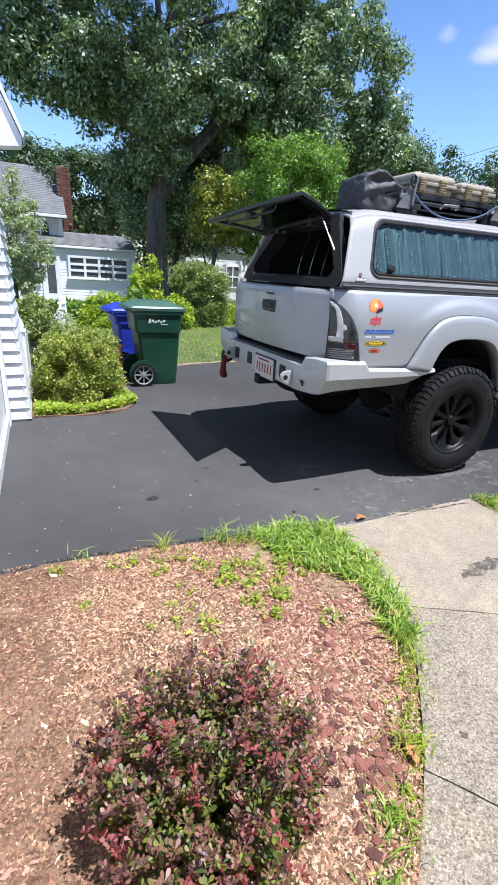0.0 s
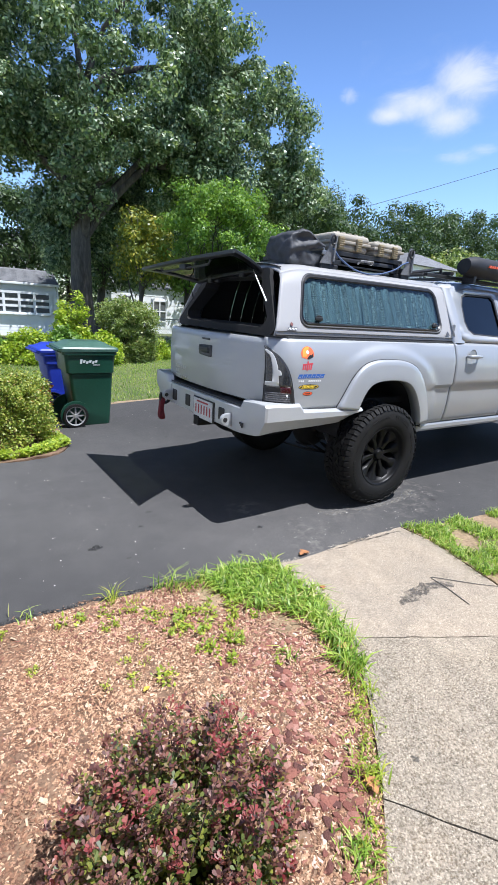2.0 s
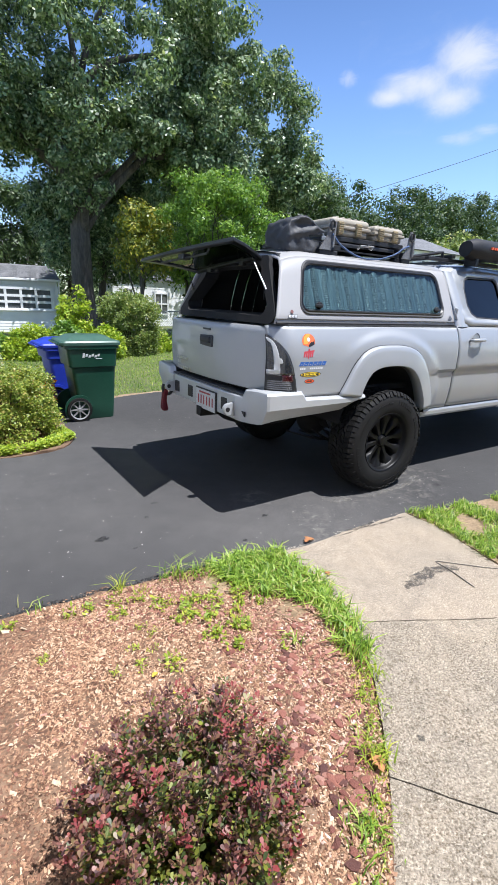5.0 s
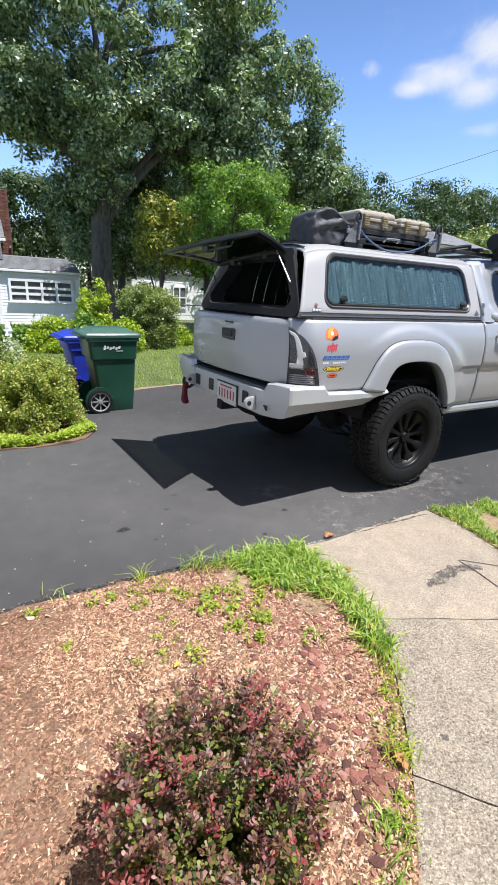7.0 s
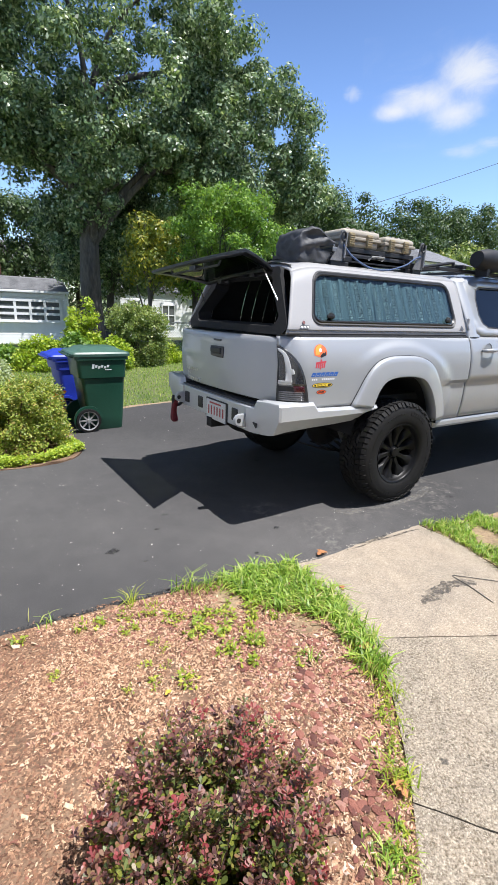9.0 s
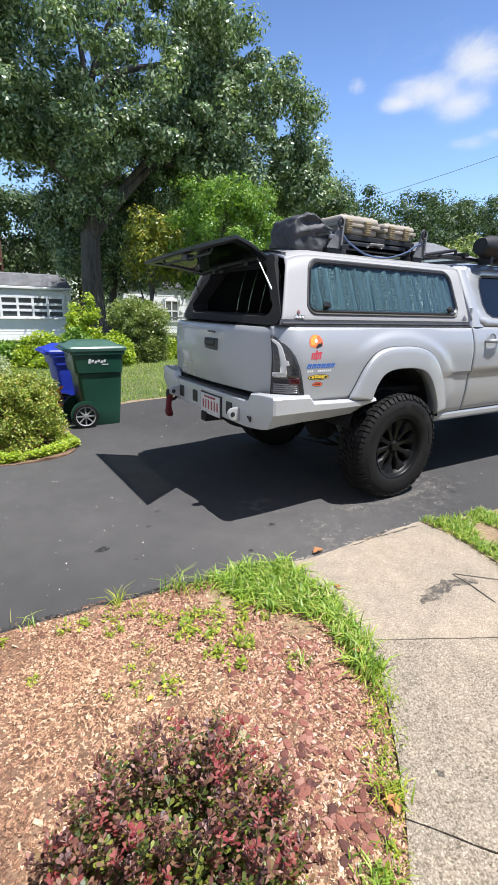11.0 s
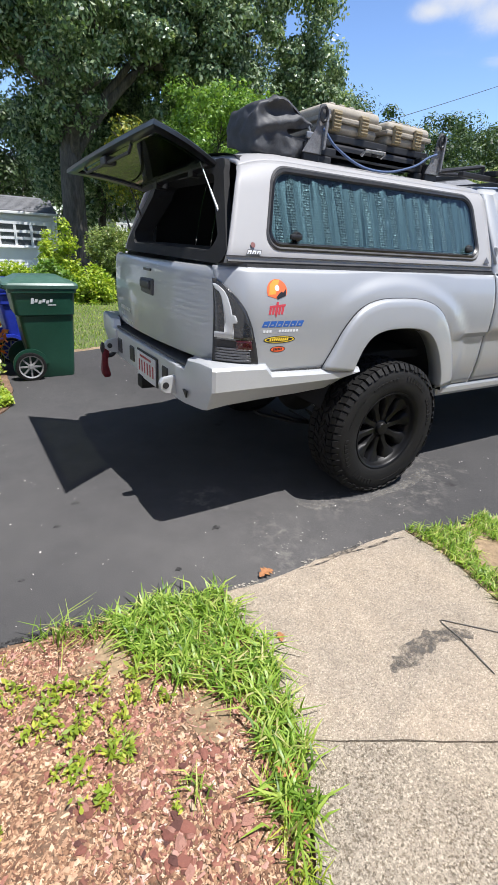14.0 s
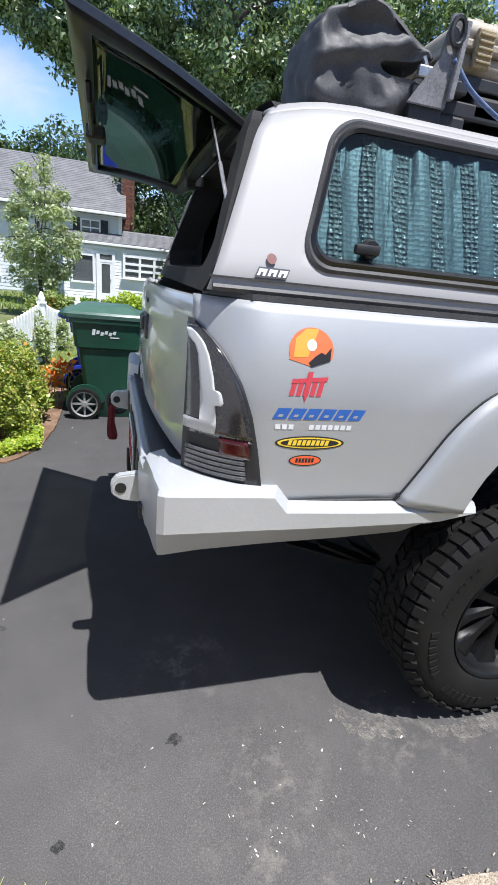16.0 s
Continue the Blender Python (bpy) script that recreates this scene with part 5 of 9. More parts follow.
    for k in range(N):
        a = da * k
        odd = k % 2
        for d0, d1, sh, ln, s0, s1 in ((0.022, 0.076, 0.0, 0.87, 0.0, 0.18), (0.081, 0.119, 0.45, 0.85, 0.10, -0.42), (0.124, 0.161, 0.05, 0.84, -0.30, 0.30), (0.166, 0.204, 0.55, 0.85, 0.42, -0.10), (0.209, 0.263, 0.5, 0.87, -0.18, 0.0)):
            d0, d1 = d0 * W / 0.285, d1 * W / 0.285
            w = 0.006 * odd * (1 if d0 < 0.1 else -1)
            a0, a1 = a + sh * da, a + (sh + ln) * da
            e0, e1 = s0 * da, s1 * da
            block([(0.394, a0 + e0, d0 + w), (0.394, a1 + e0, d0 + w), (0.394, a1 + e1, d1 + w), (0.394, a0 + e1, d1 + w), (0.410, a0 + e0 + 0.05 * da, d0 + w + 0.002), (0.411, a1 + e0 - 0.05 * da, d0 + w + 0.002), (0.411, a1 + e1 - 0.05 * da, d1 + w - 0.002), (0.411, a0 + e1 + 0.05 * da, d1 + w - 0.002)])
        for near in (True, False):
            sgn = (lambda d: d) if near else (lambda d: W - d)
            a0, a1 = a + (0.08 if odd else 0.0) * da, a + (0.80 if odd else 0.86) * da
            rin = 0.372 if odd else 0.381
            block([(rin, a0, sgn(0.0)), (rin, a1, sgn(0.0)), (0.396, a1, sgn(0.028)), (0.396, a0, sgn(0.028)), (rin + 0.003, a0 + 0.05 * da, sgn(-0.008)), (rin + 0.003, a1 - 0.05 * da, sgn(-0.008)), (0.4095, a1 - 0.05 * da, sgn(0.016)), (0.4095, a0 + 0.05 * da, sgn(0.016))])
    tagged(part("tread", (V, F), RUBBER, tyre), "deep tread blocks and shoulder lugs", "", "", "stuff")
    V, F = [], []
    for k in range(72):
        if k % 18 in (7, 8, 16, 17):
            continue
        a0, a1 = 2 * math.pi * k / 72, 2 * math.pi * (k + 0.62) / 72
        r0, r1 = (0.312, 0.340) if k % 36 < 16 else (0.318, 0.330)
        block([(r0, a0, -0.010), (r0, a1, -0.010), (r1, a1, -0.008), (r1, a0, -0.008), (r0 + 0.001, a0, -0.0145), (r0 + 0.001, a1, -0.0145), (r1 - 0.001, a1, -0.0135), (r1 - 0.001, a0, -0.0135)])
    tagged(part("sidewall_mark", (V, F), RUBBER, tyre), "raised rubber bars round the sidewall", "", "", "stuff")
    return wheel


for cx in (WX, FX):
    wheel_at(cx + 0.01, -0.062, -1)
    wheel_at(cx + 0.01, 2 * CY + 0.062, 1)


# tailgate
def gate_x(y, z):
    u = (y - CY) / 0.72
    return 0.152 - 0.055 * (y - CY) + 0.056 * u ** 2 - 0.012 * math.sin((z - 0.88) / 0.45 * math.pi)


ys = sorted([0.126 + 1.460 * i / 44 for i in range(45)] + [CY + s * d for s in (-1, 1) for d in (0.706, 0.714, 0.720, 0.7255)])
zs = [0.885, 0.892, 0.91, 0.95, 1.0, 1.05, 1.055, 1.10, 1.16, 1.22, 1.27, 1.305, 1.322, 1.33]
V, F = [], []
for y in ys:
    for z in zs:
        dx = 0.02 * ((0.892 - z) / 0.007 if z < 0.892 else 0) + (0.018 * ((z - 1.305) / 0.025) ** 2 if z > 1.305 else 0)
        dx += 0.024 * max(0.0, (abs(y - CY) - 0.704) / 0.026) ** 2
        V.append((gate_x(y, z) + dx, y, z))
n = len(zs)
for i in range(len(ys) - 1):
    for k in range(n - 1):
        F.append((i * n + k, i * n + k + 1, (i + 1) * n + k + 1, (i + 1) * n + k))
gate = solid("tailgate", (V, F), PAINT, truck, 0.03, "silver tailgate with a black pull handle")
bm = bmesh.new()
gx = gate_x(CY, 1.19)
box(bm, (gx - 0.006, CY - 0.105, 1.135), (gx + 0.02, CY + 0.105, 1.225), 0.018, 3)
part("handle_bezel", bm, GREYTRIM, gate)
bm = bmesh.new()
box(bm, (gx - 0.018, CY - 0.085, 1.165), (gx + 0.01, CY + 0.085, 1.215), 0.014, 3)
part("gate_handle", bm, BLACKTRIM, gate)
bm = bmesh.new()
box(bm, (gate_x(CY, 1.27) - 0.004, CY - 0.06, 1.262), (gate_x(CY, 1.27) + 0.01, CY + 0.06, 1.276), 0.003)
part("badge_bar", bm, GREYTRIM, gate)
for k, (y0, y1, z0) in enumerate(((1.18, 1.44, 0.985), (1.34, 1.46, 0.945), (1.14, 1.45, 0.905))):
    nb_ = int((y1 - y0) / 0.042)
    bm = bmesh.new()
    for q in range(nb_):
        yy = y0 + q * 0.042
        box(bm, (gate_x(yy, z0 + 0.012) - 0.004, yy, z0), (gate_x(yy, z0 + 0.012) + 0.01, yy + 0.028, z0 + 0.024), 0.003)
    part("badge_bar", bm, STEEL, gate, "chrome badge bars")


# tail lights
def lamp_edge(z):
    return float(np.interp(z, [0.915, 1.00, 1.08, 1.16, 1.22, 1.26, 1.285], [0.388, 0.372, 0.352, 0.322, 0.288, 0.255, 0.228]))


def lamp_patch(z0, z1, f0, f1, lift, mirror, rows=12, cols=10):
    """A piece of the lamp's face between two fractions of its width."""
    V, F = [], []
    for k in range(rows + 1):
        z = z0 + (z1 - z0) * k / rows
        xr = lamp_edge(z)
        for i in range(cols + 1):
            f = f0 + (f1 - f0) * i / cols
            x = 0.222 + (xr - 0.222) * f
            y = side_y(x, z) - lift
            p = (x - lift * step(0.34, 0.22, x), y, z)
            V.append(flip(p) if mirror else p)
    n = cols + 1
    for k in range(rows):
        for i in range(cols):
            q = (k * n + i, k * n + i + 1, (k + 1) * n + i + 1, (k + 1) * n + i)
            F.append(q[::-1] if mirror else q)
    return V, F


def lamp_bar(mirror):
    """The C-shaped light bar: an upright with a foot, a nub and a hooked top."""
    rows = [(1.030, 0.02, 0.43), (1.0565, 0.02, 0.45), (1.058, 0.24, 0.45), (1.099, 0.26, 0.47), (1.101, 0.26, 0.57), (1.108, 0.265, 0.60), (1.126, 0.27, 0.60), (1.133, 0.28, 0.58), (1.135, 0.28, 0.50), (1.165, 0.29, 0.53), (1.21, 0.34, 0.60), (1.231, 0.33, 0.63), (1.238, 0.24, 0.64), (1.245, 0.15, 0.62), (1.257, 0.10, 0.52), (1.264, 0.09, 0.32)]
    rows = [(z, 0.222 + (lamp_edge(z) - 0.222) * a, 0.222 + (lamp_edge(z) - 0.222) * b) for z, a, b in rows]
    V, F = [], []
    for z, a, b in rows:
        for i in range(7):
            x = a + (b - a) * i / 6
            lift = 0.0160
            p = (x - lift * step(0.34, 0.22, x), side_y(x, z) - lift, z)
            V.append(flip(p) if mirror else p)
    for k in range(len(rows) - 1):
        for i in range(6):
            q = (k * 7 + i, k * 7 + i + 1, (k + 1) * 7 + i + 1, (k + 1) * 7 + i)
            F.append(q[::-1] if mirror else q)
    return V, F


for mirror in (False, True):
    g = flip if mirror else (lambda p: p)
    lamp = solid("tail_light", lamp_patch(0.912, 1.285, -0.02, 1.03, 0.008, mirror, 20, 12), BLACKTRIM, truck, 0.02, "smoked tail light with a white light bar")
    solid("lens", lamp_patch(1.02, 1.275, 0.04, 0.96, 0.012, mirror, 14, 10), LAMPSMOKE, lamp, 0.003)
    solid("light_bar", lamp_bar(mirror), LEDBAR, lamp, 0.006)
    solid("red_reflector", lamp_patch(0.980, 1.022, 0.47, 0.88, 0.014, mirror, 4, 6), REDLENS, lamp, 0.003)
    for k in range(5):
        solid("lens_rib", lamp_patch(0.925 + 0.013 * k, 0.934 + 0.013 * k, 0.05, 0.80, 0.0135, mirror, 1, 8), CLEARLENS, lamp, 0.003)

for mirror in (False, True):
    g = flip if mirror else (lambda p: p)
    bm = bmesh.new()
    tube(bm, [g(p) for p in ((0.386, 0.0, 0.912), (0.392, 0.0, 0.885), (0.402, 0.0, 0.8675), (0.50, -0.001, 0.8655), (0.77, -0.001, 0.8645))], 0.0045, 6)
    part("panel_seam", bm, BLACKTRIM, truck, "black gap below the bed side")

# rear bumper: plate steel, stepped ends, folded lower edge
bumper = part("rear_bumper", boxes(((0.075, 0.30, 0.665), (0.165, 2 * CY - 0.30, 0.845)), bevel=0.008), BUMPERPAINT, truck, "silver plate-steel rear bumper with cut-outs")


def wing(mirror):
    bm = bmesh.new()
    g = flip if mirror else (lambda p: p)
    # rings run forward from the rear corner; each ring: outer top, outer mid, outer low, inner low, inner top
    secs = [(0.066, 0.34, 0.845, 0.665, 0.36, 0.735), (0.070, 0.235, 0.848, 0.668, 0.30, 0.745), (0.074, 0.205, 0.900, 0.670, 0.27, 0.750), (0.080, 0.085, 0.914, 0.676, 0.24, 0.780), (0.083, 0.024, 0.916, 0.684, 0.20, 0.795), (0.088, -0.022, 0.916, 0.694, 0.18, 0.800), (0.104, -0.031, 0.916, 0.700, 0.16, 0.802), (0.20, -0.034, 0.915, 0.712, 0.14, 0.804), (0.365, -0.036, 0.910, 0.722, 0.14, 0.806), (0.400, -0.037, 0.868, 0.724, 0.14, 0.806), (0.60, -0.040, 0.862, 0.732, 0.14, 0.808), (0.78, -0.043, 0.858, 0.744, 0.14, 0.812), (0.845, -0.044, 0.856, 0.765, 0.14, 0.815), (0.955, -0.044, 0.853, 0.828, 0.14, 0.836)]
    rings = []
    for x, y, zt_, zl, yi, zf in secs:
        rings.append([g(p) for p in ((x + 0.014, y + 0.030, zt_ + 0.002), (x + 0.004, y + 0.010, zt_ - 0.003), (x, y, zt_ - 0.016), (x, y, zf), (x + 0.012 * step(0.2, 0.08, x), y + 0.07 * step(0.30, 0.05, y), zl), (x + 0.05, yi, zl + 0.002), (x + 0.05, yi, zt_ - 0.002))])
    loft(bm, rings)
    return part("bumper_wing", bm, BUMPERPAINT, bumper, "", 25)


wing(False)
wing(True)
part("bumper_shelf", boxes(((0.10, 0.24, 0.846), (0.20, 2 * CY - 0.24, 0.86)), bevel=0.003), GREYTRIM, bumper)
for yy in (0.50, 1.05, 1.30):
    bm = bmesh.new()
    box(bm, (0.068, yy - 0.045, 0.70), (0.10, yy + 0.045, 0.80), 0.012)
    part("cut_out", bm, BLACKTRIM, bumper, "black recessed cut-out")
plate = part("licence_plate", boxes(((0.060, 0.615, 0.652), (0.066, 0.92, 0.805)), bevel=0.004), PLATE, bumper, "white licence plate with red bars")
part("plate_frame", boxes(((0.066, 0.60, 0.645), (0.0735, 0.935, 0.815)), bevel=0.004), BLACKTRIM, plate)
bm = bmesh.new()
for k in range(6):
    box(bm, (0.0575, 0.642 + 0.045 * k, 0.69), (0.0598, 0.642 + 0.045 * k + 0.014, 0.76))
part("plate_bar", bm, PLATERED, plate)
part("plate_bar", boxes(((0.0575, 0.68, 0.778), (0.0598, 0.86, 0.79))), PLATERED, plate)
bm = bmesh.new()
box(bm, (0.05, CY - 0.04, 0.585), (0.45, CY + 0.04, 0.662), 0.006)
part("hitch_receiver", bm, RUST, bumper)
for k, yy in enumerate((0.36, 1.36)):
    bm = bmesh.new()
    poly = [(0.075, 0.69), (0.015, 0.70), (-0.012, 0.72), (-0.015, 0.755), (0.005, 0.78), (0.075, 0.79)]
    prism(bm, poly, "y", yy - 0.016, yy + 0.016, 0.004)
    tab = part("tow_tab", bm, BUMPERPAINT, bumper)
    bm = bmesh.new()
    lathe(bm, [(0.0, -0.019), (0.017, -0.019), (0.017, 0.019), (0.0, 0.019)], (0.015, yy, 0.742), "y", 16)
    part("tab_hole", bm, BLACKTRIM, tab)
bm = bmesh.new()
tube(bm, [(0.02 + 0.045 * math.cos(a), 1.385, 0.72 + 0.055 * math.sin(a)) for a in [radians(d) for d in range(-220, 50, 20)]], 0.015, 8)
part("shackle", bm, BLACKTRIM, bumper)
bm = bmesh.new()
loft(bm, [[(cx - tx, cy - 0.75 * ty, z), (cx - tx, cy + 0.75 * ty, z), (cx, cy + 0.9 * ty, z), (cx + tx, cy + 0.75 * ty, z), (cx + tx, cy - 0.75 * ty, z), (cx, cy - 0.9 * ty, z)] for z, cx, cy, tx, ty in ((0.715, 0.0, 1.385, 0.012, 0.024), (0.69, -0.006, 1.386, 0.020, 0.030), (0.64, -0.012, 1.39, 0.017, 0.026), (0.60, -0.013, 1.395, 0.019, 0.026), (0.565, -0.010, 1.40, 0.024, 0.030), (0.535, -0.006, 1.40, 0.026, 0.034), (0.515, -0.004, 1.40, 0.018, 0.026))])
part("red_strap", bm, WEBRED, bumper, "red webbing strap hanging from the shackle")
bm = bmesh.new()
prism(bm, [(0.20, 0.715), (0.24, 0.75), (0.20, 0.75)], "x", 0.060, 0.07)
part("cut_out", bm, BLACKTRIM, bumper)

# the whole bumper hangs slightly closer on its right side
for ob in (bumper, *bumper.children_recursive):
    o = ORIGIN[ob.name]
    for v in ob.data.vertices:
        v.co.x += 0.030 + 0.030 * (CY - v.co.y - o.y)

# ---- camper shell ----
SHELL_SEC = [(0.088, 1.352), (0.092, 1.40), (0.112, 1.455), (0.175, 1.605), (0.235, 1.735), (0.285, 1.795), (0.345, 1.828), (0.45, 1.846), (0.62, 1.86), (CY, 1.872)]


def shell_rear(z):
    return 0.243 + 0.315 * min(max(z - 1.345, 0.0), 0.46) + 0.03 * max(0.0, (z - 1.78) / 0.09)


def roof_drop(dx, z):
    """The roof rolls down towards its rear edge."""
    return 0.042 * max(0.0, 1 - dx / 0.24) ** 2 * step(1.68, 1.80, z)


WIN = dict(x0=0.462, x1=1.99, z0=1.425, z1=1.765)


_fine = smooth_line(SHELL_SEC, 8)
SHELL_Y, SHELL_Z = [p[0] for p in _fine], [p[1] for p in _fine]


def shell_pt(z):
    """The shell's flank at height z."""
    return float(np.interp(z, SHELL_Z, SHELL_Y))


def rounded(x0, x1, z0, z1, r, per=5, slant=0.0):
    pts = []
    for cx, cz, a0 in ((x1 - r, z0 + r, -90), (x1 - r, z1 - r, 0), (x0 + r, z1 - r, 90), (x0 + r, z0 + r, 180)):
        for k in range(per + 1):
            a = radians(a0 + 90 * k / per)
            x, z = cx + r * math.cos(a), cz + r * math.sin(a)
            pts.append((x + slant * (z - z0) * (1 if x < (x0 + x1) / 2 else -0.15), z))
    return pts


ARC = smooth_line(SHELL_SEC, 4)[20:]
ARC = ARC + [(2 * CY - y, z) for y, z in ARC[:-1][::-1]]
bm = bmesh.new()
rows = []
for dx, drop in ((0.0, 0.012), (0.012, 0.004), (0.03, 0.0), (0.06, 0.0), (0.10, 0.0), (0.15, 0.0), (0.24, 0.0), (0.6, 0.0), (9.0, 0.0)):
    rows.append([(min(shell_rear(z) + dx, 2.115), y, z - roof_drop(dx, z) - drop * step(1.80, 1.83, z)) for y, z in ARC])
loft(bm, rows, closed=False)
shell = part("camper_shell", bm, SHELLPAINT, truck, "white-silver fibreglass camper shell", 60)
md = shell.modifiers.new("thickness", "SOLIDIFY")
md.thickness, md.offset = 0.010, -1


def shell_flank(mirror):
    """Flank in a grid, with the window's opening left out."""
    g = flip if mirror else (lambda p: p)
    ins = 0.02
    z0, z1 = WIN["z0"] + ins, WIN["z1"] - ins
    zs_ = [1.352, 1.37, 1.385, 1.40, 1.42, z0] + [z0 + (z1 - z0) * k / 10 for k in range(1, 10)] + [z1, 1.765, 1.78, 1.795]
    lo_row, hi_row = 5, 15

    def cols(z):
        s = 0.28 * (min(max(z, WIN["z0"]), WIN["z1"]) - WIN["z0"])
        a, d = shell_rear(z), 2.115
        b, c = WIN["x0"] + ins + s, WIN["x1"] - ins - 0.15 * s
        return [a + (b - a) * k / 8 for k in range(9)] + [b + (c - b) * k / 24 for k in range(1, 24)] + [c + (d - c) * k / 4 for k in range(5)]
    V, F = [], []
    rows = [cols(z) for z in zs_]
    n = len(rows[0])
    for z, row in zip(zs_, rows):
        for x in row:
            V.append(g((x, shell_pt(z), z - roof_drop(x - shell_rear(z), z))))
    for k in range(len(zs_) - 1):
        for i in range(n - 1):
            if lo_row <= k < hi_row and 8 <= i < 32:
                continue
            q = (k * n + i, k * n + i + 1, (k + 1) * n + i + 1, (k + 1) * n + i)
            F.append(q[::-1] if mirror else q)
    return solid("shell_side", (V, F), SHELLPAINT, shell, 0.010)


def shell_window(mirror):
    g = flip if mirror else (lambda p: p)

    def band(inner, outer, lift0, lift1, material, name, parent, smooth=40):
        A = rounded(WIN["x0"] + inner, WIN["x1"] - inner, WIN["z0"] + inner, WIN["z1"] - inner, max(0.075 - inner * 0.6, 0.03), 10, 0.28)
        B = rounded(WIN["x0"] + outer, WIN["x1"] - outer, WIN["z0"] + outer, WIN["z1"] - outer, max(0.075 - outer * 0.6, 0.03), 10, 0.28)
        n = len(A)
        mid = [((a[0] + b[0]) / 2, (a[1] + b[1]) / 2) for a, b in zip(A, B)]
        bm = bmesh.new()
        rows = [[g((x, shell_pt(z) - lift0, z)) for x, z in A], [g((x, shell_pt(z) - lift1, z)) for x, z in mid], [g((x, shell_pt(z) - lift0, z)) for x, z in B], [g((x, shell_pt(z) + 0.01, z)) for x, z in B], [g((x, shell_pt(z) + 0.01, z)) for x, z in A]]
        loft(bm, rows + [rows[0]], closed=True, caps=False)
        return part(name, bm, material, parent, "", smooth)
    w = band(-0.012, 0.004, 0.004, 0.010, GREYTRIM, "window_seal", shell)
    band(0.004, 0.023, 0.004, 0.012, GLOSSBLACK, "window_frame", w)
    pane = rounded(WIN["x0"] + 0.021, WIN["x1"] - 0.021, WIN["z0"] + 0.021, WIN["z1"] - 0.021, 0.058, 6, 0.28)
    bm = bmesh.new()
    loft(bm, [[g((x, shell_pt(z) - 0.002, z)) for x, z in pane], [g((x, shell_pt(z) + 0.002, z)) for x, z in pane]])
    gl = part("window_glass", bm, TINT, w, "tinted side glass")
    gl.visible_shadow = False
    # hanging bubble foil in loose folds
    V, F = [], []
    nx, nz = 150, 10
    x0, x1, z0, z1 = WIN["x0"] - 0.02, WIN["x1"] + 0.05, 1.39, 1.765
    rnd = random.Random(5)
    ph = [rnd.uniform(0, 6.3) for _ in range(6)]
    for i in range(nx + 1):
        for k in range(nz + 1):
            z = z0 + (z1 - z0) * k / nz
            xa = x0 + 0.24 * (z - z0)
            x = xa + (x1 - xa) * i / nx
            d = 0.017 + 0.006 * math.sin(x * 44 + ph[0] + z * 1.5) + 0.004 * math.sin(x * 83 + ph[1] - z * 2) + 0.003 * math.sin(x * 150 + ph[2]) + 0.003 * noise.noise((x * 30, z * 12, 0))
            V.append(g((x + 0.01 * math.sin(z * 9 + i), shell_pt(z) + d, z)))
    n = nz + 1
    for i in range(nx):
        for k in range(nz):
            F.append((i * n + k, (i + 1) * n + k, (i + 1) * n + k + 1, i * n + k + 1))
    if not mirror:
        part("foil_curtain", (V, F), FOIL, w, "silver bubble-foil curtain behind the glass", True)
    # dark sheets added to block window light; slits on the far side leave streaks
    block_sheet_x = [0.44, 2.09] if not mirror else [0.44, 0.74, 0.746, 0.86, 0.866, 0.99, 0.995, 1.14, 1.146, 1.33, 1.335, 2.09]
    for a, b in zip(block_sheet_x[::2], block_sheet_x[1::2]):
        bm = bmesh.new()
        loft(bm, [[g((a, shell_pt(z) + 0.07, z)), g((b, shell_pt(z) + 0.07, z)), g((b, shell_pt(z) + 0.074, z)), g((a, shell_pt(z) + 0.074, z))] for z in (1.35, 1.5, 1.65, 1.80)])
        part("side_lining", bm, LINER, w)
    for lx in (WIN["x0"] + 0.17, WIN["x1"] - 0.10):
        bm = bmesh.new()
        y = shell_pt(1.475)
        gy = lambda q: g((q[0], y + q[1], q[2]))
        lathe(bm, [(0.0, -0.022), (0.02, -0.022), (0.024, -0.01), (0.024, 0.0)], gy((lx, 0, 1.475)) if not mirror else (lx, 2 * CY - y, 1.475), "y", 14)
        box(bm, *[tuple(min(a, b) for a, b in zip(gy((lx - 0.045, -0.03, 1.462)), gy((lx + 0.02, -0.012, 1.485)))), tuple(max(a, b) for a, b in zip(gy((lx - 0.045, -0.03, 1.462)), gy((lx + 0.02, -0.012, 1.485))))], 0.006)
        part("window_latch", bm, BLACKTRIM, w, "black twist latch", 40)
    return w


for mirror in (False, True):
    shell_flank(mirror)
    shell_window(mirror)
    g = flip if mirror else (lambda p: p)
    for z0, z1, d0, mat_, nm in ((1.381, 1.3845, 0.006, GREYTRIM, "belt_trim"), (1.339, 1.352, 0.006, GREYTRIM, "seal_strip")):
        bm = bmesh.new()
        rings = []
        for k in range(21):
            x = 0.25 + (2.115 - 0.25) * k / 20
            y = (shell_pt(z0) if nm == "belt_trim" else 0.070) - d0 + (0.10 * ((0.32 - x) / 0.07) ** 2 if x < 0.32 and nm == "seal_strip" else 0)
            rings.append([g(p) for p in ((x, y, z0), (x, y, z1), (x, y + 0.02, z1), (x, y + 0.02, z0))])
        loft(bm, rings)
        part(nm, bm, mat_, shell)
    bm = bmesh.new()
    yb = 0.086
    rings = [[g(p) for p in ((x, yb - 0.008, 1.352), (x, yb - 0.012, 1.36), (x, yb - 0.008, 1.367), (x, yb + 0.01, 1.367), (x, yb + 0.01, 1.352))] for x in (0.255, 1.0, 2.115)]
    loft(bm, rings)
    part("base_moulding", bm, GREYTRIM, shell, "", 30)

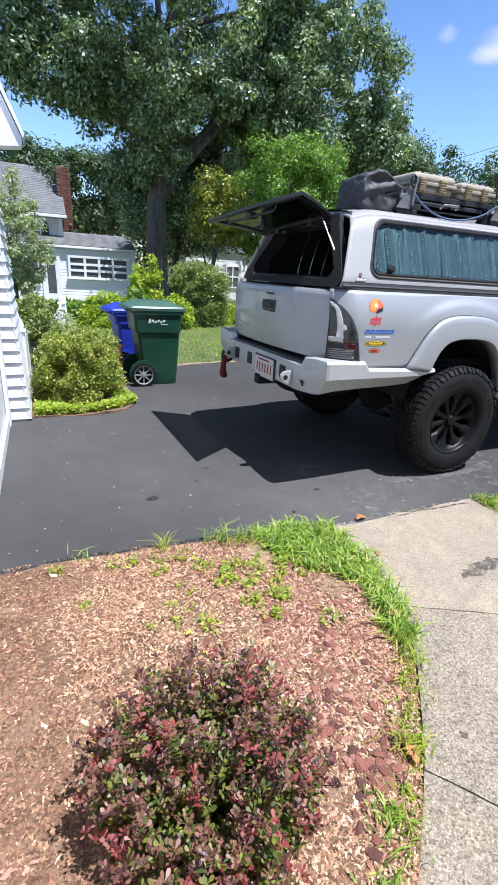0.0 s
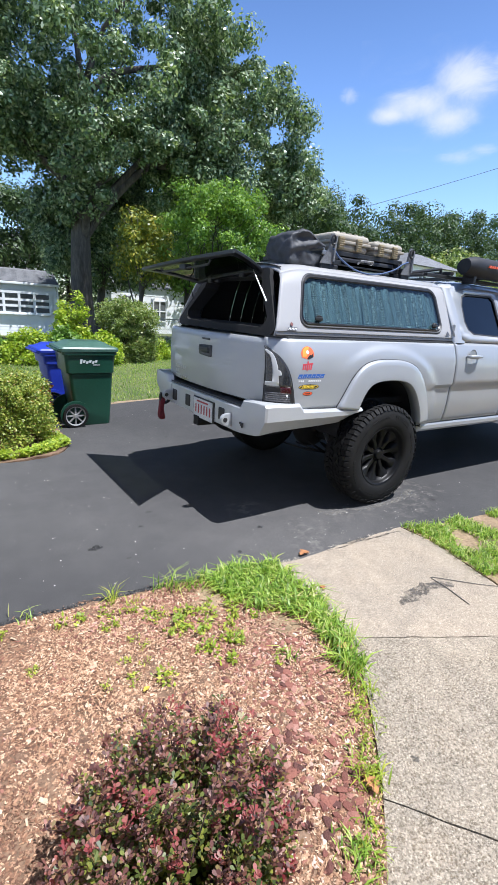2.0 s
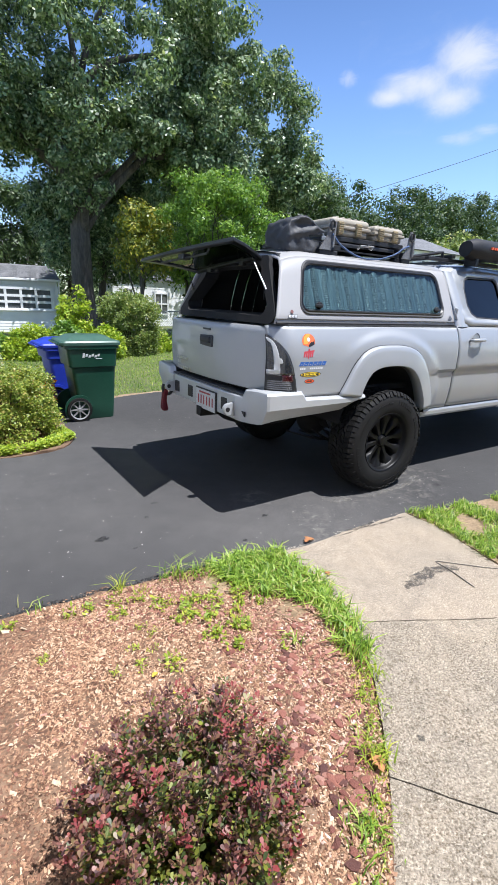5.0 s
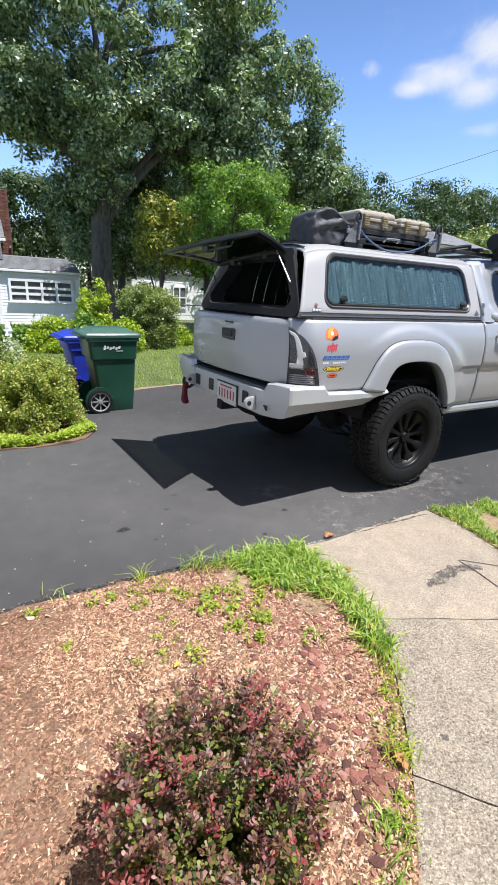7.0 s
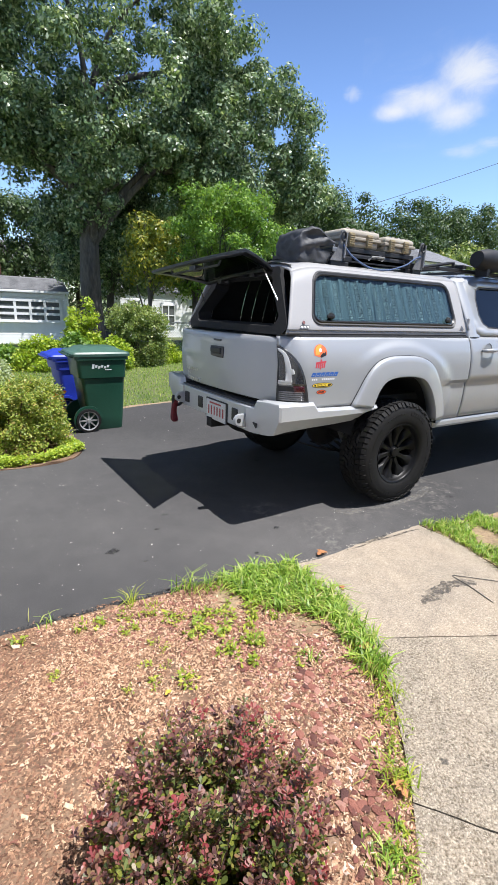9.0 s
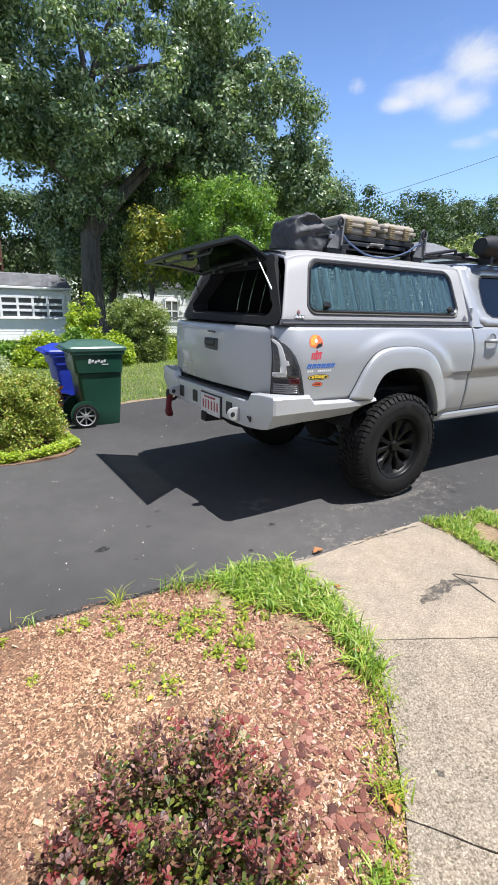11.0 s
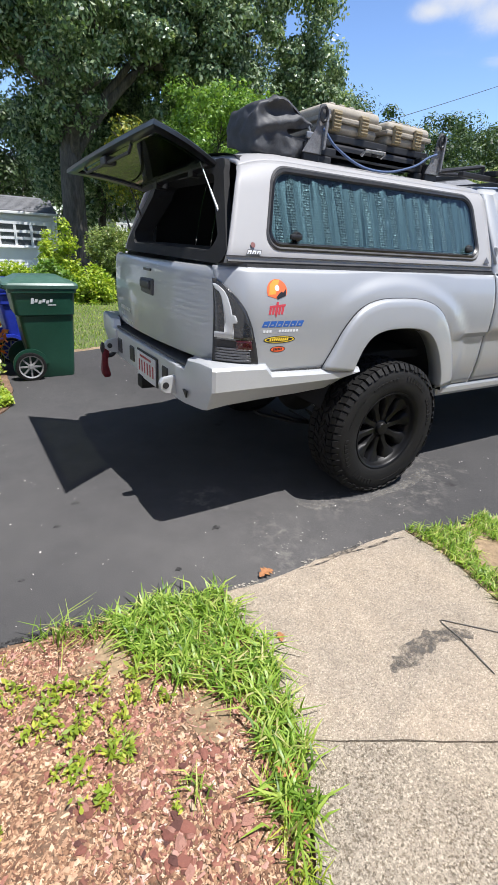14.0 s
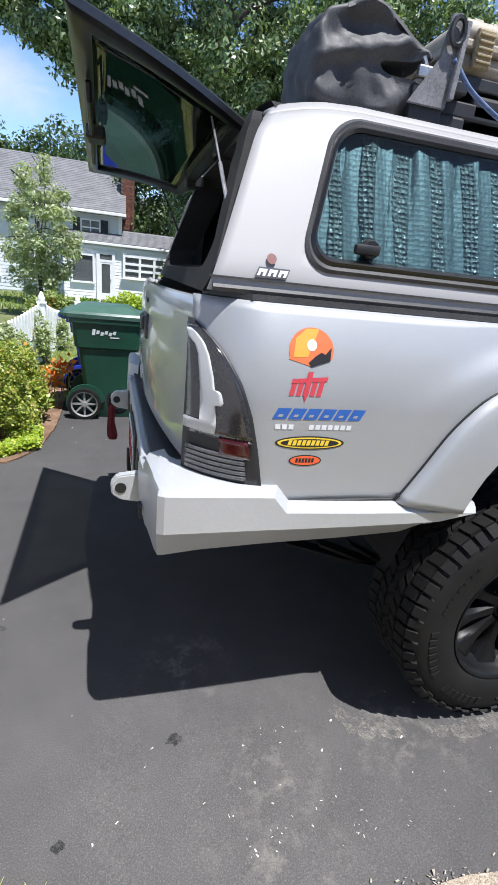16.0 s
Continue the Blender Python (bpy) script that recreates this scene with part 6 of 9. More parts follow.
# rear frame of the shell: black surround with a deep opening
def tailring(w0, w1, z0, z1, x0, x1, r=0.05):
    """A trapezoid in the plane of the shell's back; w: half widths below and above."""
    pts = []
    for cy_, cz, a0 in ((w0 - r, z0 + r, -90), (w1 - r, z1 - r, 0), (-(w1 - r), z1 - r, 90), (-(w0 - r), z0 + r, 180)):
        for k in range(6):
            a = radians(a0 + 18 * k)
            u, z = cy_ + r * math.cos(a), cz + r * math.sin(a)
            pts.append((x0 + (x1 - x0) * (z - z0) / (z1 - z0), CY + u, z))
    return pts


bm = bmesh.new()
A = tailring(0.748, 0.49, 1.345, 1.796, 0.243, 0.385, 0.06)
B = tailring(0.625, 0.435, 1.395, 1.735, 0.256, 0.362, 0.07)
C = [(p[0] + 0.12, p[1], p[2]) for p in tailring(0.60, 0.42, 1.41, 1.722, 0.26, 0.362, 0.07)]
loft(bm, [[(p[0] + 0.03, p[1], p[2]) for p in A], A, B, C], closed=True, caps=False)
part("rear_frame", bm, LINER, shell, "black rear door frame", 30)
bm = bmesh.new()
loft(bm, [[(x, shell_pt(z) + 0.02, z) for z in (1.36, 1.5, 1.65, 1.79)] + [(x, 2 * CY - shell_pt(z) - 0.02, z) for z in (1.79, 1.65, 1.5, 1.36)] for x in (2.09, 2.105)])
part("shell_lining", bm, LINER, shell)
bm = bmesh.new()
loft(bm, [[(x, y, z - 0.02) for y, z in [(p[0] + 0.02, p[1]) for p in SHELL_SEC[5:]] + [(2 * CY - p[0] - 0.02, p[1]) for p in SHELL_SEC[5:-1][::-1]]] for x in (0.42, 2.10)], closed=False)
part("headliner", bm, LINER, shell)
# thin bright tubes put in for the streaks of light inside the shell
for k, u in enumerate((-0.30, -0.17, -0.04, 0.12)):
    bm = bmesh.new()
    tube(bm, [(0.95, CY + 0.12 - u, 1.73), (0.95 + 0.01 * k, CY + 0.13 - u, 1.62), (0.95, CY + 0.125 - u, 1.50)], 0.004, 5)
    part("hanging_cord", bm, STEEL, shell, "thin bright tube standing for a streak of light inside the shell")

# the propped rear glass door
HA, HB = Vector((0.355, 0, 1.728)), Vector((-0.072, 0, 1.800))


def hatch_pt(u, v, lift=0.0):
    """u: along the width -1..1; v: 0 at the hinge, 1 at the free edge."""
    p = HA + (HB - HA) * v
    p.z += 0.012 * math.sin(v * math.pi) + lift + 0.008 * (1 - u * u) - (0.035 - 0.008 * v) * u
    p.x -= 0.030 * u + 0.010 * u * (1 - v)
    p.y = CY + 0.055 - 0.033 * v + u * (0.425 + 0.305 * v)
    return tuple(p)


def hatch_sheet(us, vs, lift, thick, material, name, parent, label=""):
    V, F = [], []
    for u in us:
        for v in vs:
            V.append(hatch_pt(u, v, lift))
    n = len(vs)
    for i in range(len(us) - 1):
        for k in range(n - 1):
            F.append((i * n + k, (i + 1) * n + k, (i + 1) * n + k + 1, i * n + k + 1))
    return solid(name, (V, F), material, parent, thick, label)


bm = bmesh.new()


def hatch_loop(m, lift):
    pts = []
    for k in range(10):
        pts.append(hatch_pt(-1 + m + (2 - 2 * m) * k / 10, m * 0.9, lift))
    for k in range(6):
        pts.append(hatch_pt(1 - m, m * 0.9 + (1 - 1.9 * m) * k / 6, lift))
    for k in range(10):
        pts.append(hatch_pt(1 - m - (2 - 2 * m) * k / 10, 1 - m, lift))
    for k in range(6):
        pts.append(hatch_pt(-1 + m, 1 - m - (1 - 1.9 * m) * k / 6, lift))
    return pts


loops = [hatch_loop(0.0, 0.0), hatch_loop(0.0, 0.016), hatch_loop(0.02, 0.024), hatch_loop(0.10, 0.022), hatch_loop(0.10, -0.004), hatch_loop(0.03, -0.008)]
loft(bm, loops + [loops[0]], closed=True, caps=False)
hatch = part("rear_hatch", bm, GLOSSBLACK, shell, "black framed glass rear door propped open", 40)
hatch_sheet([0.91 * (-1 + i / 8) for i in range(17)], [0.07 + 0.86 * i / 8 for i in range(9)], 0.010, 0.006, HATCHGLASS, "hatch_glass", hatch)
for s in (-1, 1):
    bm = bmesh.new()
    a, b = Vector(hatch_pt(s * 0.90, 0.24, -0.012)), Vector((0.318, CY + s * 0.575, 1.535))
    m = a.lerp(b, 0.5)
    tube(bm, [a, m], 0.003, 8)
    tube(bm, [m, b], 0.0055, 8)
    part("gas_strut", bm, STEEL if s < 0 else BLACKTRIM, hatch)
    bm = bmesh.new()
    box(bm, tuple(Vector(hatch_pt(s * 0.5, 0.02, -0.01)) - Vector((0.03, 0.03, 0.012))), tuple(Vector(hatch_pt(s * 0.5, 0.02, -0.01)) + Vector((0.05, 0.03, 0.035))), 0.006)
    part("hinge", bm, BLACKTRIM, hatch)
bm = bmesh.new()
tube(bm, [hatch_pt(-0.55, 0.93, -0.012), hatch_pt(-0.5, 0.93, -0.04), hatch_pt(0.5, 0.93, -0.04), hatch_pt(0.55, 0.93, -0.012)], 0.008, 6)
part("latch_bar", bm, BLACKTRIM, hatch)
bm = bmesh.new()
box(bm, tuple(Vector(hatch_pt(0, 0.9, -0.03)) - Vector((0.03, 0.05, 0.02))), tuple(Vector(hatch_pt(0, 0.9, -0.03)) + Vector((0.03, 0.05, 0.02))), 0.008)
part("hatch_lock", bm, BLACKTRIM, hatch)


# ---- decals: plain shapes in their colours ----
def decal_poly(name, pts, lift, material, parent, label=""):
    """A film on the flank; pts in x and z."""
    bm = bmesh.new()
    yq = (lambda x, z: side_y(x, z)) if max(p[1] for p in pts) < 1.345 else (lambda x, z: shell_pt(z) - 0.0055)
    bm.faces.new([bm.verts.new((x, yq(x, z) - lift, z)) for x, z in pts])
    bmesh.ops.triangulate(bm, faces=bm.faces)
    for zc in [0.96 + 0.02 * k for k in range(26)]:
        bmesh.ops.bisect_plane(bm, geom=bm.verts[:] + bm.edges[:] + bm.faces[:], plane_co=(0, 0, zc), plane_no=(0, 0, 1))
    for v in bm.verts:
        v.co.y = yq(v.co.x, v.co.z) - lift
    ob = part(name, bm, material, parent, label)
    md = ob.modifiers.new("thickness", "SOLIDIFY")
    md.thickness, md.offset = 0.0004, 0
    return ob


def oval(cx, cz, rx, rz, n=28):
    return [(cx + rx * math.cos(2 * math.pi * k / n), cz + rz * math.sin(2 * math.pi * k / n)) for k in range(n)]


def bars(name, x0, x1, z0, z1, count, lean, material, lift, parent, label=""):
    """Slanted strokes in a row."""
    bm = bmesh.new()
    w = (x1 - x0) / count
    for k in range(count):
        a = x0 + k * w
        q = [(a, z0), (a + w * 0.72, z0), (a + w * 0.72 + lean, z1), (a + lean, z1)]
        yq = side_y if z1 < 1.345 else (lambda x, z: shell_pt(z) - 0.0055)
        bm.faces.new([bm.verts.new((x, yq(x, z) - lift, z)) for x, z in q])
    ob = part(name, bm, material, parent, label)
    md = ob.modifiers.new("thickness", "SOLIDIFY")
    md.thickness, md.offset = 0.0004, 0
    return ob


st = decal_poly("sunset_decal", [(0.43, 1.222)] + [(0.484 + 0.055 * math.cos(a), 1.243 + 0.05 * math.sin(a)) for a in [radians(200 - 11.5 * k) for k in range(20)]] + [(0.53, 1.222), (0.485, 1.208)], 0.0010, D_ORANGE, truck, "round orange and yellow sunset decal")
decal_poly("decal_shape", [(0.440, 1.226), (0.475, 1.228), (0.500, 1.29), (0.470, 1.29), (0.445, 1.268)], 0.0016, D_AMBER, st)
decal_poly("decal_shape", oval(0.484, 1.255, 0.012, 0.013), 0.0021, D_WHITE, st)
decal_poly("decal_shape", [(0.478, 1.216), (0.495, 1.232), (0.508, 1.240), (0.518, 1.236), (0.533, 1.252), (0.531, 1.222), (0.486, 1.207)], 0.0021, D_BLACK, st)
decal_poly("decal_shape", [(0.497, 1.226), (0.512, 1.234), (0.524, 1.232), (0.516, 1.222)], 0.0014, D_WHITE, st)
rd = bars("red_decal", 0.436, 0.520, 1.140, 1.178, 5, 0.008, D_RED, 0.0010, truck, "red angular lettering-like decal")
decal_poly("decal_shape", [(0.440, 1.168), (0.528, 1.176), (0.530, 1.186), (0.442, 1.178)], 0.0014, D_RED, rd)
decal_poly("decal_shape", [(0.470, 1.146), (0.477, 1.126), (0.484, 1.146), (0.492, 1.196), (0.480, 1.196)], 0.0018, D_RED, rd)
bl = None
for k in range(6):
    x = 0.402 + 0.0385 * k
    ob = decal_poly("blue_decal" if bl is None else "stroke", [(x, 1.083), (x + 0.033, 1.083), (x + 0.046, 1.110), (x + 0.013, 1.110)], 0.0010, D_BLUE, truck if bl is None else bl, "row of blue slanted blocks" if bl is None else "")
    bl = bl or ob
    decal_poly("stroke", [(x + 0.013, 1.089), (x + 0.024, 1.089), (x + 0.027, 1.095), (x + 0.016, 1.095)], 0.0015, PAINT, bl)
bars("white_decal", 0.412, 0.462, 1.058, 1.070, 3, 0.0, D_WHITE, 0.0010, truck, "worn white letter-like bars")
bars("white_decal", 0.497, 0.612, 1.058, 1.070, 7, 0.0010, D_WHITE, 0.0010, truck, "worn white letter-like bars")
yd = decal_poly("oval_decal", oval(0.506, 1.024, 0.090, 0.0175), 0.0010, D_BLACK, truck, "black-rimmed yellow oval decal")
decal_poly("decal_shape", oval(0.506, 1.024, 0.084, 0.0140), 0.0015, D_YELLOW, yd)
decal_poly("decal_shape", oval(0.506, 1.024, 0.076, 0.0105), 0.0020, D_BLACK, yd)
bars("decal_bars", 0.448, 0.556, 1.018, 1.031, 9, 0.003, D_YELLOW, 0.0024, yd)
od = decal_poly("oval_decal", oval(0.500, 0.978, 0.043, 0.0145), 0.0010, D_BLACK, truck, "black-rimmed vermilion oval decal")
decal_poly("decal_shape", oval(0.500, 0.978, 0.039, 0.0118), 0.0015, D_VERM, od)
bars("decal_bars", 0.474, 0.524, 0.973, 0.984, 6, 0.001, D_BLACK, 0.0020, od)
sb = decal_poly("shell_badge", [(0.348, 1.389), (0.424, 1.389), (0.432, 1.411), (0.358, 1.411)], 0.0010, D_GREY, shell, "grey slanted maker's badge")
for k in range(3):
    x = 0.3535 + 0.0245 * k
    decal_poly("badge_block", [(x, 1.3925), (x + 0.0195, 1.3925), (x + 0.0255, 1.4075), (x + 0.006, 1.4075)], 0.0014, D_WHITE, sb)
    decal_poly("badge_slit", [(x + 0.007, 1.3925), (x + 0.0125, 1.3925), (x + 0.0155, 1.4005), (x + 0.010, 1.4005)], 0.0018, D_GREY, sb)
decal_poly("round_badge", oval(0.388, 1.430, 0.0115, 0.0115, 20), 0.0010, D_BROWN, shell, "small round red and grey badge")
decal_poly("triangle_badge", [(2.03, 1.402), (2.085, 1.402), (2.06, 1.437)], 0.0010, D_GREY, shell, "small grey triangle badge")


# ---- what the truck carries on its roof ----
RZ = 1.865
rack = thing("roof_rack", (1.3, CY, RZ), "black steel bed-rack frame with upright brackets on the shell roof", "roof rack")
for y in (0.42, 2 * CY - 0.42):
    part("rail", boxes(((0.84, y - 0.025, RZ + 0.005), (1.80, y + 0.025, RZ + 0.045)), bevel=0.005), BLACKTRIM, rack)
    for x in (0.95, 1.68):
        part("foot", boxes(((x - 0.05, y - 0.035, RZ - 0.04), (x + 0.05, y + 0.035, RZ + 0.005)), bevel=0.008), BLACKTRIM, rack)
for x in (0.95, 1.30, 1.65):
    part("crossbar", boxes(((x - 0.02, 0.36, RZ + 0.046), (x + 0.02, 2 * CY - 0.36, RZ + 0.076)), bevel=0.004), BLACKTRIM, rack)
for x, lean in ((0.86, 0.02), (1.74, 0.0)):
    bm = bmesh.new()
    prism(bm, [(x - 0.07, RZ + 0.0), (x + 0.045, RZ + 0.0), (x + 0.045 + lean, RZ + 0.195), (x + 0.025 + lean, RZ + 0.212), (x - 0.005 + lean, RZ + 0.206), (x - 0.015 + lean, RZ + 0.11)], "y", 0.352, 0.36, 0.002)
    br = part("bracket", bm, BRACKETGREY, rack, "grey upright bracket plate")
    bm = bmesh.new()
    prism(bm, [(x + 0.03 + lean * 0.5, RZ + 0.02), (x + 0.046 + lean * 0.5, RZ + 0.02), (x + 0.046 + lean, RZ + 0.192), (x + 0.03 + lean, RZ + 0.192)], "y", 0.335, 0.352, 0.002)
    part("bracket_flange", bm, BRACKETGREY, br)
    part("bracket_foot", boxes(((x - 0.055, 0.362, RZ - 0.035), (x + 0.045, 0.40, RZ + 0.05)), bevel=0.006), BLACKTRIM, br)
    bm = bmesh.new()
    tube(bm, [(x + 0.012 + lean + 0.02 * math.cos(a), 0.34, RZ + 0.166 + 0.030 * math.sin(a)) for a in [2 * math.pi * k / 14 for k in range(15)]], 0.007, 6)
    part("tie_loop", bm, BLACKTRIM, br)
part("equipment_tray", boxes(((0.92, 0.40, RZ + 0.077), (1.72, 1.30, RZ + 0.110)), bevel=0.004), BLACKTRIM, rack)
part("tool_case", boxes(((1.02, 0.395, RZ + 0.005), (1.62, 0.52, RZ + 0.07)), bevel=0.012), BLACKTRIM, rack)
bm = bmesh.new()
tube(bm, [(1.20, 0.385, RZ + 0.035), (1.20, 0.36, RZ + 0.055), (1.34, 0.36, RZ + 0.058), (1.34, 0.385, RZ + 0.04)], 0.009, 6)
part("case_handle", bm, STEEL, rack)
bm = bmesh.new()
tube(bm, smooth_line([(0.90, 0.345, RZ + 0.11), (0.98, 0.335, RZ + 0.04), (1.15, 0.325, RZ - 0.025), (1.35, 0.325, RZ - 0.03), (1.55, 0.33, RZ + 0.02), (1.66, 0.34, RZ + 0.075), (1.73, 0.345, RZ + 0.10)], 6), 0.0065, 6)
solo("tie_cord", bm, BLUECORD, "blue-grey cord looped along the roof rack", "cord", smooth=True)


def hard_case(x0, x1, y0, y1, z0, h, label):
    c = thing("hard_case", ((x0 + x1) / 2, (y0 + y1) / 2, z0), label, "storage case", "tan cases on the roof rack")
    mid = z0 + h * 0.50
    bm = bmesh.new()
    vs = box(bm, (x0 + 0.012, y0 + 0.012, z0), (x1 - 0.012, y1 - 0.012, mid - 0.004), 0.03, 3)
    part("case_base", bm, TAN, c, "", 50)
    bm = bmesh.new()
    box(bm, (x0, y0, mid - 0.011), (x1, y1, mid + 0.012), 0.006)
    part("case_rim", bm, TAN, c)
    bm = bmesh.new()
    box(bm, (x0 + 0.006, y0 + 0.006, mid), (x1 - 0.006, y1 - 0.006, z0 + h), 0.030, 3)
    lid = part("case_lid", bm, TAN, c, "", 50)
    for k in range(5):
        xx = x0 + (x1 - x0) * (0.14 + 0.16 * k)
        bm = bmesh.new()
        box(bm, (xx, y0 + 0.03, z0 + h - 0.006), (xx + 0.035, y1 - 0.03, z0 + h + 0.007), 0.006)
        part("lid_rib", bm, TAN, lid)
    for fx in (0.20, 0.66):
        xx = x0 + (x1 - x0) * fx
        bm = bmesh.new()
        box(bm, (xx - 0.028, y0 - 0.014, mid - 0.055), (xx + 0.028, y0 + 0.004, mid + 0.035), 0.006)
        for k in range(5):
            box(bm, (xx - 0.024, y0 - 0.019, mid - 0.045 + 0.015 * k), (xx + 0.024, y0 - 0.013, mid - 0.038 + 0.015 * k), 0.002)
        part("latch", bm, TANDARK, c, "ribbed tan latch")
    return c


hard_case(0.93, 1.33, 0.395, 0.98, RZ + 0.111, 0.130, "large tan hard-shell case strapped to the roof rack")
hard_case(1.36, 1.71, 0.385, 0.95, RZ + 0.111, 0.112, "smaller tan hard-shell case strapped to the roof rack")


# folded vinyl bag behind the cases
def soft_bag():
    """A folded soft case: square at the back, its flap drawn down and forward under a strap."""
    side = [(0.545, -0.030), (0.532, 0.005), (0.530, 0.060), (0.530, 0.120), (0.534, 0.152), (0.552, 0.172), (0.60, 0.186), (0.65, 0.204), (0.69, 0.203), (0.735, 0.182), (0.79, 0.150), (0.845, 0.128), (0.852, 0.112), (0.815, 0.102), (0.755, 0.098), (0.715, 0.082), (0.745, 0.064), (0.81, 0.056), (0.848, 0.040), (0.845, 0.000), (0.80, -0.028), (0.67, -0.034)]
    side = smooth_line(side + side[:1], 4)[:-1]
    cx, cz = 0.665, 0.080
    y0, y1 = 0.392, 0.665

    def at(x, z, y, out):
        """out: 0 on the end faces' middle, 1 on the long skin."""
        w = 0.030 * (0.28 - abs(noise.noise((x * 7 + 3 * z, y * 8, z * 11 - x * 5)))) + 0.012 * noise.noise((x * 19, y * 21, z * 23))
        dx, dz = x - cx, z - cz
        n = math.hypot(dx, dz) + 1e-6
        end = (1 if y > 0.56 else -1) * (1 - out)
        px, py, pz = x + dx / n * w * out, y + end * (1.5 * w + 0.010), RZ + z + dz / n * w * out
        return (px, py, max(pz, RZ - 0.038 + 0.06 * step(0.40, 0.70, py)))
    bm = bmesh.new()
    rings = [[at(cx + (x - cx) * f, cz + (z - cz) * f, y0, 0.0) for x, z in side] for f in (0.04, 0.15, 0.28, 0.42, 0.56, 0.70, 0.82, 0.91)]
    rings.append([at(cx + (x - cx) * 0.97, cz + (z - cz) * 0.97, y0 + 0.003, 0.4) for x, z in side])
    for k in range(15):
        rings.append([at(x, z, y0 + 0.012 + (y1 - y0 - 0.024) * k / 14, 1.0) for x, z in side])
    rings += [[at(cx + (x - cx) * f, cz + (z - cz) * f, y1, 0.0) for x, z in side] for f in (0.95, 0.6, 0.1)]
    loft(bm, rings)
    bag = thing("soft_bag", (0.665, 0.56, RZ), "dark grey vinyl bag folded flat on the shell roof", "bag")
    part("bag_body", bm, VINYL, bag, "", 75)
    bm = bmesh.new()
    pts = smooth_line([(0.60, 0.186), (0.65, 0.208), (0.695, 0.208), (0.745, 0.184), (0.80, 0.152), (0.86, 0.126)], 4)
    loft(bm, [[(x, 0.384, RZ + z - 0.012), (x, 0.387, RZ + z - 0.001), (x, 0.46, RZ + z + 0.004), (x, 0.46, RZ + z - 0.006), (x, 0.395, RZ + z - 0.012)] for x, z in pts])
    part("bag_flap", bm, VINYL, bag, "", 50)
    for x in (0.83,):
        bm = bmesh.new()
        tube(bm, [(x, 0.385, RZ + 0.0), (x + 0.01, 0.365, RZ + 0.08), (x - 0.005, 0.37, RZ + 0.11)], 0.007, 6)
        box(bm, (x - 0.02, 0.355, RZ + 0.06), (x + 0.022, 0.37, RZ + 0.09), 0.005)
        part("buckle", bm, STEEL, bag, "metal strap buckle")


soft_bag()

# long black awning bag over the cab
awning = thing("awning_bag", (3.3, 0.30, 1.93), "long black rolled awning bag mounted over the cab", "awning")
bm = bmesh.new()
rings = []
for k in range(20):
    x = 2.36 + 2.1 * k / 19
    s = 0.72 if k in (0, 19) else 1.0
    rings.append([(x, 0.26 + 0.088 * s * math.cos(a) + 0.006 * math.sin(9 * x + a), 1.998 + 0.090 * s * math.sin(a) + 0.005 * noise.noise((x * 6, a, 0))) for a in [2 * math.pi * j / 18 for j in range(18)]])
loft(bm, rings)
part("bag_body", bm, AWNINGCLOTH, awning, "", 50)
bm = bmesh.new()
for k in range(4):
    x = 2.60 + k * 0.035
    loft(bm, [[(x, 0.178, 2.002), (x + 0.022, 0.178, 2.002), (x + 0.028, 0.178, 2.022), (x + 0.006, 0.178, 2.022)], [(x, 0.164, 2.002), (x + 0.022, 0.164, 2.002), (x + 0.028, 0.164, 2.022), (x + 0.006, 0.164, 2.022)]])
part("logo_bar", bm, D_VERM, awning, "orange and white printed bars")
for x in (2.5, 3.6):
    part("awning_bracket", boxes(((x - 0.02, 0.22, 1.86), (x + 0.02, 0.34, 1.945)), bevel=0.004), BLACKTRIM, awning)
cab_rack = thing("cab_rack", (2.7, CY, 1.9), "black crossbars and rail on the cab roof", "roof rack")
for x in (2.30, 2.75, 3.40):
    part("crossbar", boxes(((x - 0.025, 0.32, 1.915), (x + 0.025, 2 * CY - 0.32, 1.945)), bevel=0.006), BLACKTRIM, cab_rack)
for y in (0.37, 2 * CY - 0.37):
    part("rail", boxes(((2.0, y - 0.02, 1.885), (3.5, y + 0.02, 1.914)), bevel=0.006), BLACKTRIM, cab_rack)
bm = bmesh.new()
tube(bm, [(1.86, 0.42, 1.90), (2.18, 0.40, 1.955), (2.24, 0.40, 1.965), (2.25, 0.40, 1.90)], 0.014, 8)
tube(bm, [(1.86, 0.52, 1.90), (2.3, 0.50, 1.93)], 0.012, 8)
part("tube_rail", bm, BLACKTRIM, cab_rack)

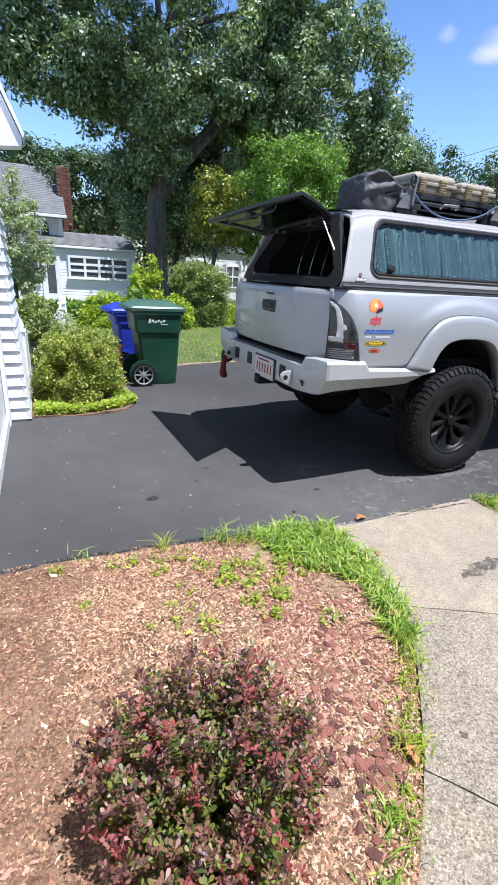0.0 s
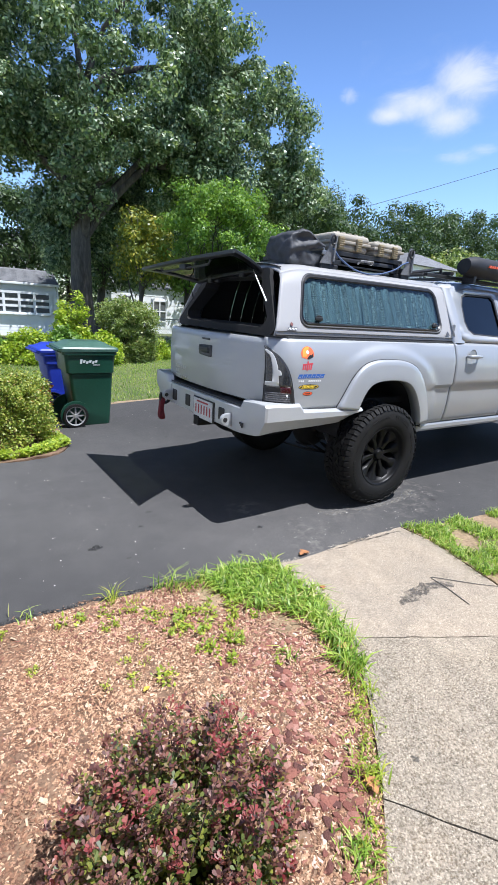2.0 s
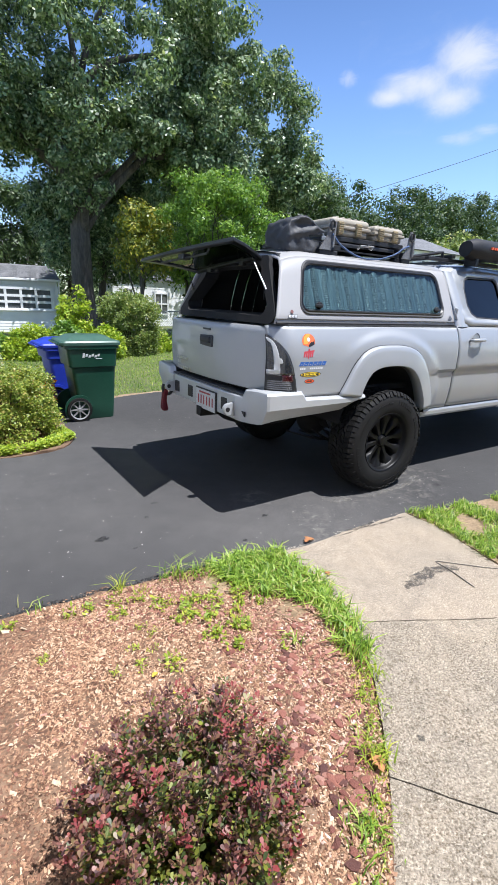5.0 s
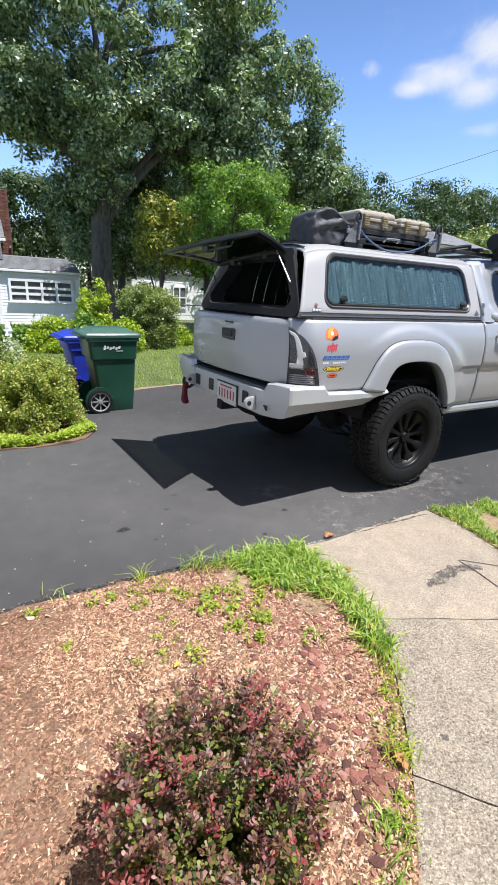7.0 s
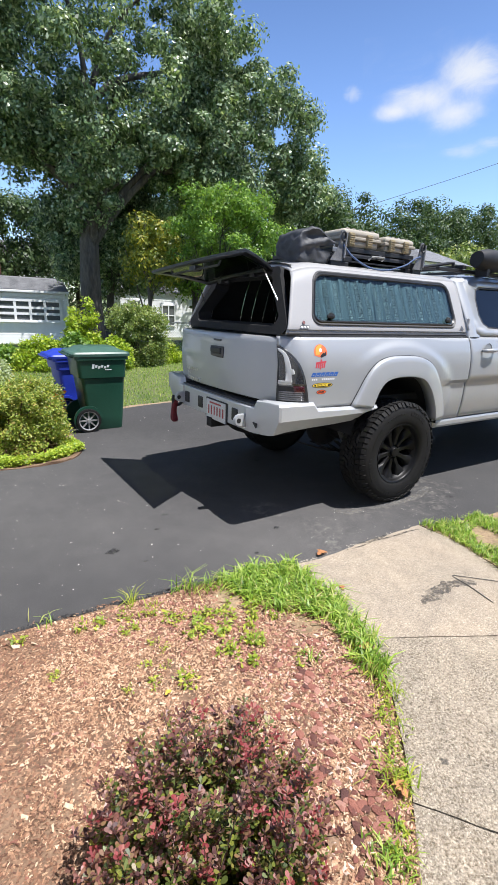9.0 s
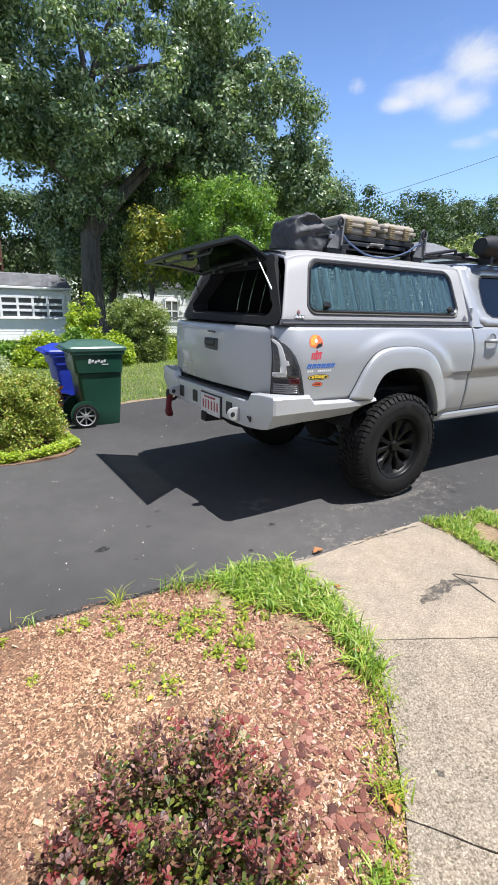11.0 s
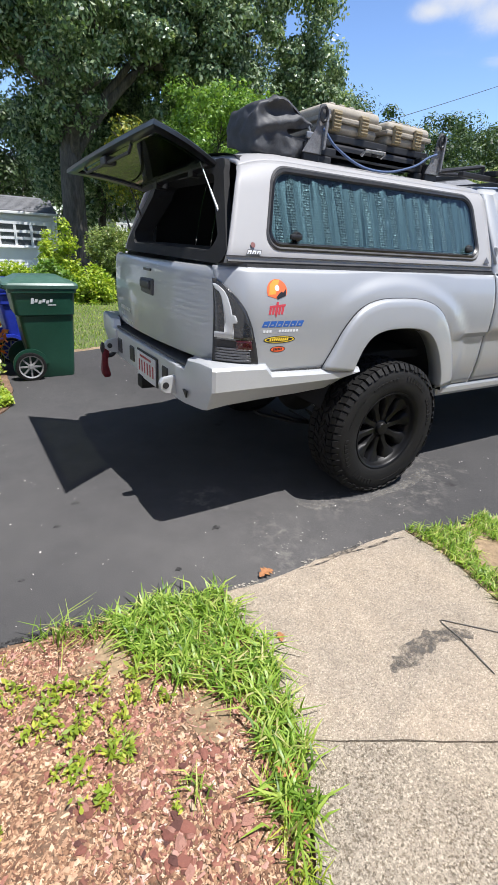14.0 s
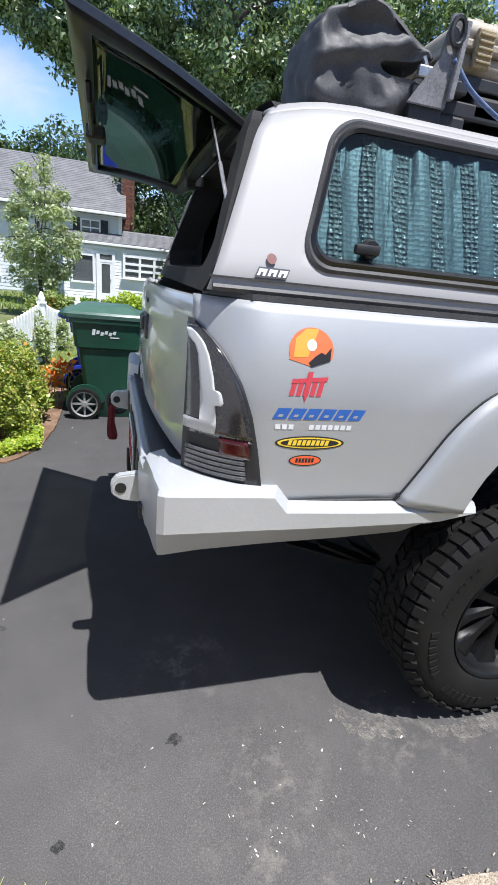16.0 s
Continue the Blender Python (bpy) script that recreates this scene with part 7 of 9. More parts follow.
# ---- wheeled bins ----
def wheelie_bin(at, yaw, body_mat, lid_mat, label, tall):
    m = pose(*at, 0, 0, yaw)
    b = thing("wheelie_bin", at, label, "rubbish bin", "bins beside the planting bed")

    def done(bm):
        bmesh.ops.transform(bm, matrix=m, verts=bm.verts)
        return bm
    H = tall

    def ring4(w, d0, d1, r, z):
        ring = []
        w, d0, d1 = 0.95 * w, 0.88 * d0, 0.88 * d1
        for cx, cy, a0 in ((w - r, d1 - r, 0), (-w + r, d1 - r, 90), (-w + r, d0 + r, 180), (w - r, d0 + r, 270)):
            for k in range(5):
                a = radians(a0 + 22.5 * k)
                ring.append((cx + r * math.cos(a), cy + r * math.sin(a), z))
        return ring
    bm = bmesh.new()
    loft(bm, [ring4(w, d0, d1, 0.05, z) for z, w, d0, d1 in ((0.0, 0.235, -0.265, 0.14), (0.015, 0.24, -0.27, 0.16), (0.20, 0.25, -0.285, 0.23), (0.34, 0.255, -0.295, 0.26), (0.66, 0.27, -0.315, 0.30), (0.68, 0.295, -0.325, 0.335), (0.80, 0.30, -0.332, 0.35), (H - 0.10, 0.305, -0.34, 0.36), (H - 0.095, 0.325, -0.365, 0.385), (H - 0.052, 0.325, -0.365, 0.385))])
    part("body", done(bm), body_mat, b, "", 35)
    bm = bmesh.new()
    loft(bm, [ring4(w, d0, d1, r, z) for z, w, d0, d1, r in ((H - 0.052, 0.335, -0.385, 0.43, 0.05), (H - 0.02, 0.338, -0.388, 0.435, 0.05), (H, 0.325, -0.37, 0.42, 0.05), (H + 0.010, 0.28, -0.30, 0.36, 0.06), (H + 0.055, 0.22, -0.22, 0.26, 0.06))])
    part("lid", done(bm), lid_mat, b, "hinged lid", 35)
    bm = bmesh.new()
    tube(bm, [(-0.25, 0.345, H - 0.06), (-0.25, 0.405, H - 0.035), (0.25, 0.405, H - 0.035), (0.25, 0.345, H - 0.06)], 0.015, 8)
    part("handle_bar", done(bm), body_mat, b)
    bm = bmesh.new()
    tube(bm, [(-0.30, 0.215, 0.15), (0.30, 0.215, 0.15)], 0.012, 8)
    part("axle", done(bm), STEEL, b)
    for s in (-1, 1):
        c = Vector((s * 0.295, 0.215, 0.15))
        bm = bmesh.new()
        lathe(bm, [(0.122, -0.028), (0.146, -0.026), (0.150, 0.0), (0.146, 0.026), (0.122, 0.028)], c, "x", 36, True)
        for k in range(36):
            a = 2 * math.pi * k / 36
            box(bm, (-0.012, -0.006, -0.003), (0.012, 0.006, 0.003), m=Matrix.Translation(c + Vector((s * 0.014, 0.146 * math.cos(a), 0.146 * math.sin(a)))) @ Matrix.Rotation(a, 4, "X"))
        w = part("bin_wheel", done(bm), RUBBER, b, "", 40)
        bm = bmesh.new()
        lathe(bm, [(0.0, s * 0.024), (0.022, s * 0.024), (0.026, 0.0)], c, "x", 12)
        lathe(bm, [(0.108, s * 0.010), (0.122, s * 0.016), (0.124, -s * 0.01)], c, "x", 36)
        part("hub", done(bm), ALU, w, "grey spoked hub")
        for k in range(8):
            a = 2 * math.pi * k / 8
            t, n_, o = Vector((0, math.cos(a), math.sin(a))), Vector((0, -math.sin(a), math.cos(a))), Vector((0.007, 0, 0))
            bm = bmesh.new()
            loft(bm, [[c + t * r + n_ * h * i + o * j for i, j in ((1, -1), (-1, -1), (-1, 1), (1, 1))] for r, h in ((0.02, 0.010), (0.116, 0.007))])
            part("spoke", done(bm), ALU, w)
        bm = bmesh.new()
        prism(bm, [(0.205 + 0.178 * math.cos(a), 0.15 + 0.178 * math.sin(a)) for a in [radians(-48 + 13 * k) for k in range(18)]], "x", s * 0.250 - 0.012, s * 0.250 + 0.012)
        part("wheel_arch", done(bm), body_mat, b)
    return b, done


green_bin, gb_done = wheelie_bin((-0.09, 3.75, -0.05), 91, GREENBIN, GREENLID, "dark green wheeled rubbish bin with paler lid on the drive", 0.995)
blue_bin, bb_done = wheelie_bin((-0.22, 4.62, -0.05), 94, BLUEBIN, BLUEBIN, "bright blue wheeled recycling bin behind the green one", 0.885)
for b, d in ((green_bin, gb_done), (blue_bin, bb_done)):
    for k in range(6):
        bm = bmesh.new()
        y = 0.14 - 0.036 * k
        h = 0.055 if k == 0 else 0.03
        z0 = 0.795 + (0.012 if k % 2 else 0)
        w = -0.285
        loft(bm, [[(w - 0.004, y, z0), (w - 0.004, y - 0.026, z0), (w - 0.006, y - 0.034, z0 + h), (w - 0.006, y - 0.008, z0 + h)], [(w + 0.004, y, z0), (w + 0.004, y - 0.026, z0), (w + 0.004, y - 0.034, z0 + h), (w + 0.004, y - 0.008, z0 + h)]])
        part("print_bar", d(bm), WHITEPRINT, b)
    bm = bmesh.new()
    box(bm, (-0.289, -0.10, 0.775), (-0.279, -0.02, 0.783))
    part("print_bar", d(bm), WHITEPRINT, b)

# ---- growing things ----
rng = np.random.default_rng(7)


def unit(n):
    v = rng.normal(size=(n, 3))
    return v / np.linalg.norm(v, axis=1, keepdims=True)


def leaves(P, size, flat=0.5, aspect=0.5, vary=0.35, toward=None, outward=None):
    """Folded diamond leaves at points P; outward: the way out of each leaf's clump."""
    n = len(P)
    nrm = unit(n)
    if outward is None:
        nrm[:, 2] = np.abs(nrm[:, 2]) + flat
    else:
        nrm = 0.55 * nrm + outward
        nrm[:, 2] += flat
    nrm /= np.linalg.norm(nrm, axis=1, keepdims=True)
    d = unit(n) if toward is None else toward + 0.6 * unit(n)
    d -= nrm * (d * nrm).sum(1, keepdims=True)
    d /= np.linalg.norm(d, axis=1, keepdims=True) + 1e-9
    s = np.cross(nrm, d)
    L = (size * (1 + vary * rng.uniform(-1, 1, n)))[:, None]
    W = L * aspect
    return np.stack([P, P + d * L * 0.5 + s * W * 0.5 - nrm * L * 0.06, P + d * L, P + d * L * 0.5 - s * W * 0.5 - nrm * L * 0.06], axis=1)


def clump_points(centres, radii, per, ways=None):
    """Leaf places in clumps, thickest near the outside; ways gathers the way out of each."""
    out = []
    for c, r in zip(centres, radii):
        u = unit(per)
        rr = rng.uniform(0.15, 1.0, per) ** 0.5
        if ways is not None:
            ways.append(u)
        out.append(np.array(c) + u * (rr * 1.0)[:, None] * np.array(r))
    return np.concatenate(out)


def limbs(bm, base, top, r0, crown, count, seed, n=9):
    """A trunk with limbs that fork towards the crown."""
    rd = random.Random(seed)
    base, top = Vector(base), Vector(top)
    pts = []
    for k in range(9):
        t = k / 8
        p = base.lerp(top, t)
        pts.append(p + Vector((0.25 * r0 * math.sin(3 * t + seed), 0.25 * r0 * math.cos(4 * t), 0)))
    tube(bm, pts, [r0 * (1.35 if k == 0 else 1.08 if k == 1 else 1 - 0.065 * k) for k in range(9)], n)
    ends = []
    for i in range(count):
        t = 0.45 + 0.55 * i / max(count - 1, 1)
        s = base.lerp(top, t)
        c = Vector(crown[i % len(crown)])
        mid = s.lerp(c, 0.45) + min(1.0, 4.0 * r0) * Vector((rd.uniform(-0.4, 0.4), rd.uniform(-0.4, 0.4), rd.uniform(-0.1, 0.5)))
        r = r0 * (0.42 - 0.18 * i / count)
        pts = smooth_line([tuple(s), tuple(mid), tuple(c)], 5)
        tube(bm, pts, [r * (1 - 0.85 * k / (len(pts) - 1)) for k in range(len(pts))], 6)
        reach = min(1.4, 4.0 * r0)
        for j in range(3):
            q = c + reach * Vector((rd.uniform(-1, 1), rd.uniform(-1, 1), rd.uniform(-0.3, 0.9)))
            tube(bm, [mid.lerp(c, 0.4 + 0.2 * j), q], [r * 0.35, 0.012], 5)
    return ends


def tree(name, base, height, r0, crown_c, crown_r, clumps, per, size, leaf_mat, label, seed, clump_r=1.0, kind_cat="tree", hollow=0.45, limbs_n=9, low=None, n=9, flat=0.35, lobes=(), boughs=(), gaps=None, shoulder=None, clear=None):
    """A tree with a crown of many clumps; crown_c, crown_r: an uneven ellipsoid."""
    global rng
    rng = np.random.default_rng(seed)
    t = thing(name, base, label, kind_cat)
    u = unit(clumps * 3)
    rr = rng.uniform(hollow, 1.0, len(u)) ** 0.7
    wob = np.array([1 + 0.28 * noise.noise((a[0] * 2.1 + seed, a[1] * 2.1, a[2] * 2.1)) for a in u])
    C = np.array(crown_c) + u * (rr * wob)[:, None] * np.array(crown_r)
    C = C[:clumps]
    for lc, lr, k in lobes:
        u = unit(k)
        C = np.concatenate([C, np.array(lc) + u * (rng.uniform(hollow, 1.0, k) ** 0.7)[:, None] * np.array(lr)])
    if low is not None:
        C = C[C[:, 2] > low]
    if shoulder is not None:
        C = C[C[:, 2] < shoulder[0] - shoulder[1] * C[:, 0]]
    if clear is not None:
        C = C[(C[:, 0] > clear[0]) | (C[:, 2] > clear[1])]
    if gaps is not None:
        C = C[[noise.noise((c[0] * 0.62 + seed, c[1] * 0.5, c[2] * 0.75)) > gaps for c in C]]
    R = clump_r * rng.uniform(0.55, 1.25, len(C))[:, None] * np.array([1, 1, 0.7])
    ways = []
    P = clump_points(C, R, per, ways)
    sheet_part("crown", leaves(P, size, flat, 0.5, outward=np.concatenate(ways)), leaf_mat, t)
    bm = bmesh.new()
    order = sorted(range(len(C)), key=lambda i: noise.noise((i * 1.7, seed, 0)))[:limbs_n]
    limbs(bm, base, (base[0] + (crown_c[0] - base[0]) * 0.35, base[1] + (crown_c[1] - base[1]) * 0.35, base[2] + height * 0.62), r0, [C[i] for i in order], limbs_n, seed, n)
    for r1, line in boughs:
        line = smooth_line(line, 5)
        tube(bm, line, [r1 * (1 - 0.8 * k / (len(line) - 1)) for k in range(len(line))], 8)
    part("trunk", bm, TRUNK, t, "", True)
    return t


tree("oak_tree", (2.50, 15.0, -0.35), 13, 0.41, (3.0, 14.3, 9.0), (5.3, 2.7, 4.6), 390, 300, 0.135, OAK, "tall oak with a broad glossy grey-green crown", 3, 0.60, limbs_n=7, low=2.6, hollow=0.40, n=14, flat=0.25, gaps=-0.42, shoulder=(16.1, 0.75), clear=(1.3, 5.5),
     lobes=(((8.3, 14.5, 7.9), (3.7, 2.2, 2.9), 250), ((10.6, 14.6, 6.2), (1.7, 1.5, 1.2), 40), ((0.2, 14.4, 6.5), (2.7, 1.6, 1.0), 60), ((-2.2, 14.8, 7.6), (1.7, 1.4, 1.3), 34), ((5.6, 14.0, 6.4), (2.6, 1.6, 1.3), 36), ((3.4, 16.7, 4.6), (2.2, 1.2, 1.9), 70), ((6.6, 16.8, 4.4), (2.8, 1.2, 1.8), 75), ((2.2, 16.9, 4.2), (0.9, 1.0, 1.9), 45), ((3.2, 17.0, 6.6), (3.2, 1.0, 1.4), 90)),
     boughs=((0.19, [(2.35, 14.9, 3.2), (3.3, 14.5, 4.6), (4.6, 14.2, 5.9), (6.4, 14.1, 6.7), (8.6, 14.2, 7.6)]), (0.12, [(4.9, 14.2, 6.0), (6.2, 14.0, 6.2), (7.6, 13.9, 6.5)]), (0.19, [(2.3, 14.9, 4.6), (2.0, 14.6, 6.6), (2.5, 14.4, 8.4), (1.8, 14.4, 11.0)]), (0.14, [(2.4, 14.7, 7.2), (3.4, 14.2, 8.2), (5.2, 14.0, 8.9), (6.6, 13.9, 10.0)])))
tree("shade_tree", (4.6, 20.6, -0.4), 9, 0.22, (5.3, 20.6, 4.4), (2.7, 2.0, 2.9), 110, 150, 0.2, OAK, "dark shaded tree behind the oak", 11, 0.95, low=2.3)
tree("shade_tree", (8.9, 20.2, -0.4), 9, 0.22, (9.0, 20.2, 5.0), (3.8, 2.2, 3.2), 120, 150, 0.22, MAPLE, "green leafy tree behind the oak", 12, 1.0, low=2.4)
tree("shade_tree", (4.6, 27.6, -0.4), 7, 0.18, (4.7, 27.6, 2.8), (2.3, 1.5, 2.8), 90, 150, 0.2, OAK, "dark low-branched tree beside the white cottage", 19, 0.9, low=0.2)
tree("yellowing_tree", (3.7, 12.6, -0.2), 4.2, 0.09, (3.85, 12.4, 3.15), (0.95, 0.9, 1.15), 48, 130, 0.12, YELLOWISH, "small yellowing tree under the oak", 13, 0.45)
tree("young_maple", (5.6, 10.9, -0.2), 5.2, 0.10, (5.65, 10.8, 3.55), (1.85, 1.4, 1.75), 150, 150, 0.10, MAPLE, "bright green leafy young tree", 14, 0.36, limbs_n=14, hollow=0.3)
tree("garden_tree", (1.3, 26.0, -0.4), 6.5, 0.15, (1.2, 26, 4.9), (2.2, 2.0, 2.4), 60, 200, 0.18, FARLEAF, "dark leafy tree beside the chimney", 15, 0.8)
tree("garden_tree", (-1.98, 12.0, -0.2), 4.0, 0.06, (-1.95, 12.0, 1.85), (0.80, 0.7, 1.55), 130, 100, 0.08, PALELEAF, "slim pale-leaved tree in the neighbour's garden", 16, 0.26)

# far woods: each tree a thing
for k, (x, y, h, w) in enumerate(((15.2, 20.0, 8.4, 3.0), (19.8, 25, 9.9, 3.6), (25.5, 32, 11.2, 4.2), (30.5, 33, 11.6, 4.0), (37, 32, 12.4, 4.6), (43.5, 33, 12.8, 4.8), (50, 34, 14.2, 4.6), (56, 36, 15.0, 5.0), (63, 36, 15.5, 5.5), (-3.5, 36, 9.0, 3.4), (-9, 38, 9.2, 4.5), (-15, 36, 9.0, 4.5), (-20.5, 33, 9.5, 4.5), (-1.2, 31, 7.6, 3.0), (12.5, 29, 8.0, 3.6), (33, 42, 12.0, 4.6), (46, 42, 13.0, 5.0), (70, 38, 15.0, 5.5))):
    tree("wood_tree", (x, y, -0.4), h, 0.2, (x, y, h * 0.56), (w, w * 0.8, h * 0.46), 125 if 1 < k < 9 else 90, 250 if k < 2 else 128, 0.20 if k < 2 else 0.30, FARLEAF, "leafy tree in the far woods", 30 + k, 1.3, limbs_n=5, n=6)
tree("olive_shrub_tree", (40, 27, -0.4), 8.6, 0.16, (41, 27, 5.2), (6.5, 3.0, 3.4), 90, 90, 0.36, HEDGELEAF, "olive-toned tree at the edge of the woods", 60, 1.1)


def bush(name, at, radius, clumps, per, size, material, label, seed, clump_r, category="bush", aspect=0.55, stems=7, floor=0.05, square=0.0):
    global rng
    rng = np.random.default_rng(seed)
    b = thing(name, at, label, category)
    u = unit(clumps * 2)
    u[:, 2] = np.abs(u[:, 2]) if floor > 0.04 else u[:, 2]
    u = u / np.maximum(np.abs(u).max(axis=1, keepdims=True), 0.5) ** square
    rr = rng.uniform(0.45, 1.0, len(u)) ** 0.6
    wob = np.array([1 + 0.22 * noise.noise((a[0] * 2.5 + seed, a[1] * 2.5, a[2] * 2.5)) for a in u])
    C = np.array(at) + np.array([0, 0, floor]) + u * (rr * wob)[:, None] * np.array(radius)
    C = C[:clumps]
    P = clump_points(C, clump_r * rng.uniform(0.6, 1.2, len(C))[:, None] * np.ones(3), per)
    P = P[P[:, 2] > at[2] + 0.005]
    sheet_part("foliage", leaves(P, size, 0.35, aspect), material, b)
    bm = bmesh.new()
    for k in range(stems):
        c = C[(k * 5) % len(C)]
        tube(bm, [(at[0] + rng.uniform(-0.06, 0.06), at[1] + rng.uniform(-0.06, 0.06), at[2] - 0.03), tuple((np.array(at) * 0.45 + c * 0.55) + rng.uniform(-0.05, 0.05, 3)), tuple(c)], [0.02 * radius[0] + 0.006, 0.012 * radius[0] + 0.004, 0.003], 5)
    part("stems", bm, TWIG, b)
    return b


bush("clipped_bush", (2.65, 10.4, -0.1), (0.66, 0.60, 1.50), 270, 120, 0.062, HEDGELEAF, "tall clipped green bush standing on the lawn", 71, 0.18, square=1.0)
for k, (x, y, rx, h, mt) in enumerate(((-0.75, 10.6, 0.34, 0.55, MAPLE), (0.1, 10.2, 0.6, 0.72, SEDUM), (0.95, 10.0, 0.65, 0.78, MAPLE), (1.75, 9.8, 0.55, 0.75, SEDUM), (1.2, 10.7, 0.62, 1.55, SEDUM), (-1.6, 10.8, 0.5, 0.6, HEDGELEAF), (3.6, 10.9, 0.5, 0.55, SEDUM))):
    bush("hedge_bush", (x, y, -0.1), (rx, 0.5, h), 70, 80, 0.085, mt, ("yellow-green leafy shrub in the back hedge", "low dense green shrub in the back hedge")[k % 2], 80 + k, 0.17)
bush("azalea_bush", (-1.10, 2.95, -0.03), (0.43, 0.44, 0.70), 380, 105, 0.027, AZALEA, "rounded small-leaved green bush with yellowed tips", 91, 0.075, square=0.55)
bush("azalea_bush", (-0.95, 3.75, -0.03), (0.30, 0.32, 0.62), 70, 80, 0.036, AZALEA, "small-leaved green bush in the fence bed", 92, 0.09)
bush("spirea_bush", (-1.42, 3.5, -0.03), (0.26, 0.3, 1.0), 90, 60, 0.045, HEDGELEAF, "loose pale-leaved shrub against the fence", 93, 0.11)
bush("spirea_bush", (-1.20, 4.5, -0.03), (0.26, 0.34, 0.52), 70, 70, 0.05, PALELEAF, "loose pale-leaved shrub against the fence", 94, 0.12)
for x, y, h, k in ((-1.28, 4.9, 0.66, 5), (-1.05, 6.1, 0.62, 4), (-0.95, 7.4, 0.5, 3), (-1.22, 5.5, 0.45, 3)):
    bush("fence_vine", (x, y, -0.06), (0.09, 0.22, h), 10 * k, 34, 0.05, PALELEAF, "thin vine climbing the white pickets", 190 + k, 0.07, category="vine", stems=4)
bush("grassy_perennial", (-0.72, 3.32, -0.03), (0.16, 0.16, 0.30), 26, 40, 0.05, AZALEA, "small leafy perennial beside the bin", 95, 0.07)

# barberry at the camera's feet: arching twigs set with whorls of leaves
def barberry(at, radius, height, seed):
    global rng
    rng = np.random.default_rng(seed)
    b = thing("barberry_bush", at, "dark red and green barberry shrub in the mulch bed", "shrub")
    bm = bmesh.new()
    P, D, S, T = [], [], [], []
    for k in range(430):
        a = rng.uniform(0, 2 * math.pi)
        f = rng.uniform(0.05, 1.0) ** 0.55
        tilt = f * 1.12
        L = height * (1.0 - 0.20 * f) * rng.uniform(0.70, 1.10)
        base = np.array(at) + np.array([0.05 * math.cos(a) * f, 0.05 * math.sin(a) * f, -0.02])
        d = np.array([math.sin(tilt) * math.cos(a) * radius / height * 1.35, math.sin(tilt) * math.sin(a) * radius / height * 1.35, math.cos(tilt * 0.75)])
        bend = rng.normal(size=3) * 0.045
        pts = [base + d * L * t + bend * math.sin(t * 3) + np.array([0, 0, -0.05 * f * t * t]) for t in np.linspace(0, 1, 6)]
        if k % 3 == 0:
            tube(bm, [tuple(p) for p in pts], [0.0035, 0.003, 0.0026, 0.002, 0.0015, 0.0008], 4, cap=False)
        m = 13
        red = rng.uniform() < 0.28
        for j in range(m):
            t = 0.30 + 0.70 * (j + rng.uniform(0, 1)) / m
            i = min(int(t * 5), 4)
            p = pts[i] + (pts[i + 1] - pts[i]) * (t * 5 - i)
            w = rng.integers(5, 9)
            hue = 2 if red and t > 0.86 else (1 if t + 0.16 * rng.normal() < 0.82 else 0)
            for q in range(w):
                ang = 2 * math.pi * q / w + rng.uniform(0, 1)
                o = np.array([math.cos(ang), math.sin(ang), 0.75 + rng.uniform(-0.35, 0.5)])
                P.append(p + rng.normal(size=3) * 0.003)
                D.append(o / np.linalg.norm(o))
                S.append(0.0305 * rng.uniform(0.7, 1.2) * (1.05 - 0.50 * t))
                T.append(hue)
    P, D, S, T = np.array(P), np.array(D), np.array(S), np.array(T)
    ok = P[:, 2] > at[2] + 0.02
    P, D, S, T = P[ok], D[ok], S[ok], T[ok]
    up = np.tile(np.array([0, 0, 1.0]), (len(P), 1)) + 0.5 * unit(len(P))
    s = np.cross(D, up)
    s /= np.linalg.norm(s, axis=1, keepdims=True)
    nn = np.cross(s, D)
    L = S[:, None]
    V = np.stack([P] + [P + D * L * a + s * L * w * side + nn * L * h for side, half in ((1, ((0.36, 0.085, 0.03), (0.66, 0.215, 0.01), (0.90, 0.175, -0.04))), (-1, ((0.90, 0.175, -0.04), (0.66, 0.215, 0.01), (0.36, 0.085, 0.03)))) for a, w, h in half[:3] + (((1.0, 0.0, -0.07),) if side == 1 else ())], axis=1)
    sheet_part("foliage", V[T == 0], BARBERRY, b, "dark purple-bronze leaves")
    sheet_part("inner_foliage", V[T == 1], BARBERRYGREEN, b, "green and bronze inner leaves")
    sheet_part("young_foliage", V[T == 2], BARBERRYTIP, b, "bright red young leaves at the tips")
    tagged(part("branchwork", bm, TWIG, b), "fine brown twigs", "", "", "stuff")


barberry((-1.165, -1.67, 0.02), 0.27, 0.565, 101)


# grass blades
def blades(P, h, width, lean=0.5, seed=1):
    """Bent blades of three pieces at roots P."""
    r = np.random.default_rng(seed)
    n = len(P)
    a = r.uniform(0, 2 * np.pi, n)
    d = np.stack([np.cos(a), np.sin(a), np.zeros(n)], 1)
    s = np.stack([-np.sin(a), np.cos(a), np.zeros(n)], 1)
    H = (h * r.uniform(0.5, 1.25, n))[:, None]
    ln = (lean * r.uniform(0.15, 1.3, n))[:, None]
    W = (width * r.uniform(0.6, 1.2, n))[:, None]
    z = np.array([[0, 0, 1.0]])
    p1 = P + z * H * 0.55 + d * H * ln * 0.25
    p2 = P + z * H * (1 - 0.35 * ln) + d * H * ln * 0.85
    A = np.stack([P - s * W * 0.5, P + s * W * 0.5, p1 + s * W * 0.42, p1 - s * W * 0.42], 1)
    B = np.stack([p1 - s * W * 0.42, p1 + s * W * 0.42, p2 + s * W * 0.06, p2 - s * W * 0.06], 1)
    return A, B


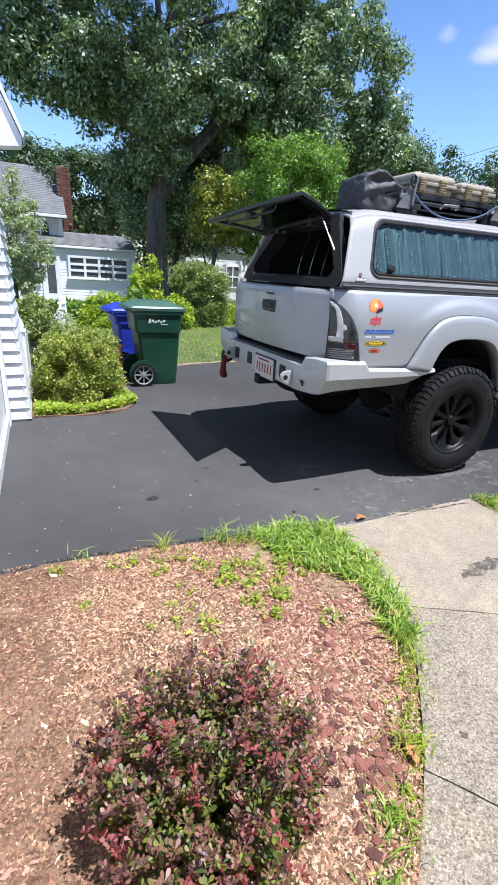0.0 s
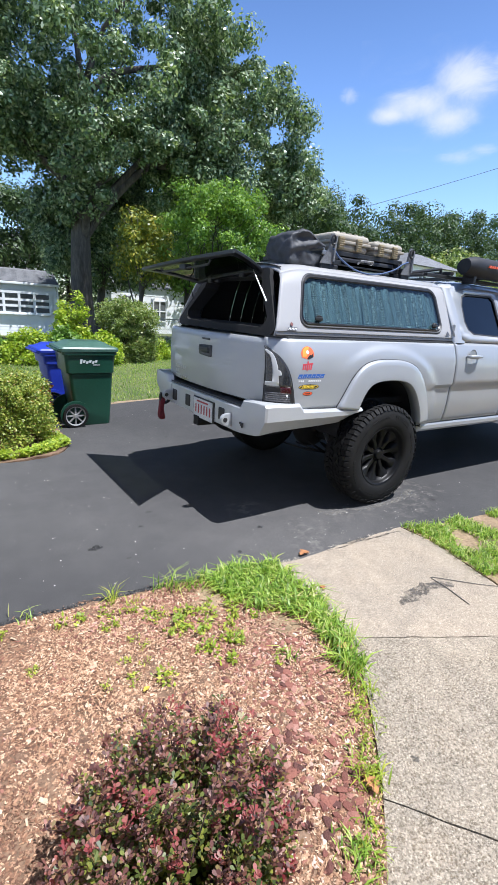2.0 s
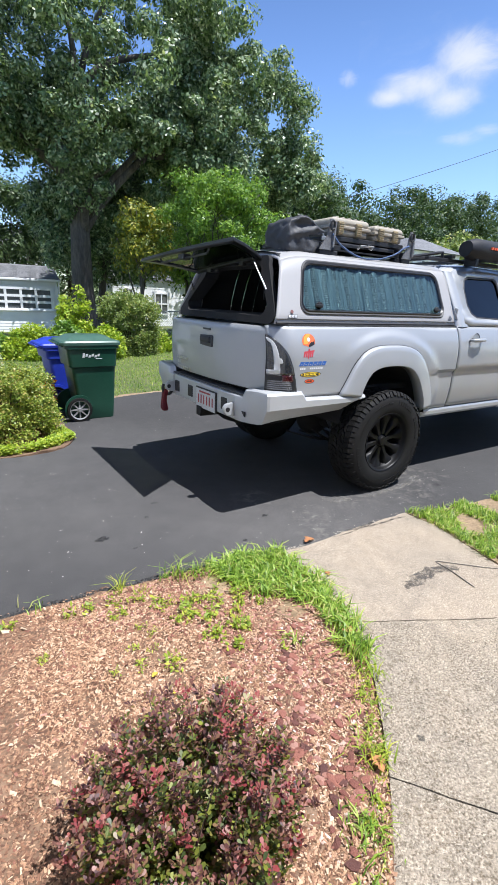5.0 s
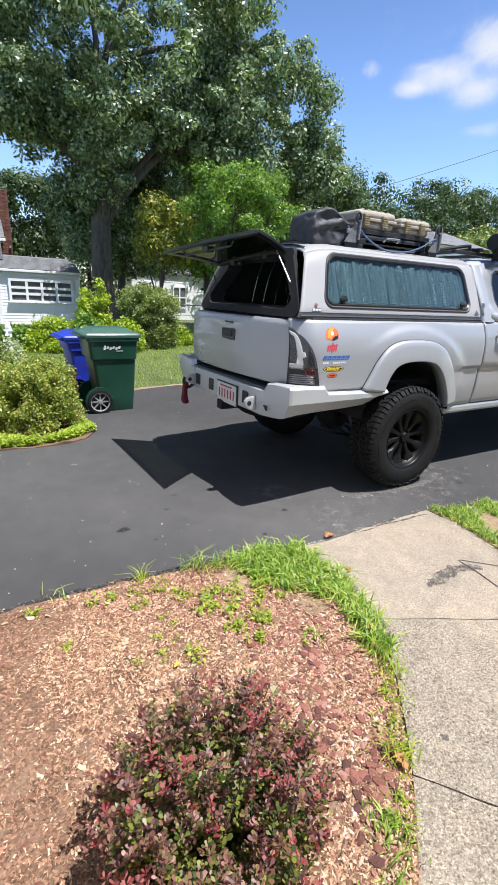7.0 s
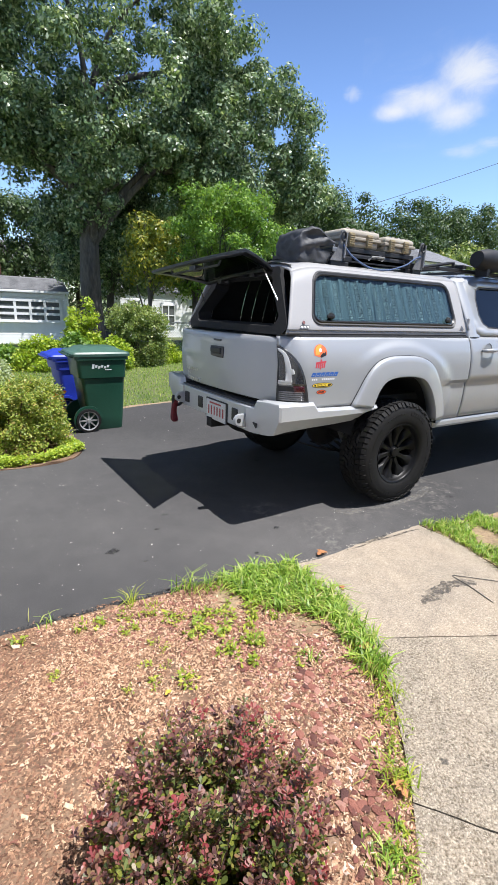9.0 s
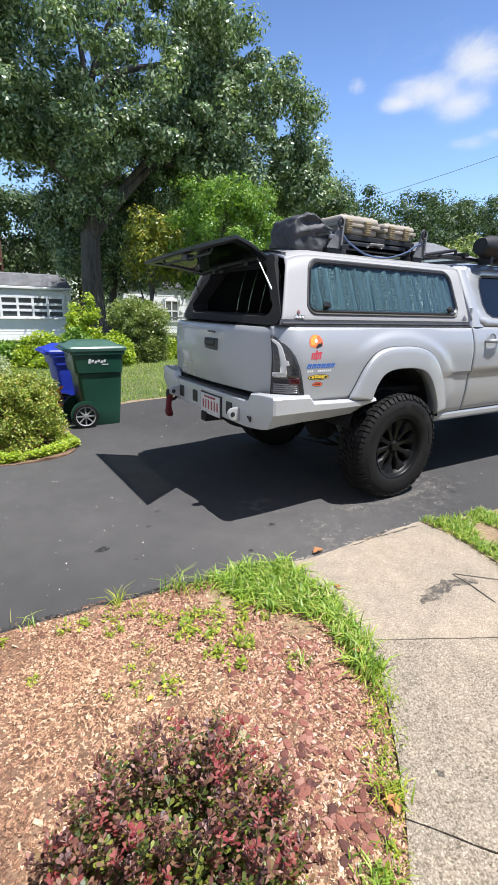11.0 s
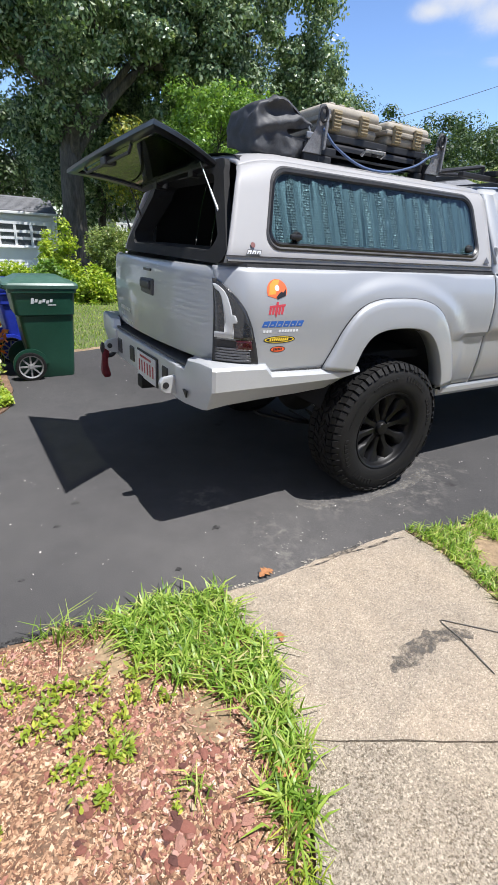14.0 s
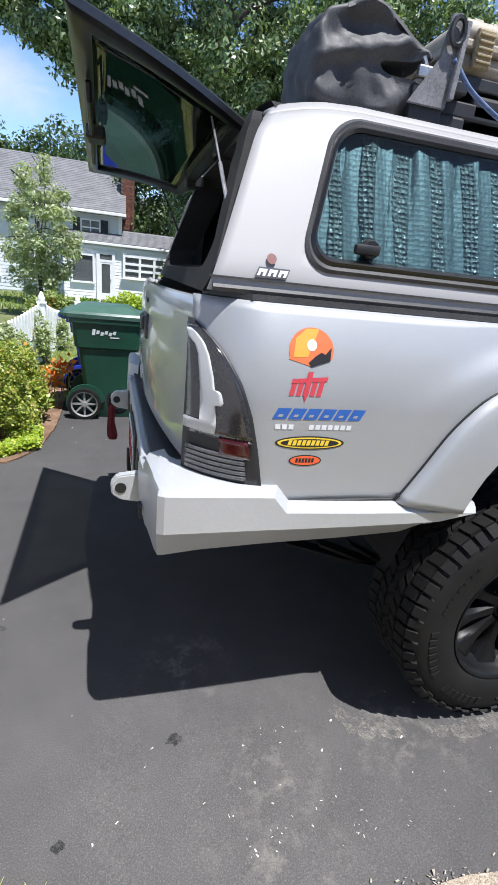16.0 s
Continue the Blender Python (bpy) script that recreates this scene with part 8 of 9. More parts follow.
def grass(name, P, h, width, lean, material, label, seed):
    A, B = blades(P, h, width, lean, seed)
    n = len(P)
    # six shared corners a blade, so that a blade is one island
    V6 = np.stack([A[:, 0], A[:, 1], A[:, 2], A[:, 3], B[:, 2], B[:, 3]], 1)
    me = bpy.data.meshes.new(name)
    me.vertices.add(n * 6)
    me.vertices.foreach_set("co", V6.astype(np.float32).reshape(-1))
    idx = np.arange(n)[:, None] * 6 + np.array([[0, 1, 2, 3, 3, 2, 4, 5]])
    me.loops.add(n * 8)
    me.loops.foreach_set("vertex_index", idx.astype(np.int32).reshape(-1))
    me.polygons.add(n * 2)
    me.polygons.foreach_set("loop_start", np.arange(0, n * 8, 4, dtype=np.int32))
    me.polygons.foreach_set("loop_total", np.full(n * 2, 4, np.int32))
    me.update(calc_edges=True)
    me.materials.append(material)
    return tagged(new(name, me), label, "grass", "", "stuff")


def scatter(poly, n, zfun, seed, dense=None):
    """Random roots inside a plan polygon."""
    r = np.random.default_rng(seed)
    xs, ys = [p[0] for p in poly], [p[1] for p in poly]
    out = []
    px, py = np.array(xs), np.array(ys)
    while len(out) < n:
        X, Y = r.uniform(min(xs), max(xs), 4000), r.uniform(min(ys), max(ys), 4000)
        inside = np.zeros(4000, bool)
        j = len(px) - 1
        for i in range(len(px)):
            c = ((py[i] > Y) != (py[j] > Y)) & (X < (px[j] - px[i]) * (Y - py[i]) / (py[j] - py[i] + 1e-12) + px[i])
            inside ^= c
            j = i
        for x, y in zip(X[inside], Y[inside]):
            if dense is None or r.uniform() < dense(x, y):
                out.append((x, y, zfun(x, y)))
    return np.array(out[:n])


# thick fringe where the drive, bed and walk meet
FRINGE = [(-0.44, -0.40), (-0.31, -0.35), (-0.06, -0.39), (0.025, -0.415), (0.03, -0.57), (0.045, -0.71), (0.02, -0.83), (-0.02, -0.98), (-0.06, -1.14), (-0.12, -1.27), (-0.19, -1.38), (-0.26, -1.34), (-0.24, -1.24), (-0.20, -1.13), (-0.15, -0.97), (-0.20, -0.86), (-0.32, -0.79), (-0.38, -0.64), (-0.44, -0.54)]


def tufts(centres, per, spread, seed):
    """Roots gathered into separate crowns."""
    r = np.random.default_rng(seed)
    out = []
    for c in centres:
        k = max(int(per * r.uniform(0.4, 1.6)), 3)
        q = np.stack([c[0] + r.normal(size=k) * spread, c[1] + r.normal(size=k) * spread], 1)
        out += [(a, b, mulch_z(a, b)) for a, b in q]
    return np.array(out)


grass("grass_fringe", tufts(scatter(FRINGE, 190, mulch_z, 201), 12, 0.016, 202), 0.082, 0.0092, 1.45, GRASS, "long bright green grass fringing the walk", 1)
grass("grass_fringe", scatter(FRINGE, 900, mulch_z, 203), 0.040, 0.0055, 1.4, WEED, "short yellow-green growth under the long grass", 2)
for k, (x, y, n, h, r) in enumerate(((-0.945, -0.345, 22, 0.10, 0.035), (-0.64, -0.36, 46, 0.125, 0.05), (-0.52, -0.39, 40, 0.11, 0.06), (-0.33, -1.53, 40, 0.035, 0.06), (-0.44, -1.62, 30, 0.03, 0.06), (-0.69, -1.84, 95, 0.042, 0.07), (-0.505, -1.69, 70, 0.058, 0.055), (-1.35, -0.30, 10, 0.06, 0.05), (-0.80, -1.97, 70, 0.038, 0.06), (-0.24, -1.42, 40, 0.06, 0.05), (-0.40, -1.11, 24, 0.06, 0.035), (-0.55, -0.92, 20, 0.06, 0.03), (-0.86, -0.40, 12, 0.06, 0.03))):
    r_ = np.random.default_rng(300 + k)
    P = np.stack([x + r_.normal(size=n) * r * 0.55, y + r_.normal(size=n) * r * 0.55, np.full(n, mulch_z(x, y))], 1)
    grass("grass_tuft", P, h, 0.0056, 1.35, GRASS if k % 3 else WEED, "tuft of green grass in the mulch", 400 + k)

# lawn beside the walk, dense near the corner
LAWN_NEAR = [(x, y - 0.0) for x, y in LAWN_EDGE if x < 3.0] + [(3.0, -1.6), (1.4, -1.7), (1.05, -1.4)] + [p for p in WALK_R[::-1] if -1.35 < p[1] < -0.5]
grass("lawn_grass", scatter(LAWN_NEAR, 8200, lawn_z, 211, lambda x, y: step(0.02, 0.16, noise.noise((x * 3.1, y * 3.1, 8)) + 0.30 * step(1.75, 1.45, x) * step(-1.02, -0.86, y) + 0.12 * step(-0.74, -0.64, y))), 0.058, 0.0072, 1.3, GRASS, "bright green lawn grass beside the walk", 5)
grass("lawn_grass", scatter([(3.0, -0.68), (9, -1.2), (9, -3.2), (3.0, -2.2)], 2500, lawn_z, 212), 0.07, 0.009, 0.8, LAWN, "lawn grass along the drive", 6)

grass("lawn_grass", scatter([(1.4, -1.65), (3.0, -1.5), (6.5, -2.4), (6.5, -6.5), (0.6, -6.5), (-0.6, -3.6), (0.7, -2.4)], 6000, lawn_z, 215, lambda x, y: step(-0.2, 0.15, noise.noise((x * 1.6, y * 1.6, 8)))), 0.075, 0.013, 1.2, LAWN, "patchy front lawn beside the walk", 9)


def back_z(x, y):
    return -0.045 + ground_z(x, y) - 0.25 * step(10, 25, y)


grass("back_lawn", scatter([(-0.45, 4.66), (1.4, 4.76), (4, 4.9), (7, 5.1), (8, 11.5), (-1.4, 11.5), (-1.4, 5.2)], 36000, back_z, 213), 0.050, 0.009, 0.9, LAWN, "sunlit green back lawn behind the drive", 7)
grass("far_lawn", scatter([(-6, 12), (12, 12), (16, 21.5), (-8, 21.5)], 9000, back_z, 214), 0.12, 0.03, 0.6, LAWN, "far lawn under the trees", 8)

# sedum carpet round the fence bed
def sedum(poly, n, seed, label):
    P = scatter(poly, n, lambda x, y: bed2_z(x, y) + 0.01, seed, lambda x, y: 0.15 + 0.85 * step(-0.15, 0.2, noise.noise((x * 6, y * 6, 4))))
    global rng
    rng = np.random.default_rng(seed)
    P[:, 2] += rng.uniform(0, 0.06, len(P))
    ob = sheet_part("sedum_carpet", leaves(P, 0.026, 0.8, 0.7), SEDUM)
    tagged(ob, label, "ground cover", "", "stuff")


sedum([(-0.60, 3.0), (-0.56, 2.55), (-0.70, 2.40), (-0.9, 2.27), (-1.2, 2.21), (-1.55, 2.22), (-1.55, 2.36), (-1.2, 2.36), (-0.95, 2.42), (-0.80, 2.58), (-0.72, 3.0)], 9000, 221, "yellow-green creeping sedum along the bed's edge")
sedum([(-1.57, 2.22), (-1.3, 2.22), (-1.3, 2.5), (-1.57, 2.6)], 2200, 222, "leafy green ground cover at the house corner")

# weeds in the mulch
weed_spots = [(-0.76, -0.77), (-0.67, -0.93), (-0.71, -0.72), (-0.61, -0.76), (-0.56, -0.7), (-0.51, -0.81), (-0.45, -0.71), (-0.55, -0.92), (-0.63, -1.01), (-0.72, -0.9), (-0.78, -0.73), (-0.8, -0.53), (-0.78, -0.59), (-0.69, -0.63), (-0.64, -0.64), (-0.73, -0.67), (-0.38, -0.8), (-0.6, -0.91), (-0.58, -0.78), (-0.48, -0.76), (-0.42, -0.66), (-0.9, -0.46), (-1.02, -0.44), (-1.12, -0.40), (-0.86, -0.60), (-0.92, -0.98), (-0.66, -0.80), (-0.52, -0.62),
              (-1.46, -0.38), (-1.22, -0.44), (-1.14, -0.45), (-1.05, -0.56), (-1.0, -0.54), (-0.96, -0.7), (-0.93, -0.77), (-1.03, -0.81), (-0.97, -0.86), (-1.38, -0.7), (-1.04, -0.92), (-1.14, -0.92), (-0.81, -0.6), (-0.47, -1.13)]


def sprigs(x, y, n, spread, height, seed):
    """Low sprigs: thin upright shoots, each with small leaves up its length."""
    r = np.random.default_rng(seed)
    out = []
    for _ in range(n):
        a = np.array([x + r.normal() * spread, y + r.normal() * spread, 0])
        a[2] = mulch_z(a[0], a[1]) + 0.002
        h = height * r.uniform(0.35, 1.2)
        d = np.array([r.normal() * 0.35, r.normal() * 0.35, 1.0])
        for t in np.linspace(0.15, 1.0, 7):
            out.append(a + d * h * t + r.normal(size=3) * 0.004)
    return np.array(out)


weed_spots += [(-0.25 - 0.05 * k, -1.42 - 0.056 * k + 0.02 * (k % 3)) for k in range(9)]

for k, (x, y) in enumerate(weed_spots):
    rng = np.random.default_rng(500 + k)
    small = 0.62 if k > 30 else 1.0
    P = sprigs(x, y, 3 + (k * 5) % 6, 0.018 * small, 0.042 * small, 520 + k)
    ob = sheet_part("weed", leaves(P, (0.019 + 0.004 * (k % 3)) * small, 0.5, 0.42), WEED)
    tagged(ob, ("low yellow-green weed in the mulch", "small green seedling in the mulch", "spreading pale weed in the mulch")[k % 3], "weed", "weeds in the mulch", "stuff")
for k, (x, y, base, g, label) in enumerate(((-0.62, 3.80, -0.03, 1.0, "orange lily in bloom behind the bin"), (-0.55, 4.12, -0.03, 1.0, "orange lily in bloom behind the bin"), (-1.05, 4.75, -0.03, 1.0, "orange lily in bloom by the pickets"), (-1.55, 10.6, -0.42, 2.2, "tall orange lilies beyond the fence"), (-1.32, 10.9, -0.42, 2.1, "tall orange lilies beyond the fence"))):
    rng = np.random.default_rng(600 + k)
    P = np.array([(x, y, base + 0.33 * g)]) + rng.normal(size=(46, 3)) * np.array([0.04, 0.04, 0.045]) * g ** 0.8
    t = thing("orange_lily", (x, y, base), label, "flower", "lilies in the fence bed")
    sheet_part("bloom", leaves(P, 0.075, 0.4, 0.55), ORANGE, t)
    bm = bmesh.new()
    for j in range(4):
        tube(bm, [(x + 0.02 * j - 0.03, y, base), (x + 0.03 * j - 0.05, y + 0.02, base + 0.36 * g)], 0.005, 4)
    part("stalks", bm, WEED, t)


# ---- mulch chips, stones and litter ----
def chip_field(poly, n, seed, size, material, label, zfun, dense=None, flatness=0.28):
    """Flat splinters lying every way, joined as one scatter."""
    P = scatter(poly, n, zfun, seed, dense)
    r = np.random.default_rng(seed + 1)
    n = len(P)
    a = r.uniform(0, 2 * np.pi, n)
    L = size * r.uniform(0.4, 1.4, n)
    W = L * r.uniform(0.18, 0.6, n)
    T = L * flatness * r.uniform(0.4, 1.0, n)
    tx, ty = r.normal(size=n) * 0.28, r.normal(size=n) * 0.28
    ca, sa = np.cos(a), np.sin(a)
    V = np.zeros((n, 6, 3))
    ridge = r.uniform(-0.45, 0.45, n)
    for k, (i, j, m) in enumerate(((-1, -1, 0), (1, -1, 0), (1, 1, 0), (-1, 1, 0), (-0.7, 0, 1), (0.7, 0, 1))):
        jx, jy = 1 + 0.3 * r.uniform(-1, 1, n), 1 + 0.35 * r.uniform(-1, 1, n)
        u, v = i * L * 0.5 * jx, (j * jy + m * ridge) * W * 0.5
        V[:, k, 0] = P[:, 0] + u * ca - v * sa
        V[:, k, 1] = P[:, 1] + u * sa + v * ca
        V[:, k, 2] = P[:, 2] + m * T + u * tx + v * ty + 0.002
    me = bpy.data.meshes.new("chips")
    me.vertices.add(n * 6)
    me.vertices.foreach_set("co", V.astype(np.float32).reshape(-1))
    faces = np.array([0, 1, 5, 4, 2, 3, 4, 5, 1, 2, 5, 3, 0, 4])
    idx = np.arange(n)[:, None] * 6 + faces[None, :]
    me.loops.add(n * 14)
    me.loops.foreach_set("vertex_index", idx.astype(np.int32).reshape(-1))
    me.polygons.add(n * 4)
    me.polygons.foreach_set("loop_start", (np.arange(n)[:, None] * 14 + np.array([[0, 4, 8, 11]])).astype(np.int32).reshape(-1))
    me.polygons.foreach_set("loop_total", np.tile(np.array([4, 4, 3, 3], np.int32), n))
    me.update(calc_edges=True)
    me.materials.append(material)
    return tagged(new("mulch_chips", me), label, "mulch", "", "stuff")


BED_NEAR = [(-1.9, -0.33), (-1.4, -0.30), (-0.9, -0.33), (-0.5, -0.36), (0.0, -0.44), (-0.02, -0.8), (-0.08, -1.14), (-0.2, -1.37), (-0.36, -1.58), (-0.52, -1.77), (-0.74, -1.99), (-1.0, -2.25), (-2.2, -2.3), (-2.2, -0.33)]


def bare(x, y):
    """Thin places where the soil shows."""
    return 1.0 - 0.9 * max(math.exp(-((x + 0.27) ** 2 + (y + 0.93) ** 2) / 0.014), math.exp(-((x + 0.50) ** 2 + (y + 0.57) ** 2) / 0.020))


def pale(x, y):
    return bare(x, y) * 0.05 + bare(x, y) * 0.95 * step(-1.50, -1.22, x + 0.35 * noise.noise((x * 2.5, y * 2.5, 4)))


def ruddy(x, y):
    """Broken red stone: thick towards the walk, petering out across the bed."""
    return bare(x, y) * (0.05 + 0.95 * step(-0.95, -0.45, x + 0.35 * (y + 1.2) + 0.3 * noise.noise((x * 3, y * 3, 6))))


chip_field(BED_NEAR, 66000, 231, 0.0110, CHIPS, "tan and reddish wood chips covering the bed", mulch_z, lambda x, y: bare(x, y) * (0.20 + 0.80 * step(-1.50, -1.22, x + 0.35 * noise.noise((x * 2.5, y * 2.5, 4)))))
chip_field(BED_NEAR, 7500, 237, 0.0165, pieces("broad_chips", [(0.0, (0.34, 0.18, 0.11)), (0.5, (0.50, 0.31, 0.19)), (1.0, (0.68, 0.49, 0.34))]), "broad pale wood chips in the bed", mulch_z, pale, 0.16)
chip_field(BED_NEAR, 40000, 232, 0.0105, BARK, "brown shredded bark in the bed", mulch_z, lambda x, y: bare(x, y) * (1.2 - 0.9 * step(-1.52, -1.2, x)))
chip_field(BED_NEAR, 3800, 238, 0.0190, pieces("red_chips", [(0.0, (0.11, 0.044, 0.031)), (0.4, (0.23, 0.092, 0.062)), (0.75, (0.35, 0.155, 0.108)), (1.0, (0.52, 0.30, 0.24))]), "small broken red stone chips in the bed", lambda x, y: mulch_z(x, y) + 0.002, ruddy, 0.22)
chip_field([(-0.15, -1.0), (-0.15, -1.2), (-0.36, -1.55), (-0.52, -1.74), (-0.74, -1.96), (-0.95, -1.8), (-0.75, -1.2), (-0.6, -1.0)], 420, 236, 0.0165, pieces("pale_chips", [(0.0, (0.45, 0.31, 0.24)), (1.0, (0.70, 0.58, 0.50))]), "larger pale chips among the red stones", mulch_z)
chip_field([(-0.75, 2.45), (-1.5, 2.42), (-1.6, 4.8), (-0.6, 4.8)], 3500, 233, 0.03, CHIPS, "wood chips in the fence bed", bed2_z)

# red stones: one object each, nearest the walk
stone_meshes = []
for k in range(7):
    bm = bmesh.new()
    bmesh.ops.create_icosphere(bm, subdivisions=1, radius=0.5)
    for v in bm.verts:
        v.co *= 1 + 0.75 * noise.noise(v.co * 2.6 + Vector((k * 5.1, 0, 0)))
        v.co.x, v.co.y, v.co.z = v.co.x * (1.1 + 0.1 * (k % 3)), v.co.y * (0.75 + 0.08 * (k % 4)), v.co.z * 0.34
    me = bpy.data.meshes.new("stone")
    bm.to_mesh(me)
    bm.free()
    me.materials.append(REDSTONE)
    stone_meshes.append(me)
STONES = [(-0.72, -1.00), (-0.42, -0.98), (-0.26, -1.06), (-0.30, -1.35), (-0.44, -1.60), (-0.64, -1.84), (-0.85, -2.0), (-0.92, -1.75), (-0.80, -1.4)]
SP = scatter(STONES, 300, mulch_z, 241, lambda x, y: 0.12 + 0.88 * step(0.0, 0.25, noise.noise((x * 5, y * 5, 9))))
sr = random.Random(23)
for k, p in enumerate(SP):
    ob = new("stone", stone_meshes[k % 7])
    ob.parent = mulch
    s = 0.015 + 0.022 * sr.random() ** 1.8
    ob.matrix_basis = pose(p[0], p[1], p[2] + s * 0.22, sr.uniform(-14, 14), sr.uniform(-14, 14), sr.uniform(0, 360)) @ Matrix.Diagonal((s, s, s, 1))

chip_field(BED_NEAR, 120, 263, 0.022, pieces("dry_straw", [(0.0, (0.30, 0.19, 0.12)), (1.0, (0.66, 0.52, 0.36))]), "dry sticks and straw lying on the mulch", lambda x, y: mulch_z(x, y) + 0.006, None, 0.08)
grass("thin_weeds", scatter([(-0.18, -1.36), (-0.30, -1.34), (-0.50, -1.60), (-0.70, -1.84), (-0.78, -2.0), (-0.60, -1.86), (-0.40, -1.62)], 200, mulch_z, 264), 0.022, 0.0045, 1.3, WEED, "thin dry weeds along the walk", 21)

# crumbled cement where the walk meets the drive, and chips spilled over the bed's edge
chip_field([(0.03, -0.395), (0.3, -0.41), (0.6, -0.40), (0.85, -0.42), (1.11, -0.43), (1.11, -0.475), (0.85, -0.47), (0.6, -0.455), (0.3, -0.46), (0.03, -0.445)], 200, 261, 0.009, pieces("cement_crumbs", [(0.0, (0.22, 0.20, 0.17)), (0.6, (0.38, 0.34, 0.28)), (1.0, (0.55, 0.50, 0.43))]), "crumbled cement along the end of the walk", lambda x, y: ground_z(x, y) + 0.004, lambda x, y: 0.1 + 0.9 * step(0.0, 0.3, noise.noise((x * 9, y * 9, 2))), 0.3)
chip_field([(-1.8, -0.27), (-1.4, -0.24), (-0.9, -0.265), (-0.5, -0.30), (0.03, -0.38), (0.03, -0.43), (-0.5, -0.345), (-0.9, -0.305), (-1.4, -0.28), (-1.8, -0.315)], 420, 262, 0.010, CHIPS, "bark chips spilled along the edge of the drive", ground_z, lambda x, y: 0.1 + 0.9 * step(0.0, 0.3, noise.noise((x * 7, y * 7, 5))))

# dark crumbs along the rim of the asphalt
chip_field([(-1.8, -0.285), (-1.4, -0.255), (-0.9, -0.28), (-0.5, -0.315), (0.03, -0.39), (0.03, -0.425), (-0.5, -0.345), (-0.9, -0.31), (-1.4, -0.285), (-1.8, -0.32)], 520, 265, 0.014, pieces("asphalt_crumbs", [(0.0, (0.014, 0.014, 0.015)), (0.7, (0.035, 0.034, 0.034)), (1.0, (0.09, 0.085, 0.08))]), "dark asphalt crumbs along the rim of the drive", ground_z, None, 0.55)

# pale grit and seed husks on the asphalt
chip_field([(-1.7, -0.2), (1.0, -0.33), (2.6, -0.5), (2.6, 0.0), (0.2, 0.15), (-0.8, 2.0), (-1.5, 2.1)], 150, 251, 0.0085, pieces("pale_litter", [(0.0, (0.42, 0.38, 0.33)), (1.0, (0.78, 0.75, 0.70))]), "pale husks and grit strewn over the drive", ground_z, None, 0.12)
chip_field([(-0.5, 2.2), (1.0, 2.2), (1.4, 4.5), (0.4, 4.4), (-0.4, 3.2)], 22, 252, 0.013, bpy.data.materials["pale_litter"], "pale husks strewn over the drive", ground_z, None, 0.12)


chip_field([(0.35, -0.30), (1.1, -0.36), (1.9, -0.42), (1.95, 0.10), (0.9, 0.02), (0.3, 0.05)], 90, 253, 0.0060, bpy.data.materials["pale_litter"], "pale grit gathered round the tyre", ground_z, lambda x, y: 0.08 + 0.92 * step(0.0, 0.3, noise.noise((x * 5, y * 5, 8))), 0.25)


def dry_leaf(x, y, z, s, yaw, label, mat_=None):
    """A lobed oak leaf, curled."""
    bm = bmesh.new()
    mid, L, R = [], [], []
    for k in range(9):
        t = k / 8
        w = s * (0.05 + 0.36 * math.sin(t * math.pi) * (1.0 if k % 2 else 0.30))
        h = 0.11 * s * (math.sin(t * math.pi) + 0.6 * math.sin(5 * t))
        mid.append(bm.verts.new((s * (t - 0.5), 0, 0.004 + h * 0.4)))
        L.append(bm.verts.new((s * (t - 0.5) + 0.06 * s, w, 0.004 + h)))
        R.append(bm.verts.new((s * (t - 0.5) + 0.06 * s, -w, 0.004 + h * 0.8)))
    for k in range(8):
        bm.faces.new((mid[k], mid[k + 1], L[k + 1], L[k]))
        bm.faces.new((R[k], R[k + 1], mid[k + 1], mid[k]))
    bmesh.ops.transform(bm, matrix=pose(x, y, z, 0, 0, yaw), verts=bm.verts)
    ob = solo("dry_leaf", bm, mat_ or DRYLEAF, label, "leaf", "fallen leaves")
    md = ob.modifiers.new("thickness", "SOLIDIFY")
    md.thickness = 0.0008


dry_leaf(0.265, -0.40, ground_z(0.26, -0.4) + 0.012, 0.085, 15, "curled orange-brown oak leaf at the walk's edge")
dry_leaf(0.12, -0.75, walk_z(0.12, -0.75), 0.05, 70, "small yellow fallen leaf on the walk")
dry_leaf(-0.16, -1.2, mulch_z(-0.16, -1.2) + 0.03, 0.08, 110, "brown leaf caught in the grass")
dry_leaf(-0.2, -1.28, mulch_z(-0.2, -1.28) + 0.02, 0.07, 60, "brown leaf caught in the grass")
dry_leaf(-0.52, -1.72, mulch_z(-0.52, -1.72) + 0.02, 0.07, 80, "tan dry leaf by the walk")
YELLOWLEAF = surface("yellow_leaf", (0.55, 0.38, 0.04), (0.72, 0.56, 0.08), 40, 200, 0.7)
dry_leaf(-1.013, -1.006, mulch_z(-1.013, -1.006) + 0.012, 0.032, 30, "small yellow leaf on the mulch", YELLOWLEAF)
dry_leaf(-0.982, -1.125, mulch_z(-0.982, -1.125) + 0.012, 0.022, 120, "small yellow leaf on the mulch", YELLOWLEAF)
blot("stain", [(0.395, -1.075), (0.48, -1.062), (0.585, -1.042), (0.68, -1.050), (0.77, -1.082), (0.80, -1.12)], [0.010, 0.034, 0.036, 0.030, 0.028, 0.012], STAIN)
blot("stain", [(-0.29, -1.72), (-0.275, -1.705)], [0.012, 0.012], STAIN)
blot("stain", [(0.70, -0.470), (0.84, -0.488), (0.97, -0.492), (1.06, -0.512)], [0.002, 0.008, 0.006, 0.002], OILSPOT)
DUST = surface("tyre_dust", (0.20, 0.188, 0.168), (0.44, 0.41, 0.36), 40, 160, 0.95, mottle=0.4)
film = DUST.node_tree
